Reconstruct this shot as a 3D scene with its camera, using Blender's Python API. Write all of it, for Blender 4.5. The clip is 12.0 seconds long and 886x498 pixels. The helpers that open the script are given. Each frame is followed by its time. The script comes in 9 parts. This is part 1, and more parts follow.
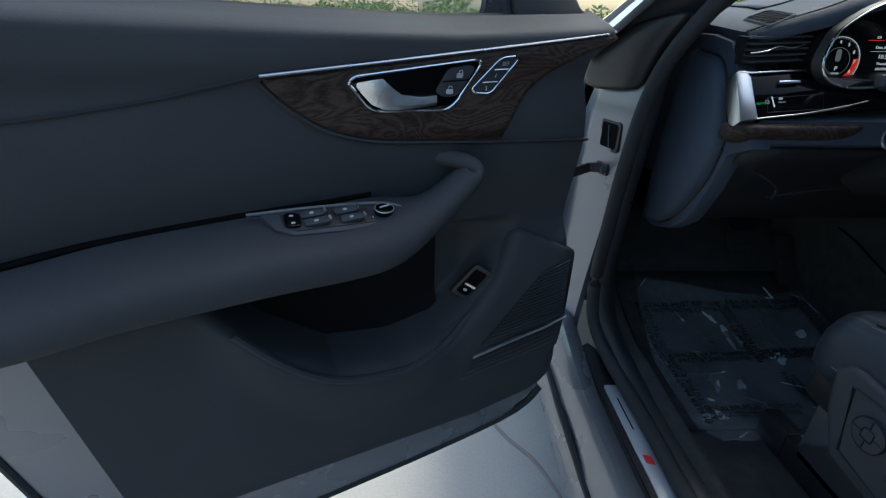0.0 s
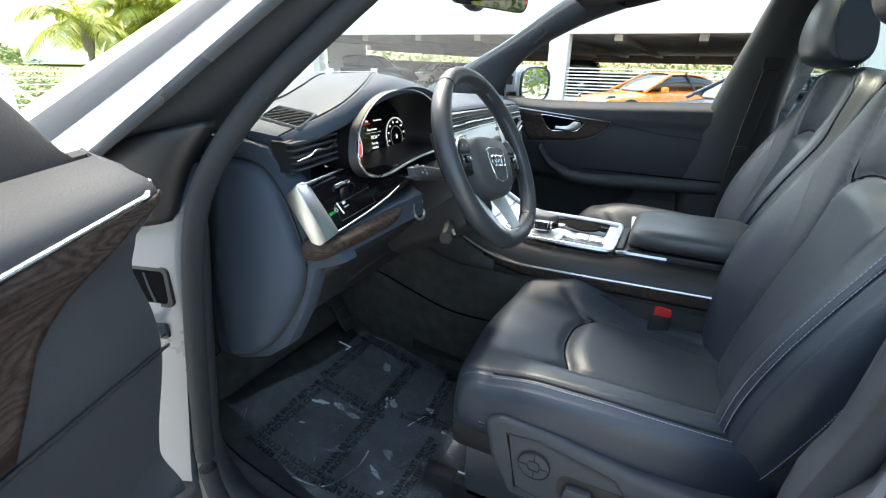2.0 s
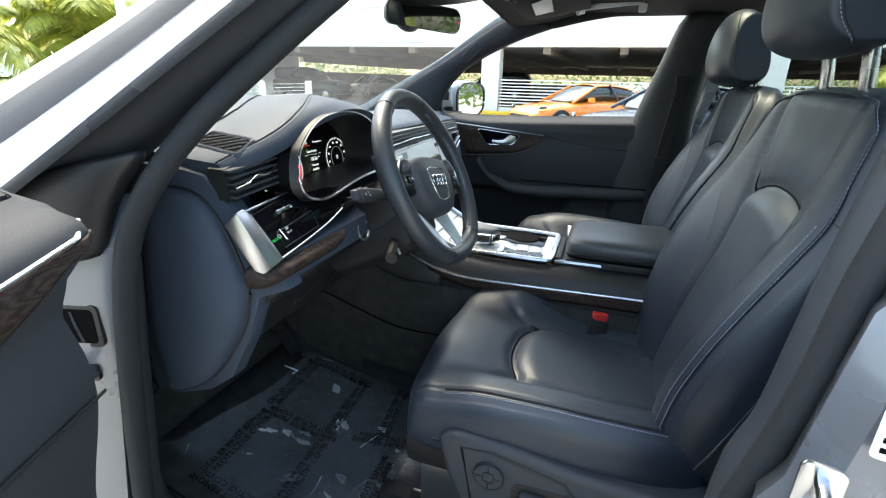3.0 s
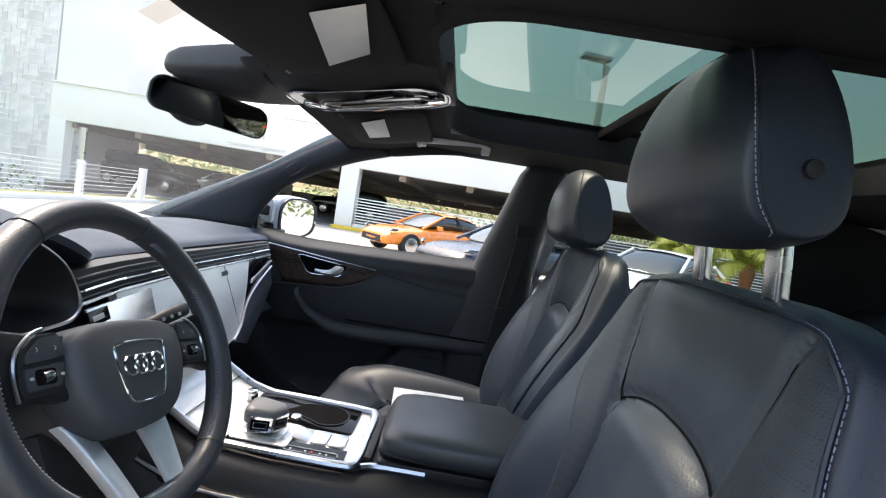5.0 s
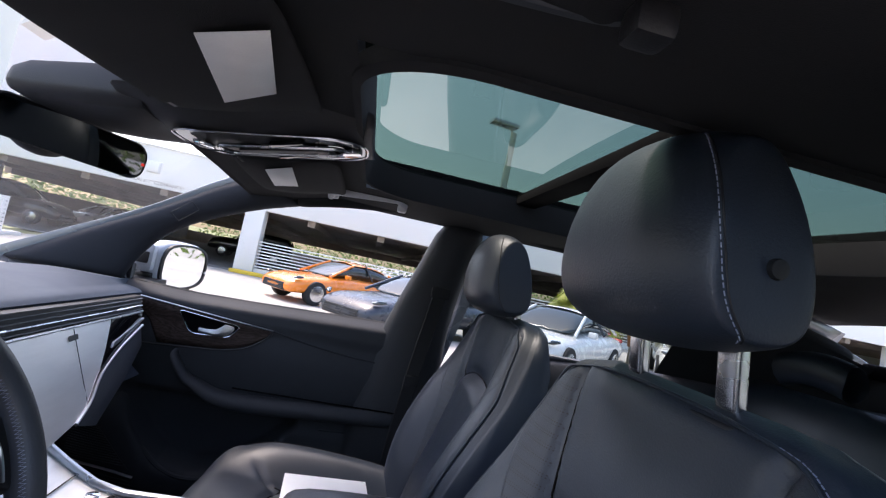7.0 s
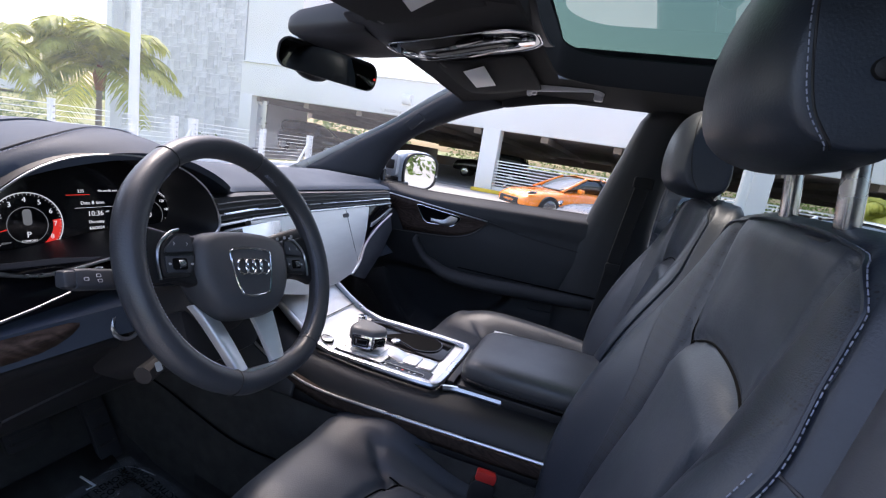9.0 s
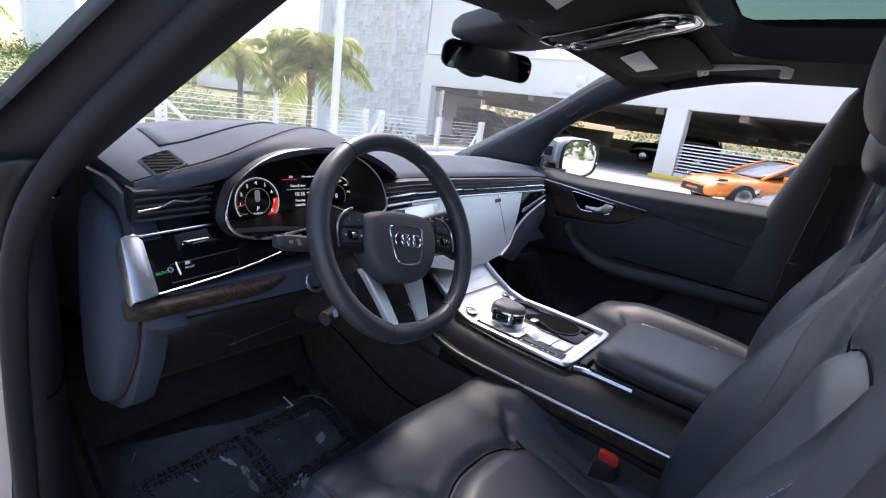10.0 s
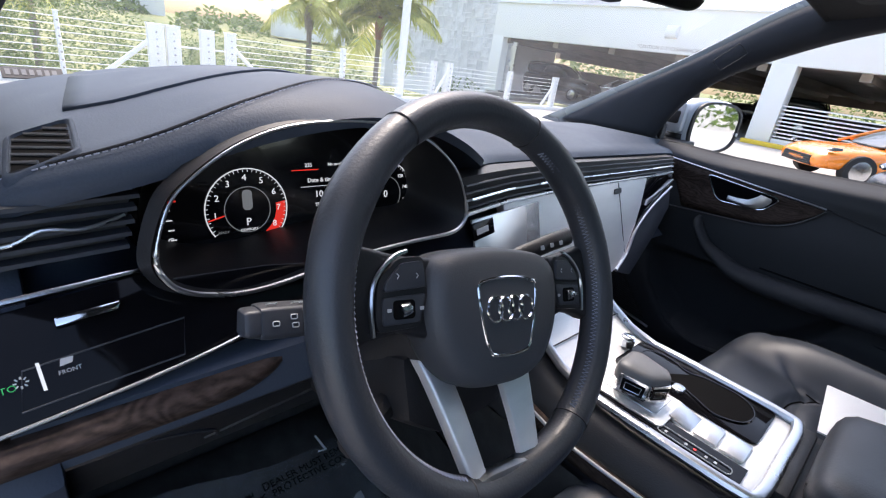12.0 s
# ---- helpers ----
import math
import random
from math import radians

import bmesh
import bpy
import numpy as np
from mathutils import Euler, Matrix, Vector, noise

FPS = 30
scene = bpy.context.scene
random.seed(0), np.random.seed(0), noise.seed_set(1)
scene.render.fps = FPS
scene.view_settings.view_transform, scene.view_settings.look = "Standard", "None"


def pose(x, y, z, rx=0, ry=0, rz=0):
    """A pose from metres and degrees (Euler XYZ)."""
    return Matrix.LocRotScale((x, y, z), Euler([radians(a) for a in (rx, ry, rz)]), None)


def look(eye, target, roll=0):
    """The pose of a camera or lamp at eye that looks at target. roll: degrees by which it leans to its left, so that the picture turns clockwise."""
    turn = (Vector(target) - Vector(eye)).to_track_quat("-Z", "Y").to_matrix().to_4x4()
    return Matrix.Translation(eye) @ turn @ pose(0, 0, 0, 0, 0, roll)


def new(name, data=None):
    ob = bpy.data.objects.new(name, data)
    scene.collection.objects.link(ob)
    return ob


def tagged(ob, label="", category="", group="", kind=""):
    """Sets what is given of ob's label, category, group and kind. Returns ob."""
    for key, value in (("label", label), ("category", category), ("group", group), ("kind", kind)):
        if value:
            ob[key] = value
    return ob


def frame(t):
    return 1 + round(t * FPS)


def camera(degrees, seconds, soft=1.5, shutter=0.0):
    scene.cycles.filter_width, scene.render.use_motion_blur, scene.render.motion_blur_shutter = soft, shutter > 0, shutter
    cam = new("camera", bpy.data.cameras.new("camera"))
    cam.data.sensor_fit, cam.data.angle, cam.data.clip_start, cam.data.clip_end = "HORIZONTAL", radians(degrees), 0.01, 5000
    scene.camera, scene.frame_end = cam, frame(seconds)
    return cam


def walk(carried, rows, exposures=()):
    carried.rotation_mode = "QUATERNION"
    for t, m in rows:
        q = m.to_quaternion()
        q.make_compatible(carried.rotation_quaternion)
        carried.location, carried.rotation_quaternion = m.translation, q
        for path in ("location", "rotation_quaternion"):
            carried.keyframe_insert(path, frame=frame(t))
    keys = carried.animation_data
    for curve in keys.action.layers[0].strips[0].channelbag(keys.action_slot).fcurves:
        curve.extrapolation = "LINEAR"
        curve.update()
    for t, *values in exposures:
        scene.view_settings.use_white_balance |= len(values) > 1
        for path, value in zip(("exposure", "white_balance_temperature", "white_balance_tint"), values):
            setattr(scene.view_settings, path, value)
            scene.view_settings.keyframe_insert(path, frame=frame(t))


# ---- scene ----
cam = camera(86.1, 12.0, soft=1.2)
PATH = [
    (0, (-1.310, -0.661, 1.244), (-1.215, 1.132, 0.363), 1.4),
    (0.5, (-1.314, -0.434, 1.256), (-0.741, 1.276, 0.391), 1.7),
    (1, (-1.249, -0.315, 1.274), (-0.155, 1.138, 0.443), 1.8),
    (1.5, (-1.251, -0.313, 1.309), (0.230, 0.774, 0.518), 1.8),
    (2, (-1.284, -0.314, 1.335), (0.397, 0.494, 0.614), 1.4),
    (2.5, (-1.298, -0.313, 1.341), (0.450, 0.376, 0.656), 0.9),
    (2.7, (-1.296, -0.313, 1.345), (0.468, 0.336, 0.662), 0.9),
    (4.3, (-1.120, -0.320, 1.389), (0.809, -0.027, 0.950), 5.7),
    (4.5, (-1.047, -0.327, 1.373), (0.910, -0.088, 1.041), 6.3),
    (5, (-0.917, -0.328, 1.384), (1.076, -0.274, 1.230), 9.4),
    (5.5, (-0.839, -0.312, 1.399), (1.159, -0.406, 1.395), 10.6),
    (6, (-0.814, -0.309, 1.408), (1.175, -0.509, 1.485), 11.4),
    (6.5, (-0.814, -0.313, 1.412), (1.165, -0.579, 1.531), 11.6),
    (6.7, (-0.816, -0.314, 1.412), (1.160, -0.599, 1.540), 11.8),
    (8.3, (-0.851, -0.360, 1.371), (1.140, -0.345, 1.191), 10.8),
    (8.5, (-0.876, -0.396, 1.361), (1.102, -0.231, 1.108), 10.0),
    (9, (-0.944, -0.445, 1.362), (0.925, 0.148, 0.966), 9.2),
    (9.5, (-1.014, -0.508, 1.379), (0.662, 0.459, 0.873), 8.2),
    (10, (-0.989, -0.522, 1.381), (0.538, 0.646, 0.828), 7.7),
    (10.5, (-0.929, -0.504, 1.388), (0.498, 0.758, 0.781), 7.5),
    (11, (-0.881, -0.443, 1.381), (0.498, 0.844, 0.715), 6.9),
    (11.5, (-0.818, -0.322, 1.383), (0.561, 0.933, 0.661), 7.2),
    (12, (-0.725, -0.218, 1.359), (0.603, 1.075, 0.609), 8.5),
]
EXPOSURES = [(0.0, 1.0, 6100, 2), (0.3, 2.35, 6150, 3), (0.6, 3.20, 6250, 3), (1.0, 3.16, 6300, 4), (1.5, 3.05, 6550, 2), (2.0, 2.70, 7150, 2), (2.7, 2.50, 7150, 2), (4.3, 2.3, 7150, 9), (5.5, 1.98, 7150, 14), (6.7, 1.78, 6650, 20),
             (8.5, 1.78, 6520, 21), (9.5, 1.85, 6520, 20), (11.0, 1.78, 6550, 19), (12.0, 1.9, 6650, 16)]
walk(cam, [(t, look(eye, target, roll)) for t, eye, target, roll in PATH], EXPOSURES)

# ---------------------------------------------------------------- light
world = bpy.data.worlds.new("world")
scene.world = world
world.use_nodes = True
wn = world.node_tree.nodes
sky = wn.new("ShaderNodeTexSky")
sky.sky_type = "NISHITA"
sky.sun_disc = False
TO_SUN = Vector((0.42, 0.55, 1.25)).normalized()
sky.sun_elevation = math.asin(TO_SUN.z)
sky.sun_rotation = math.atan2(TO_SUN.x, TO_SUN.y)
sky.air_density, sky.dust_density = 1.2, 3.0
wn["Background"].inputs["Strength"].default_value = 0.15
world.node_tree.links.new(sky.outputs[0], wn["Background"].inputs["Color"])
sun_data = bpy.data.lights.new("sun", "SUN")
sun_data.energy, sun_data.angle, sun_data.color = 1.1, radians(12), (1.0, 0.94, 0.84)
sun = new("sun", sun_data)
sun.matrix_world = look((0, 0, 30), Vector((0, 0, 30)) - TO_SUN)

# ---------------------------------------------------------------- materials
def material(name, base, rough=0.5, metal=0.0, bump=0.0, grain=400.0, var=0.12, patch=6.0, coat=0.0,
             stretch=(1, 1, 1), spec=0.5, tint=None, sheen=0.0, rvar=0.08):
    """A principled surface with two scales of variation and a fine relief."""
    m = bpy.data.materials.new(name)
    m.use_nodes = True
    n, l = m.node_tree.nodes, m.node_tree.links
    b = n["Principled BSDF"]
    b.inputs["Metallic"].default_value, b.inputs["Specular IOR Level"].default_value = metal, spec
    b.inputs["Coat Weight"].default_value, b.inputs["Coat Roughness"].default_value = coat, 0.04
    b.inputs["Sheen Weight"].default_value = sheen
    co = n.new("ShaderNodeTexCoord")
    mp = n.new("ShaderNodeMapping")
    mp.inputs["Scale"].default_value = stretch
    l.new(co.outputs["Object"], mp.inputs["Vector"])
    big, fine = n.new("ShaderNodeTexNoise"), n.new("ShaderNodeTexNoise")
    big.inputs["Scale"].default_value, big.inputs["Detail"].default_value = patch, 5
    fine.inputs["Scale"].default_value, fine.inputs["Detail"].default_value = grain, 3
    for t in (big, fine):
        l.new(mp.outputs["Vector"], t.inputs["Vector"])
    add = n.new("ShaderNodeMath")
    add.operation = "MULTIPLY_ADD"
    l.new(fine.outputs["Fac"], add.inputs[0])
    add.inputs[1].default_value = 0.4
    l.new(big.outputs["Fac"], add.inputs[2])
    ramp = n.new("ShaderNodeValToRGB")
    lo, hi = [tuple(c * k for c in base) + (1,) for k in (1 - var, 1 + var)]
    if tint:
        lo = tuple(tint) + (1,)
    ramp.color_ramp.elements[0].position, ramp.color_ramp.elements[1].position = 0.45, 0.95
    ramp.color_ramp.elements[0].color, ramp.color_ramp.elements[1].color = lo, hi
    l.new(add.outputs[0], ramp.inputs["Fac"])
    l.new(ramp.outputs["Color"], b.inputs["Base Color"])
    rr = n.new("ShaderNodeMapRange")
    rr.inputs["To Min"].default_value, rr.inputs["To Max"].default_value = max(0.02, rough - rvar), min(1, rough + rvar)
    rr.inputs["From Min"].default_value, rr.inputs["From Max"].default_value = 0.3, 0.7
    l.new(big.outputs["Fac"], rr.inputs["Value"])
    l.new(rr.outputs["Result"], b.inputs["Roughness"])
    if bump:
        bp = n.new("ShaderNodeBump")
        bp.inputs["Strength"].default_value, bp.inputs["Distance"].default_value = bump, 0.0015
        l.new(fine.outputs["Fac"], bp.inputs["Height"])
        l.new(bp.outputs["Normal"], b.inputs["Normal"])
    return m


def glow(name, color, strength, rough=0.2):
    m = bpy.data.materials.new(name)
    m.use_nodes = True
    b = m.node_tree.nodes["Principled BSDF"]
    b.inputs["Base Color"].default_value = (*[c * 0.3 for c in color], 1)
    b.inputs["Roughness"].default_value = rough
    b.inputs["Emission Color"].default_value, b.inputs["Emission Strength"].default_value = (*color, 1), strength
    return m


def pane(name, tint, gloss=0.08, rough=0.01):
    """Thin window glass: tinted, clear, with a Fresnel gloss."""
    m = bpy.data.materials.new(name)
    m.use_nodes = True
    n, l = m.node_tree.nodes, m.node_tree.links
    n.remove(n["Principled BSDF"])
    tr, gl, mix = n.new("ShaderNodeBsdfTransparent"), n.new("ShaderNodeBsdfGlossy"), n.new("ShaderNodeMixShader")
    fr = n.new("ShaderNodeLayerWeight")
    fr.inputs["Blend"].default_value = 0.5
    pw = n.new("ShaderNodeMath")
    pw.operation, pw.inputs[1].default_value = "POWER", 4.0
    tr.inputs["Color"].default_value = (*tint, 1)
    gl.inputs["Roughness"].default_value = rough
    sc = n.new("ShaderNodeMath")
    sc.operation = "MULTIPLY"
    sc.operation = "MULTIPLY_ADD"
    sc.inputs[1].default_value, sc.inputs[2].default_value = gloss * 4, gloss * 0.25
    l.new(fr.outputs["Facing"], pw.inputs[0])
    l.new(pw.outputs[0], sc.inputs[0])
    l.new(sc.outputs[0], mix.inputs[0])
    l.new(tr.outputs[0], mix.inputs[1])
    l.new(gl.outputs[0], mix.inputs[2])
    l.new(mix.outputs[0], n["Material Output"].inputs["Surface"])
    return m


def film_material(name, base=(0.40, 0.43, 0.46), share=0.19):
    """Thin clear plastic film, slightly milky, with a sharp gloss on its creases."""
    m = material(name, base, 0.16, bump=0.8, grain=22, var=0.6, patch=8)
    n, l = m.node_tree.nodes, m.node_tree.links
    tr, mix, shine, top = n.new("ShaderNodeBsdfTransparent"), n.new("ShaderNodeMixShader"), n.new("ShaderNodeBsdfGlossy"), n.new("ShaderNodeMixShader")
    tr.inputs["Color"].default_value = (0.93, 0.94, 0.95, 1)
    mix.inputs[0].default_value = share
    shine.inputs["Roughness"].default_value = 0.14
    top.inputs[0].default_value = 0.045
    l.new(tr.outputs[0], mix.inputs[1])
    l.new(n["Principled BSDF"].outputs[0], mix.inputs[2])
    l.new(mix.outputs[0], top.inputs[1])
    l.new(shine.outputs[0], top.inputs[2])
    l.new(top.outputs[0], n["Material Output"].inputs["Surface"])
    return m


def wood_material(name):
    """Dark veneer with curled, wavering growth lines."""
    m = material(name, (0.050, 0.036, 0.031), 0.6, bump=0.0, grain=260, spec=0.10)
    n, l = m.node_tree.nodes, m.node_tree.links
    b = n["Principled BSDF"]
    co = n.new("ShaderNodeTexCoord")
    mp = n.new("ShaderNodeMapping")
    mp.inputs["Scale"].default_value = (1.0, 1.0, 2.6)
    l.new(co.outputs["Object"], mp.inputs["Vector"])
    big = n.new("ShaderNodeTexNoise")
    big.inputs["Scale"].default_value, big.inputs["Detail"].default_value, big.inputs["Distortion"].default_value = 6.0, 2.0, 0.9
    l.new(mp.outputs["Vector"], big.inputs["Vector"])
    rings = n.new("ShaderNodeMath")
    rings.operation, rings.inputs[1].default_value = "MULTIPLY", 120.0
    l.new(big.outputs["Fac"], rings.inputs[0])
    sine = n.new("ShaderNodeMath")
    sine.operation = "SINE"
    l.new(rings.outputs[0], sine.inputs[0])
    fine = n.new("ShaderNodeTexNoise")
    fine.inputs["Scale"].default_value, fine.inputs["Detail"].default_value = 160.0, 4.0
    l.new(mp.outputs["Vector"], fine.inputs["Vector"])
    mixv = n.new("ShaderNodeMath")
    mixv.operation, mixv.inputs[1].default_value = "MULTIPLY_ADD", 0.22
    l.new(sine.outputs[0], mixv.inputs[0])
    l.new(fine.outputs["Fac"], mixv.inputs[2])
    ramp = n.new("ShaderNodeValToRGB")
    ramp.color_ramp.elements[0].position, ramp.color_ramp.elements[1].position = 0.15, 0.85
    ramp.color_ramp.elements[0].color, ramp.color_ramp.elements[1].color = (0.022, 0.016, 0.014, 1), (0.068, 0.049, 0.042, 1)
    l.new(mixv.outputs[0], ramp.inputs["Fac"])
    l.new(ramp.outputs["Color"], b.inputs["Base Color"])
    bp = n.new("ShaderNodeBump")
    bp.inputs["Strength"].default_value, bp.inputs["Distance"].default_value = 0.25, 0.0006
    l.new(mixv.outputs[0], bp.inputs["Height"])
    l.new(bp.outputs["Normal"], b.inputs["Normal"])
    return m


def perforated_material(name, base, rough, pitch):
    """Leather with a regular punching of tiny holes."""
    m = material(name, base, rough, bump=0.3, grain=700)
    n, l = m.node_tree.nodes, m.node_tree.links
    co = n.new("ShaderNodeTexCoord")
    vo = n.new("ShaderNodeTexVoronoi")
    vo.inputs["Scale"].default_value, vo.inputs["Randomness"].default_value = 1 / pitch, 0.0
    mp = n.new("ShaderNodeMapping")
    mp.inputs["Scale"].default_value = (1.0, 0.0, 1.0)
    mp.inputs["Rotation"].default_value = (0.23, 0.0, 0.0)
    l.new(co.outputs["Object"], mp.inputs["Vector"])
    l.new(mp.outputs["Vector"], vo.inputs["Vector"])
    rg = n.new("ShaderNodeMapRange")
    rg.inputs["From Min"].default_value, rg.inputs["From Max"].default_value = 0.18, 0.34
    l.new(vo.outputs["Distance"], rg.inputs["Value"])
    mix = n.new("ShaderNodeMix")
    mix.data_type = "RGBA"
    old = n["Principled BSDF"].inputs["Base Color"].links[0].from_socket
    l.new(rg.outputs["Result"], mix.inputs["Factor"])
    mix.inputs["A"].default_value = (0.004, 0.004, 0.004, 1)
    l.new(old, mix.inputs["B"])
    l.new(mix.outputs["Result"], n["Principled BSDF"].inputs["Base Color"])
    return m


def leaf_material(name, lo, hi):
    m = material(name, hi, 0.55, var=0.3, patch=2.5, grain=30, tint=lo)
    n, l = m.node_tree.nodes, m.node_tree.links
    tl, mix = n.new("ShaderNodeBsdfTranslucent"), n.new("ShaderNodeMixShader")
    b = n["Principled BSDF"]
    l.new(b.inputs["Base Color"].links[0].from_socket, tl.inputs["Color"])
    mix.inputs[0].default_value = 0.35
    l.new(b.outputs[0], mix.inputs[1])
    l.new(tl.outputs[0], mix.inputs[2])
    l.new(mix.outputs[0], n["Material Output"].inputs["Surface"])
    return m


LEATHER = material("black_leather", (0.0185, 0.0265, 0.0410), 0.45, bump=0.26, grain=420, var=0.1, patch=9, spec=0.60)
RIMLEATHER = material("rim_leather", (0.034, 0.038, 0.046), 0.42, bump=0.22, grain=420, var=0.1, patch=9, spec=0.55)
HUBPAD = material("hub_pad_vinyl", (0.052, 0.056, 0.064), 0.50, bump=0.15, grain=700, spec=0.4, var=0.08)
# near-black of the sheet that stands for shade in the map pocket
POCKETSHADE = material("pocket_shade", (0.010, 0.010, 0.011), 0.95, bump=0.5, grain=900, spec=0.05)
ARMLEATHER = material("grey_black_leather", (0.046, 0.049, 0.055), 0.42, bump=0.22, grain=420, var=0.1, patch=9, spec=0.6)
GRIPGREY = material("grey_grip_leather", (0.13, 0.132, 0.138), 0.45, bump=0.15, grain=700, var=0.1)
# handle plastic lightened to stand for window light on the passenger's side
LITHANDLE = material("lit_handle_plastic", (0.52, 0.53, 0.55), 0.45, bump=0.1, grain=900, var=0.08)
PERFORATED = perforated_material("perforated_leather", (0.0200, 0.0265, 0.0385), 0.40, 0.0036)
VINYL = material("dash_vinyl", (0.046, 0.060, 0.085), 0.58, bump=0.22, grain=480, spec=0.20, var=0.08)
DOORSKIN = material("door_vinyl", (0.045, 0.048, 0.054), 0.60, bump=0.22, grain=480, spec=0.09, var=0.1)
PLASTIC = material("grey_black_plastic", (0.038, 0.042, 0.051), 0.50, bump=0.12, grain=1100, spec=0.4, var=0.1)
PILLARTRIM = material("pillar_cloth", (0.032, 0.035, 0.043), 0.75, bump=0.3, grain=900, var=0.12, spec=0.25)
DARKTRIM = material("dark_trim_plastic", (0.028, 0.030, 0.034), 0.55, bump=0.12, grain=1000, var=0.1, spec=0.4)
SOFTBLACK = material("soft_black_plastic", (0.013, 0.013, 0.015), 0.50, bump=0.2, grain=500)
GLOSSBLACK = material("piano_black", (0.004, 0.004, 0.005), 0.06, var=0.05, spec=0.12, rvar=0.02)
# near-black for seams and trim, and for shade painted where recesses would be
WELL = material("deep_black", (0.003, 0.003, 0.0035), 0.9, spec=0.08)
CHROME = material("bright_chrome", (0.75, 0.76, 0.78), 0.12, 1.0, var=0.03, rvar=0.04)
SILLPLATE = material("sill_plate_aluminium", (0.40, 0.43, 0.47), 0.45, 0.35, var=0.10, bump=0.1, grain=700)
SATIN = material("satin_aluminium", (0.62, 0.63, 0.65), 0.30, 1.0, var=0.05, bump=0.08, grain=900, rvar=0.05)
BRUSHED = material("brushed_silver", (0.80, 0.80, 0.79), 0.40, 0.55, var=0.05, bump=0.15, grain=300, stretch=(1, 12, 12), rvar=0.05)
WOOD = wood_material("open_pore_veneer")
CARPET = material("black_carpet", (0.047, 0.048, 0.048), 0.95, bump=1.0, grain=900, var=0.3, patch=30, spec=0.2)
HEADLINER = material("black_headlining", (0.022, 0.0225, 0.024), 0.92, bump=0.4, grain=800, var=0.12, spec=0.2)
RUBBER = material("door_rubber", (0.015, 0.017, 0.021), 0.80, bump=0.2, grain=300)
# the car's own paint, lightened for sun and bounce on the mirror
LITPAINT = material("lit_body_paint", (0.50, 0.53, 0.57), 0.30, 0.1, var=0.03, coat=0.4, rvar=0.03)
# the same paint set dark, with the doorway's shade in the colour
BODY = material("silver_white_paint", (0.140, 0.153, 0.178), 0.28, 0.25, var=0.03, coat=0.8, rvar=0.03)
WHITECARD = material("white_label", (0.80, 0.80, 0.78), 0.6, var=0.05, patch=20)
PAPER = material("white_paper", (0.82, 0.85, 0.88), 0.7, var=0.03)
REDPLASTIC = material("red_plastic", (0.55, 0.035, 0.03), 0.35, var=0.1)
THREAD = material("grey_thread", (0.30, 0.33, 0.42), 0.8, var=0.1, patch=80)
GREYMETAL = material("seat_post_steel", (0.55, 0.56, 0.58), 0.22, 1.0, var=0.04)
DIMMIRROR = material("dimmed_mirror", (0.16, 0.17, 0.18), 0.02, 1.0, var=0.01, rvar=0.01)
MIRROR = material("mirror_glass", (0.85, 0.87, 0.88), 0.015, 1.0, var=0.01, rvar=0.01)
GLASS = pane("window_glass", (0.92, 0.93, 0.92))


def hazed(name, share):
    """Window glass with an added thin veil that catches the daylight and pales the view."""
    m = pane(name, (0.92, 0.93, 0.92))
    n, l = m.node_tree.nodes, m.node_tree.links
    veil, mix, mottle, amount = n.new("ShaderNodeBsdfTranslucent"), n.new("ShaderNodeMixShader"), n.new("ShaderNodeTexNoise"), n.new("ShaderNodeMapRange")
    veil.inputs["Color"].default_value = (0.9, 0.91, 0.93, 1)
    mottle.inputs["Scale"].default_value, mottle.inputs["Detail"].default_value = 3.0, 6.0
    amount.inputs["To Min"].default_value, amount.inputs["To Max"].default_value = share * 0.6, share * 1.4
    l.new(mottle.outputs["Fac"], amount.inputs["Value"])
    l.new(amount.outputs["Result"], mix.inputs[0])
    l.new(n["Material Output"].inputs["Surface"].links[0].from_socket, mix.inputs[1])
    l.new(veil.outputs[0], mix.inputs[2])
    l.new(mix.outputs[0], n["Material Output"].inputs["Surface"])
    return m


WINDSCREEN = hazed("veiled_windscreen", 0.032)
DARKGLASS = pane("tinted_glass", (0.50, 0.55, 0.54))
ROOFGLASS = pane("roof_glass", (0.105, 0.160, 0.120), gloss=0.20)
FILM = film_material("clear_film")
FILMFOLD = film_material("folded_film", (0.62, 0.64, 0.66), 0.36)
# touch screen glass: the pale metal colour stands for glare on it
GLARESCREEN = material("glare_coloured_screen", (0.70, 0.70, 0.71), 0.22, 0.7, var=0.03, rvar=0.04)
SCREEN = material("dark_screen", (0.006, 0.006, 0.008), 0.12, var=0.05, coat=0.4)
WHITEGLOW = glow("white_display", (0.85, 0.9, 0.95), 0.20)
GREYGLOW = glow("grey_display", (0.35, 0.38, 0.4), 0.10)
REDGLOW = glow("red_display", (1.0, 0.05, 0.035), 0.17)
GREENGLOW = glow("green_display", (0.05, 0.8, 0.2), 0.06)
PRINT = material("grey_print", (0.42, 0.44, 0.46), 0.5, var=0.05)
BLACKPRINT = material("black_print", (0.004, 0.004, 0.004), 0.8, spec=0.08)
CONCRETE = material("pale_concrete", (0.40, 0.385, 0.355), 0.85, bump=0.6, grain=120, var=0.16, patch=0.7, spec=0.3)
STUCCO = material("white_stucco", (0.78, 0.78, 0.76), 0.85, bump=0.3, grain=60, var=0.05, patch=0.4)
WHITEPAINT = material("white_steel_paint", (0.80, 0.80, 0.78), 0.45, var=0.05, patch=3)
MORTAR = material("pale_mortar", (0.76, 0.765, 0.77), 0.9, bump=0.3, grain=60, var=0.1)
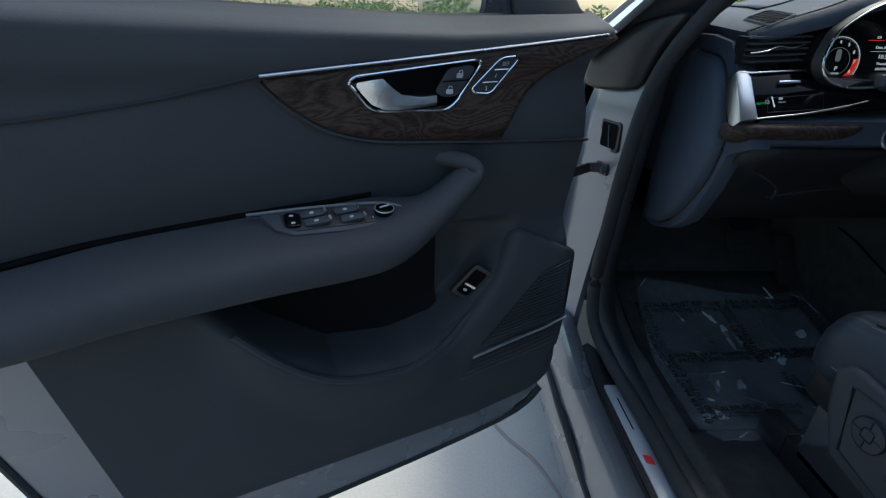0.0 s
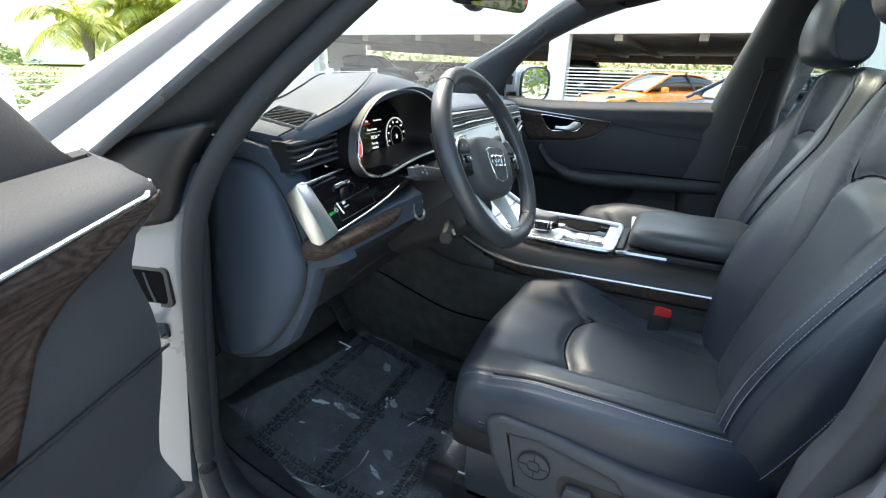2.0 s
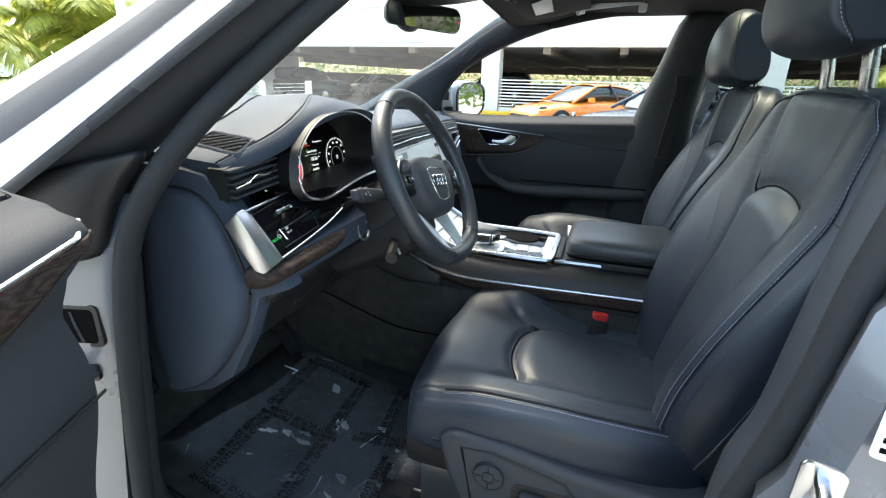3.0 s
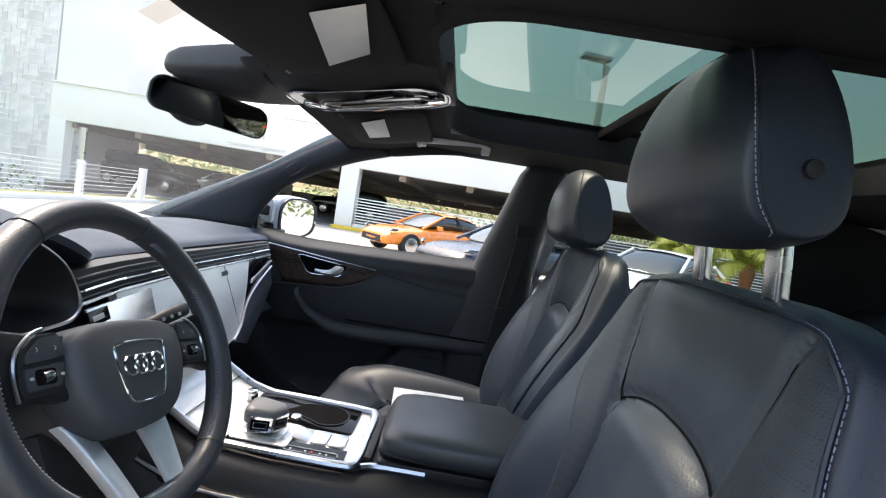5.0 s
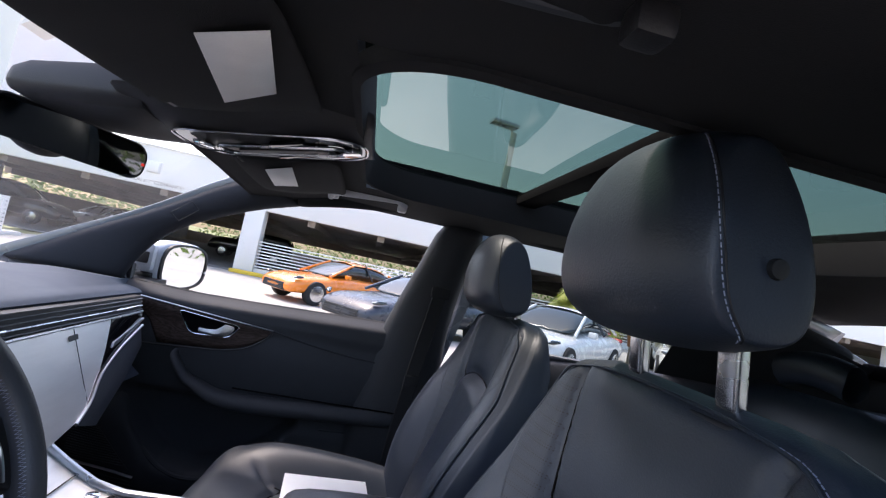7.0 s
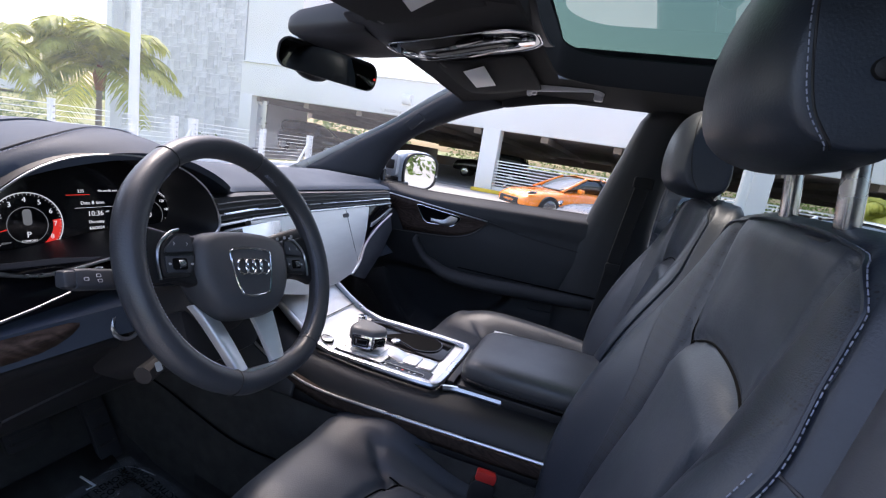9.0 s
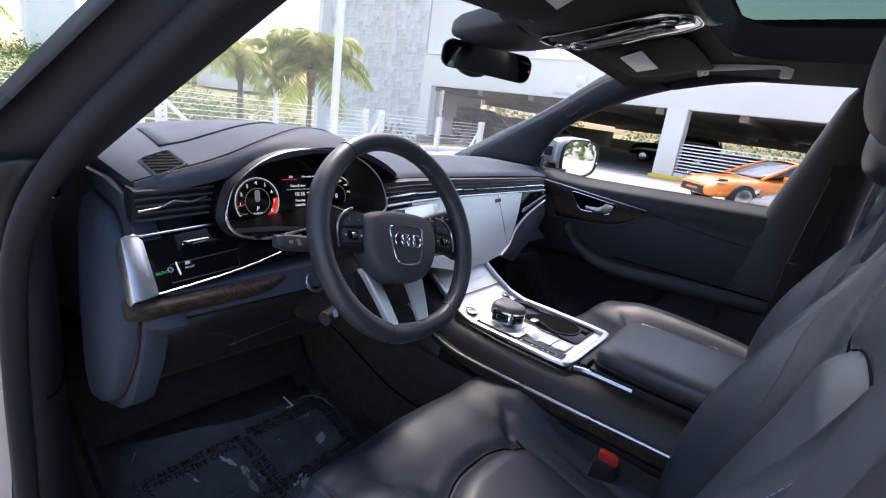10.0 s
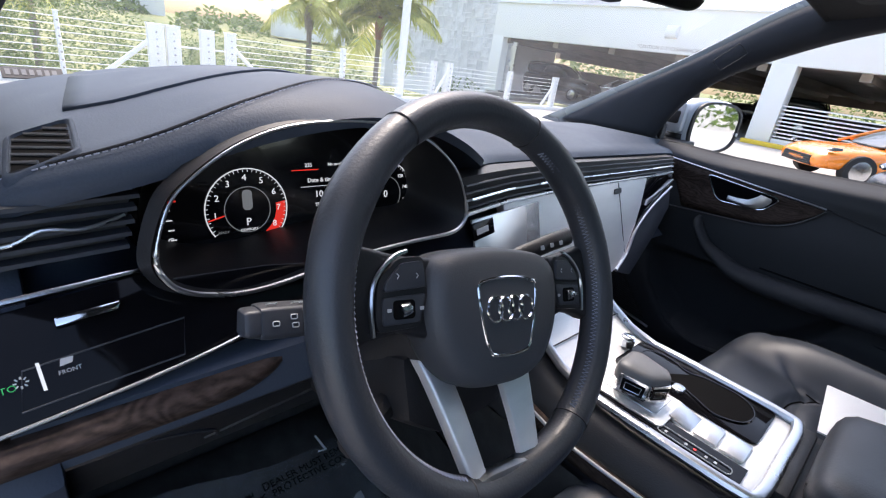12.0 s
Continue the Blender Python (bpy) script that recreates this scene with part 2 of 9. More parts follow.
STONE = material("grey_stone", (0.64, 0.645, 0.655), 0.8, bump=0.5, grain=30, var=0.28, patch=1.6)
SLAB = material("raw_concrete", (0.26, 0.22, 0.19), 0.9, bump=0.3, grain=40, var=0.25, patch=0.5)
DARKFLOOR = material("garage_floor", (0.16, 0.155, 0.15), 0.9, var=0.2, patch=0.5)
GRASS = material("dry_grass", (0.22, 0.21, 0.09), 0.95, var=0.45, patch=0.12, grain=6, tint=(0.09, 0.13, 0.035))
BUSH = leaf_material("bush_leaf", (0.035, 0.075, 0.014), (0.13, 0.19, 0.035))
PALM = leaf_material("palm_leaf", (0.13, 0.19, 0.030), (0.46, 0.46, 0.10))
BARK = material("palm_bark", (0.24, 0.20, 0.16), 0.9, bump=0.8, grain=40, var=0.3, patch=6)
REDBARK = material("palm_fibre", (0.30, 0.13, 0.06), 0.9, bump=0.8, grain=50, var=0.3)
YELLOW = material("yellow_kerb_paint", (0.75, 0.52, 0.05), 0.7, var=0.15)
ORANGE = material("orange_car_paint", (0.86, 0.24, 0.022), 0.25, var=0.04, coat=0.8)
GREYCAR = material("dark_grey_car_paint", (0.030, 0.036, 0.050), 0.30, 0.1, var=0.05, coat=0.35)
WHITECAR = material("white_car_paint", (0.78, 0.78, 0.77), 0.25, var=0.03, coat=0.7)
CYANCAR = material("turquoise_car_paint", (0.05, 0.50, 0.62), 0.25, var=0.03, coat=0.7)
BLACKCAR = material("black_car_paint", (0.012, 0.012, 0.014), 0.2, var=0.05, coat=0.7)
REDCAR = material("red_car_paint", (0.45, 0.02, 0.02), 0.25, var=0.05, coat=0.7)
CARGLASS = material("car_window", (0.02, 0.03, 0.035), 0.06, var=0.05, coat=0.5)
TYRE = material("tyre_rubber", (0.015, 0.015, 0.016), 0.8, bump=0.3, grain=80)

# ---------------------------------------------------------------- geometry helpers
ROOT = {}


def thing(name, loc=(0, 0, 0), label="", category="", group="", kind="", parent=None):
    e = new(name)
    e.empty_display_size = 0.05
    ROOT[e.name] = Matrix.Translation(loc)
    e.matrix_basis = ROOT[parent.name].inverted() @ ROOT[e.name] if parent else ROOT[e.name]
    e.parent = parent
    return tagged(e, label, category, group, kind)


def part(name, geo, mat, parent=None, label="", sharp=38, sub=0, bevel=0.0, seg=2, solid=0.0):
    """One mesh object from (vertices, faces) in world metres, under a thing or a part."""
    verts, faces = geo
    while parent and parent.parent and parent.parent.parent:
        parent = parent.parent
    inv = ROOT[parent.name].inverted() if parent else Matrix()
    me = bpy.data.meshes.new(name)
    me.from_pydata([inv @ Vector(v) for v in verts], [], faces)
    bm = bmesh.new()
    bm.from_mesh(me)
    bmesh.ops.remove_doubles(bm, verts=bm.verts, dist=1e-5)
    bmesh.ops.recalc_face_normals(bm, faces=bm.faces)
    if bevel:
        edges = [e for e in bm.edges if len(e.link_faces) == 2 and e.calc_face_angle(0) > 0.5]
        if edges:
            bmesh.ops.bevel(bm, geom=edges, offset=bevel, segments=seg, profile=0.6, affect="EDGES", clamp_overlap=True)
    bm.to_mesh(me)
    bm.free()
    me.materials.append(mat)
    me.shade_smooth()
    me.set_sharp_from_angle(angle=radians(180 if sub else sharp))
    ob = new(name, me)
    if solid:
        s = ob.modifiers.new("thickness", "SOLIDIFY")
        s.thickness, s.offset = solid, 0
    if sub:
        s = ob.modifiers.new("smooth", "SUBSURF")
        s.levels = s.render_levels = sub
    if parent:
        ob.parent = parent
        ROOT[ob.name] = ROOT[parent.name]
    if label:
        ob["label"] = label
    return ob


def single(name, geo, mat, label="", category="", group="", kind="", **kw):
    """A thing that is one mesh."""
    return tagged(part(name, geo, mat, None, **kw), label, category, group, kind)


def join(*geos):
    vs, fs = [], []
    for v, f in geos:
        k = len(vs)
        vs += list(v)
        fs += [tuple(i + k for i in q) for q in f]
    return vs, fs


def moved(geo, m):
    return [m @ Vector(v) for v in geo[0]], geo[1]


def mirrored(geo):
    return [(-v[0], v[1], v[2]) for v in geo[0]], [tuple(reversed(q)) for q in geo[1]]


def box(c, s, m=None):
    x, y, z = [k / 2 for k in s]
    vs = [Vector((a * x, b * y, d * z)) for a in (-1, 1) for b in (-1, 1) for d in (-1, 1)]
    if m is not None:
        vs = [m.to_3x3() @ v for v in vs]
    vs = [v + Vector(c) for v in vs]
    return vs, [(0, 1, 3, 2), (4, 6, 7, 5), (0, 4, 5, 1), (2, 3, 7, 6), (0, 2, 6, 4), (1, 5, 7, 3)]


def prism(poly, at, d0, d1):
    """A polygon (a, b) swept from d0 to d1; at(a, b, d) gives the world place."""
    n = len(poly)
    vs = [at(a, b, d0) for a, b in poly] + [at(a, b, d1) for a, b in poly]
    fs = [tuple(range(n)), tuple(range(2 * n - 1, n - 1, -1))]
    fs += [(i, i + n, (i + 1) % n + n, (i + 1) % n) for i in range(n)]
    return vs, fs


def loft(rows, closed=True, caps=True):
    n, vs, fs = len(rows[0]), [p for r in rows for p in r], []
    m = n if closed else n - 1
    for j in range(len(rows) - 1):
        for i in range(m):
            k = (i + 1) % n
            fs.append((j * n + i, j * n + k, (j + 1) * n + k, (j + 1) * n + i))
    if caps and closed:
        fs += [tuple(range(n)), tuple(range(len(vs) - 1, len(vs) - n - 1, -1))]
    return vs, fs


def curve(pts, n=6, closed=False):
    """Catmull-Rom through the points."""
    pts = [Vector(p) for p in pts]
    out, count = [], len(pts)
    for i in range(count if closed else count - 1):
        p = [pts[(i + k) % count] if closed else pts[min(max(i + k, 0), count - 1)] for k in (-1, 0, 1, 2)]
        for j in range(n):
            t = j / n
            out.append(0.5 * (2 * p[1] + (p[2] - p[0]) * t + (2 * p[0] - 5 * p[1] + 4 * p[2] - p[3]) * t * t
                              + (3 * p[1] - p[0] - 3 * p[2] + p[3]) * t ** 3))
    return out if closed else out + [pts[-1]]


def tube(pts, r, n=8, closed=False, flat=1.0, up=(0, 0, 1)):
    """A round (or flattened) bar along the points; r may be a list."""
    pts = [Vector(p) for p in pts]
    rows, count = [], len(pts)
    for i, p in enumerate(pts):
        a = pts[(i - 1) % count] if closed or i else p
        b = pts[(i + 1) % count] if closed or i < count - 1 else p
        t = (b - a).normalized()
        u = Vector(up) - t * t.dot(Vector(up))
        u = u.normalized() if u.length > 1e-4 else t.orthogonal().normalized()
        w = t.cross(u)
        rr = float(r[i] if isinstance(r, (list, tuple)) else r)
        rows.append([p + rr * (math.cos(k * 2 * math.pi / n) * w + flat * math.sin(k * 2 * math.pi / n) * u) for k in range(n)])
    if closed:
        rows.append(rows[0])
    return loft(rows, True, not closed)


def cylinder(c, r, h, n=20, m=None, r2=None):
    m = m or Matrix()
    rows = []
    for z, q in ((-h / 2, r), (h / 2, r if r2 is None else r2)):
        rows.append([Vector(c) + m.to_3x3() @ Vector((q * math.cos(k * 2 * math.pi / n), q * math.sin(k * 2 * math.pi / n), z)) for k in range(n)])
    return loft(rows)


def rounded(w, h, r, n=5, cx=0.0, cy=0.0):
    """A rounded rectangle as (a, b) points."""
    r = min(r, w / 2 - 1e-4, h / 2 - 1e-4)
    out = []
    for sx, sy, a0 in ((1, 1, 0), (-1, 1, 90), (-1, -1, 180), (1, -1, 270)):
        for k in range(n + 1):
            a = radians(a0 + 90 * k / n)
            out.append((cx + sx * (w / 2 - r) + r * math.cos(a), cy + sy * (h / 2 - r) + r * math.sin(a)))
    return out


def blunt(poly, r, n=4):
    """The polygon with rounded corners."""
    out, m = [], len(poly)
    for i in range(m):
        p, q, s = (Vector((*poly[(i + k) % m], 0)) for k in (-1, 0, 1))
        u, v = p - q, s - q
        k = min(r, 0.45 * u.length, 0.45 * v.length)
        a, b = q + u.normalized() * k, q + v.normalized() * k
        for j in range(n + 1):
            f = j / n
            w = a * (1 - f) ** 2 + q * (2 * f * (1 - f)) + b * f ** 2
            out.append((w.x, w.y))
    return out


def outline(poly, at, d, r, n=6):
    """A thin bar round a polygon."""
    return tube([at(a, b, d) for a, b in poly], r, n, closed=True)


def plane_at(origin, u, v):
    """at(a, b, d) for a plane with axes u, v and its normal."""
    o, u, v = Vector(origin), Vector(u).normalized(), Vector(v)
    v = (v - u * v.dot(u)).normalized()
    w = u.cross(v)
    return lambda a, b, d: o + u * float(a) + v * float(b) + w * float(d)


def lettering(text, size, at, a, b, d, mat, parent, name="lettering", align="CENTER", spin=0.0, depth=0.0003):
    """Words in the built-in font, as a mesh lying on a plane."""
    cu = bpy.data.curves.new(name, "FONT")
    cu.body, cu.size, cu.align_x, cu.align_y, cu.extrude = text, size, align, "CENTER", depth
    cu.resolution_u = 2
    tmp = bpy.data.objects.new("tmp", cu)
    scene.collection.objects.link(tmp)
    me = bpy.data.meshes.new_from_object(tmp.evaluated_get(bpy.context.evaluated_depsgraph_get()))
    bpy.data.objects.remove(tmp)
    c, s = math.cos(spin), math.sin(spin)
    geo = ([at(a + v.co.x * c - v.co.y * s, b + v.co.x * s + v.co.y * c, d + v.co.z) for v in me.vertices],
           [tuple(p.vertices) for p in me.polygons])
    bpy.data.meshes.remove(me)
    return part(name, geo, mat, parent, sharp=20)


def stitches(pts, step, size, mat, parent, name="stitching", lift=0.0):
    """A row of short threads along a path, as one mesh."""
    pts = [Vector(p) for p in pts]
    geos, carry = [], 0.0
    for a, b in zip(pts, pts[1:]):
        d = (b - a).length
        t = carry
        while t < d:
            p = a.lerp(b, t / d)
            w = (b - a).normalized() * step * 0.33
            geos.append(tube([p - w, p + w], size, 5))
            t += step
        carry = t - d
    return part(name, join(*geos), mat, parent)


def smoothstep(a, b, x):
    t = min(max((x - a) / (b - a), 0), 1)
    return t * t * (3 - 2 * t)


# ---------------------------------------------------------------- car shell
shell = thing("suv_car", (0, 0, 0.2), "silver-white car with black leather cabin and its driver door open", "car")

# pillar lines for the passenger side; x is mirrored for the driver side
WS_EDGE = [(0.83, 0.88, 1.19), (0.765, 0.60, 1.325), (0.711, 0.375, 1.434), (0.655, 0.17, 1.555), (0.63, 0.07, 1.60)]
PILLAR_IN = [(0.790, 0.400, 1.165), (0.755, 0.300, 1.245), (0.712, 0.175, 1.340), (0.668, 0.055, 1.430), (0.622, -0.080, 1.530)]
DOOR_EDGE = [(0.955, 0.420, 1.165), (0.905, 0.300, 1.255), (0.852, 0.175, 1.352), (0.797, 0.045, 1.452), (0.728, -0.100, 1.565)]


def along(line, n=5):
    return curve(line, n)


PILLAR_IN_P = [(0.757, 0.405, 1.215), (0.728, 0.345, 1.335), (0.700, 0.265, 1.405), (0.652, 0.085, 1.490), (0.622, -0.07, 1.540)]
DOOR_EDGE_P = [(0.845, 0.50, 1.17), (0.790, 0.40, 1.30), (0.745, 0.27, 1.415), (0.695, 0.07, 1.505), (0.665, -0.08, 1.548)]


def pillar(sgn):
    a, b, c = along(WS_EDGE), along(PILLAR_IN_P if sgn > 0 else PILLAR_IN), along(DOOR_EDGE_P if sgn > 0 else DOOR_EDGE)
    rows = []
    for u, m, d in zip(a, b, c):
        q = [u, u.lerp(m, 0.33) + Vector((-0.030, -0.015, 0.01)), u.lerp(m, 0.75) + Vector((-0.022, -0.01, 0.004)), m,
             m.lerp(d, 0.5) + Vector((0.0, -0.018, -0.008)), d, d.lerp(u, 0.4) + Vector((0.03, 0, 0.02))]
        rows.append([(sgn * p.x, p.y, p.z) for p in q])
    name = "pillar_trim"
    part(name, loft(rows), PILLARTRIM, shell, "matt black windscreen pillar trim", sub=1)
    if sgn > 0:
        patch = plane_at((0.640, 0.235, 1.450), (-0.20, -0.76, 0.62), (-0.45, 0.45, 0.60))
        part("airbag_patch", outline(rounded(0.070, 0.032, 0.004, 2), patch, 0.0, 0.0012), SOFTBLACK, shell)
    rows = []
    for u, d in zip(a, c):
        q = [d + Vector((0.004, -0.004, 0.0)), d + Vector((0.016, 0.006, 0.002)), d.lerp(u, 0.18) + Vector((0.020, 0.0, 0.004)), d.lerp(u, 0.34) + Vector((0.016, 0.0, 0.004)), d.lerp(u, 0.44) + Vector((0.004, 0.0, 0.0)), u + Vector((0.0, 0.0, 0.004))]
        rows.append([(sgn * p.x, p.y, p.z) for p in q])
    part("pillar_skin", loft(rows, closed=False), BODY, shell, "silver-white painted windscreen pillar", solid=0.006)


pillar(1)
pillar(-1)


def headliner_z(x, y):
    z = 1.612 - 0.034 * (abs(x) / 0.62) ** 2.4
    return z - 0.05 * (1 - math.exp(-8.4 * max(0.0, y + 0.18) ** 1.15)) - 0.045 * max(0.0, -y - 1.0) ** 1.5


SUN_X, SUN_F, SUN_M, SUN_M2, SUN_R = 0.405, -0.262, -0.655, -0.715, -1.30
XS = [-0.655, -0.63, -0.58, -0.5, -0.45, -SUN_X, -0.25, -0.12, 0, 0.12, 0.25, SUN_X, 0.45, 0.5, 0.58, 0.63, 0.655]
YS = [0.16, 0.09, 0.02, -0.08, -0.18, SUN_F, -0.36, -0.5, SUN_M, SUN_M2, -0.9, -1.1, SUN_R, -1.45, -1.7, -1.95]


def roof_front(x):
    """Where the roof ends over the windscreen."""
    return float(np.interp(x, [-0.66, -0.43, -0.30, -0.20, -0.10, 0.0, 0.10, 0.25, 0.45, 0.66], [-0.095, -0.048, -0.020, 0.005, 0.032, 0.056, 0.068, 0.074, 0.074, 0.060]))


def roof_y(x, j):
    if j < 3:
        return roof_front(x) - (0.0, 0.022, 0.042)[j]
    return min(YS[j], roof_front(x) - 0.060) if j == 3 else YS[j]


def roof_grid(lift):
    vs = [(x, roof_y(x, j), headliner_z(x, roof_y(x, j)) + lift) for j in range(len(YS)) for x in XS]
    n, fs = len(XS), []
    for j in range(len(YS) - 1):
        for i in range(n - 1):
            inside = abs(XS[i] + XS[i + 1]) / 2 < SUN_X and SUN_R < (YS[j] + YS[j + 1]) / 2 < SUN_F
            if not inside:
                fs.append((j * n + i, j * n + i + 1, (j + 1) * n + i + 1, (j + 1) * n + i))
    return vs, fs


part("roof_lining", roof_grid(0.0), HEADLINER, shell, "black cloth roof lining", sharp=60)
part("roof_skin", roof_grid(0.082), BODY, shell, "silver-white roof panel", sharp=60)


def opening_frame(y0, y1):
    """The black reveal round the long roof opening."""
    cy = (y0 + y1) / 2
    poly = rounded(2 * SUN_X, y0 - y1, 0.125, 10, 0, cy)
    rows = []
    for k, e, dz in ((1.05, 0.012, 0.012), (1.04, 0.010, -0.004), (1.0, 0.0, -0.007), (0.992, -0.003, 0.0), (0.985, -0.005, 0.066)):
        rows.append([(a * k, cy + (b - cy) * (1 + 2 * e), headliner_z(a * k, b) + dz) for a, b in poly])
    part("roof_window_frame", loft(rows, True, False), HEADLINER, shell, "black frame of the roof window", sharp=50)


def roof_pane(y0, y1):
    g = part("roof_window", ([(x, y, headliner_z(x, y) + 0.062) for y in (y0, y1) for x in np.linspace(-SUN_X, SUN_X, 9)], [(i, i + 1, i + 10, i + 9) for i in range(8)]), ROOFGLASS, shell, "green-tinted glass roof window")
    g.visible_shadow = False


opening_frame(SUN_F, SUN_R)
roof_pane(SUN_F + 0.01, (SUN_M + SUN_M2) / 2)
roof_pane((SUN_M + SUN_M2) / 2, SUN_R - 0.01)
part("roof_crossbar", box((0, (SUN_M + SUN_M2) / 2, 1.658), (2 * SUN_X + 0.02, SUN_M - SUN_M2, 0.026)), WELL, shell, "black crossbar between the roof windows", bevel=0.008)


def roof_rail(sgn):
    """Trim between the lining and the top of the side windows, on to the rear pillars."""
    line = [(0.62, -0.06, 1.53), (0.607, -0.25, 1.566), (0.600, -0.50, 1.580), (0.600, -0.85, 1.575), (0.595, -1.2, 1.545), (0.57, -1.6, 1.48), (0.55, -1.95, 1.40)]
    rows = []
    for p in curve(line, 4):
        q = [(p.x - 0.03, p.y, p.z + 0.045), (p.x - 0.004, p.y, p.z + 0.012), (p.x + 0.012, p.y, p.z - 0.004), (p.x + 0.045, p.y, p.z + 0.004),
             (p.x + 0.085, p.y, p.z + 0.02), (p.x + 0.06, p.y, p.z + 0.075)]
        rows.append([(sgn * a, b, c) for a, b, c in q])
    part("roof_rail_trim", loft(rows), HEADLINER, shell, "black roof rail trim", sub=1)
    rows = [[(sgn * (p.x + 0.087), p.y, p.z + 0.015), (sgn * (p.x + 0.095), p.y, p.z + 0.045), (sgn * (p.x + 0.05), p.y, p.z + 0.11)] for p in curve(line, 4)]
    part("roof_rail_skin", loft(rows, False), BODY, shell, solid=0.004)


roof_rail(1)
roof_rail(-1)


def centre_pillar(sgn, line):
    """The pillar behind the front door, with the trim that widens towards the sill."""
    rows = []
    for f, r, x, z in line:
        q = [(x + 0.03, f), (x - 0.01, f - 0.02), (x - 0.028, f - 0.06), (x - 0.028, r + 0.05), (x, r), (x + 0.07, r - 0.01), (x + 0.075, f - 0.02)]
        rows.append([(sgn * a, b, z) for a, b in q])
    part("centre_pillar_trim", loft(rows), DARKTRIM if sgn > 0 else PLASTIC, shell, "black centre pillar trim", sub=1)
    rows = [[(sgn * (x + 0.05), f - 0.04 - b, z), (sgn * (x + 0.092), f - 0.026 - b, z), (sgn * (x + 0.115), f - 0.05 - b, z), (sgn * (x + 0.12), r - b, z)] for f, r, x, z, b in [(*q, 0.07 * smoothstep(1.14, 1.30, q[3])) for q in line]]
    part("centre_pillar_skin", loft(rows, False), BODY, shell, "painted centre pillar", solid=0.006)


centre_pillar(1, [(-0.50, -0.665, 0.625, 1.60), (-0.475, -0.64, 0.66, 1.50), (-0.44, -0.62, 0.70, 1.38), (-0.395, -0.61, 0.735, 1.25),
                  (-0.355, -0.62, 0.76, 1.05), (-0.325, -0.64, 0.775, 0.82), (-0.33, -0.66, 0.79, 0.55), (-0.33, -0.70, 0.80, 0.42)])
B_DRIVER = [(-0.69, -0.82, 0.60, 1.60), (-0.63, -0.79, 0.655, 1.50), (-0.578, -0.76, 0.69, 1.40), (-0.550, -0.74, 0.713, 1.30), (-0.522, -0.71, 0.73, 1.17), (-0.503, -0.69, 0.745, 1.04),
            (-0.495, -0.69, 0.75, 0.998), (-0.474, -0.69, 0.755, 0.965), (-0.466, -0.70, 0.765, 0.88), (-0.45, -0.70, 0.785, 0.55), (-0.44, -0.72, 0.80, 0.42)]
centre_pillar(-1, B_DRIVER)
at = plane_at((-0.868, -0.555, 1.00), (-0.25, -1.0, 0), (0, 0, 1))
striker = part("door_striker", tube([at(-0.02, -0.022, 0.002), at(-0.02, -0.022, 0.035), at(-0.02, 0.022, 0.035), at(-0.02, 0.022, 0.002)], 0.006, 8), CHROME, shell, "steel door striker loop on the centre pillar")
part("striker_plate", prism(rounded(0.035, 0.075, 0.008, 3, -0.02, 0.0), at, 0.0, 0.005), GREYMETAL, striker, bevel=0.001)
part("load_label", prism(rounded(0.055, 0.05, 0.004, 2, 0.03, 0.085), at, 0.001, 0.002), WHITECARD, shell, "white and black sticker on the centre pillar")
for j in range(4):
    part("label_bar", prism([(0.008, 0.067 + j * 0.010), (0.05, 0.067 + j * 0.010), (0.05, 0.072 + j * 0.010), (0.008, 0.072 + j * 0.010)], at, 0.002, 0.0026), BLACKPRINT, shell)

# rear end: side walls, quarter pillars and tailgate
for sgn in (1, -1):
    rows = [[(sgn * x, y, z) for x, z in prof] for y, prof in (
        (-0.62, [(0.76, 0.45), (0.74, 0.9), (0.75, 1.17), (0.80, 1.215), (0.86, 1.20), (0.93, 0.9), (0.95, 0.45)]),
        (-1.3, [(0.78, 0.45), (0.74, 0.9), (0.75, 1.20), (0.79, 1.245), (0.86, 1.22), (0.94, 0.9), (0.96, 0.45)]),
        (-2.0, [(0.74, 0.45), (0.70, 0.9), (0.70, 1.24), (0.75, 1.28), (0.83, 1.25), (0.92, 0.9), (0.94, 0.45)]),
        (-2.6, [(0.66, 0.45), (0.64, 0.9), (0.64, 1.24), (0.68, 1.27), (0.75, 1.25), (0.84, 0.9), (0.86, 0.45)]))]
    part("rear_side_panel", loft(rows), PLASTIC, shell, "dark rear side trim", sub=1)
    rows = [[(sgn * 0.55, -1.45, 1.53), (sgn * 0.66, -1.42, 1.50), (sgn * 0.74, -1.36, 1.24), (sgn * 0.72, -1.75, 1.24)],
            [(sgn * 0.50, -2.0, 1.40), (sgn * 0.60, -2.0, 1.38), (sgn * 0.72, -2.1, 1.25), (sgn * 0.66, -2.3, 1.25)]]
    part("quarter_pillar", loft(rows), HEADLINER, shell, "black rear quarter trim", bevel=0.02)
    g = part("rear_side_window", ([(sgn * 0.78, -0.62, 1.21), (sgn * 0.78, -1.40, 1.24), (sgn * 0.64, -1.42, 1.54), (sgn * 0.665, -0.64, 1.60)], [(0, 1, 2, 3)]), DARKGLASS, shell, "tinted rear side window")
    g.visible_shadow = False
part("tailgate", join(box((0, -2.62, 0.85), (1.5, 0.06, 0.8)), box((0, -2.02, 1.40), (1.1, 0.10, 0.05)), box((0.0, -2.25, 1.245), (1.45, 0.75, 0.03))), HEADLINER, shell, "black tailgate trim", bevel=0.01)
g = part("rear_window", ([(-0.62, -2.60, 1.24), (0.62, -2.60, 1.24), (0.50, -2.03, 1.42), (-0.50, -2.03, 1.42)], [(0, 1, 2, 3)]), GLASS, shell, "sloping rear window")
g.visible_shadow = False

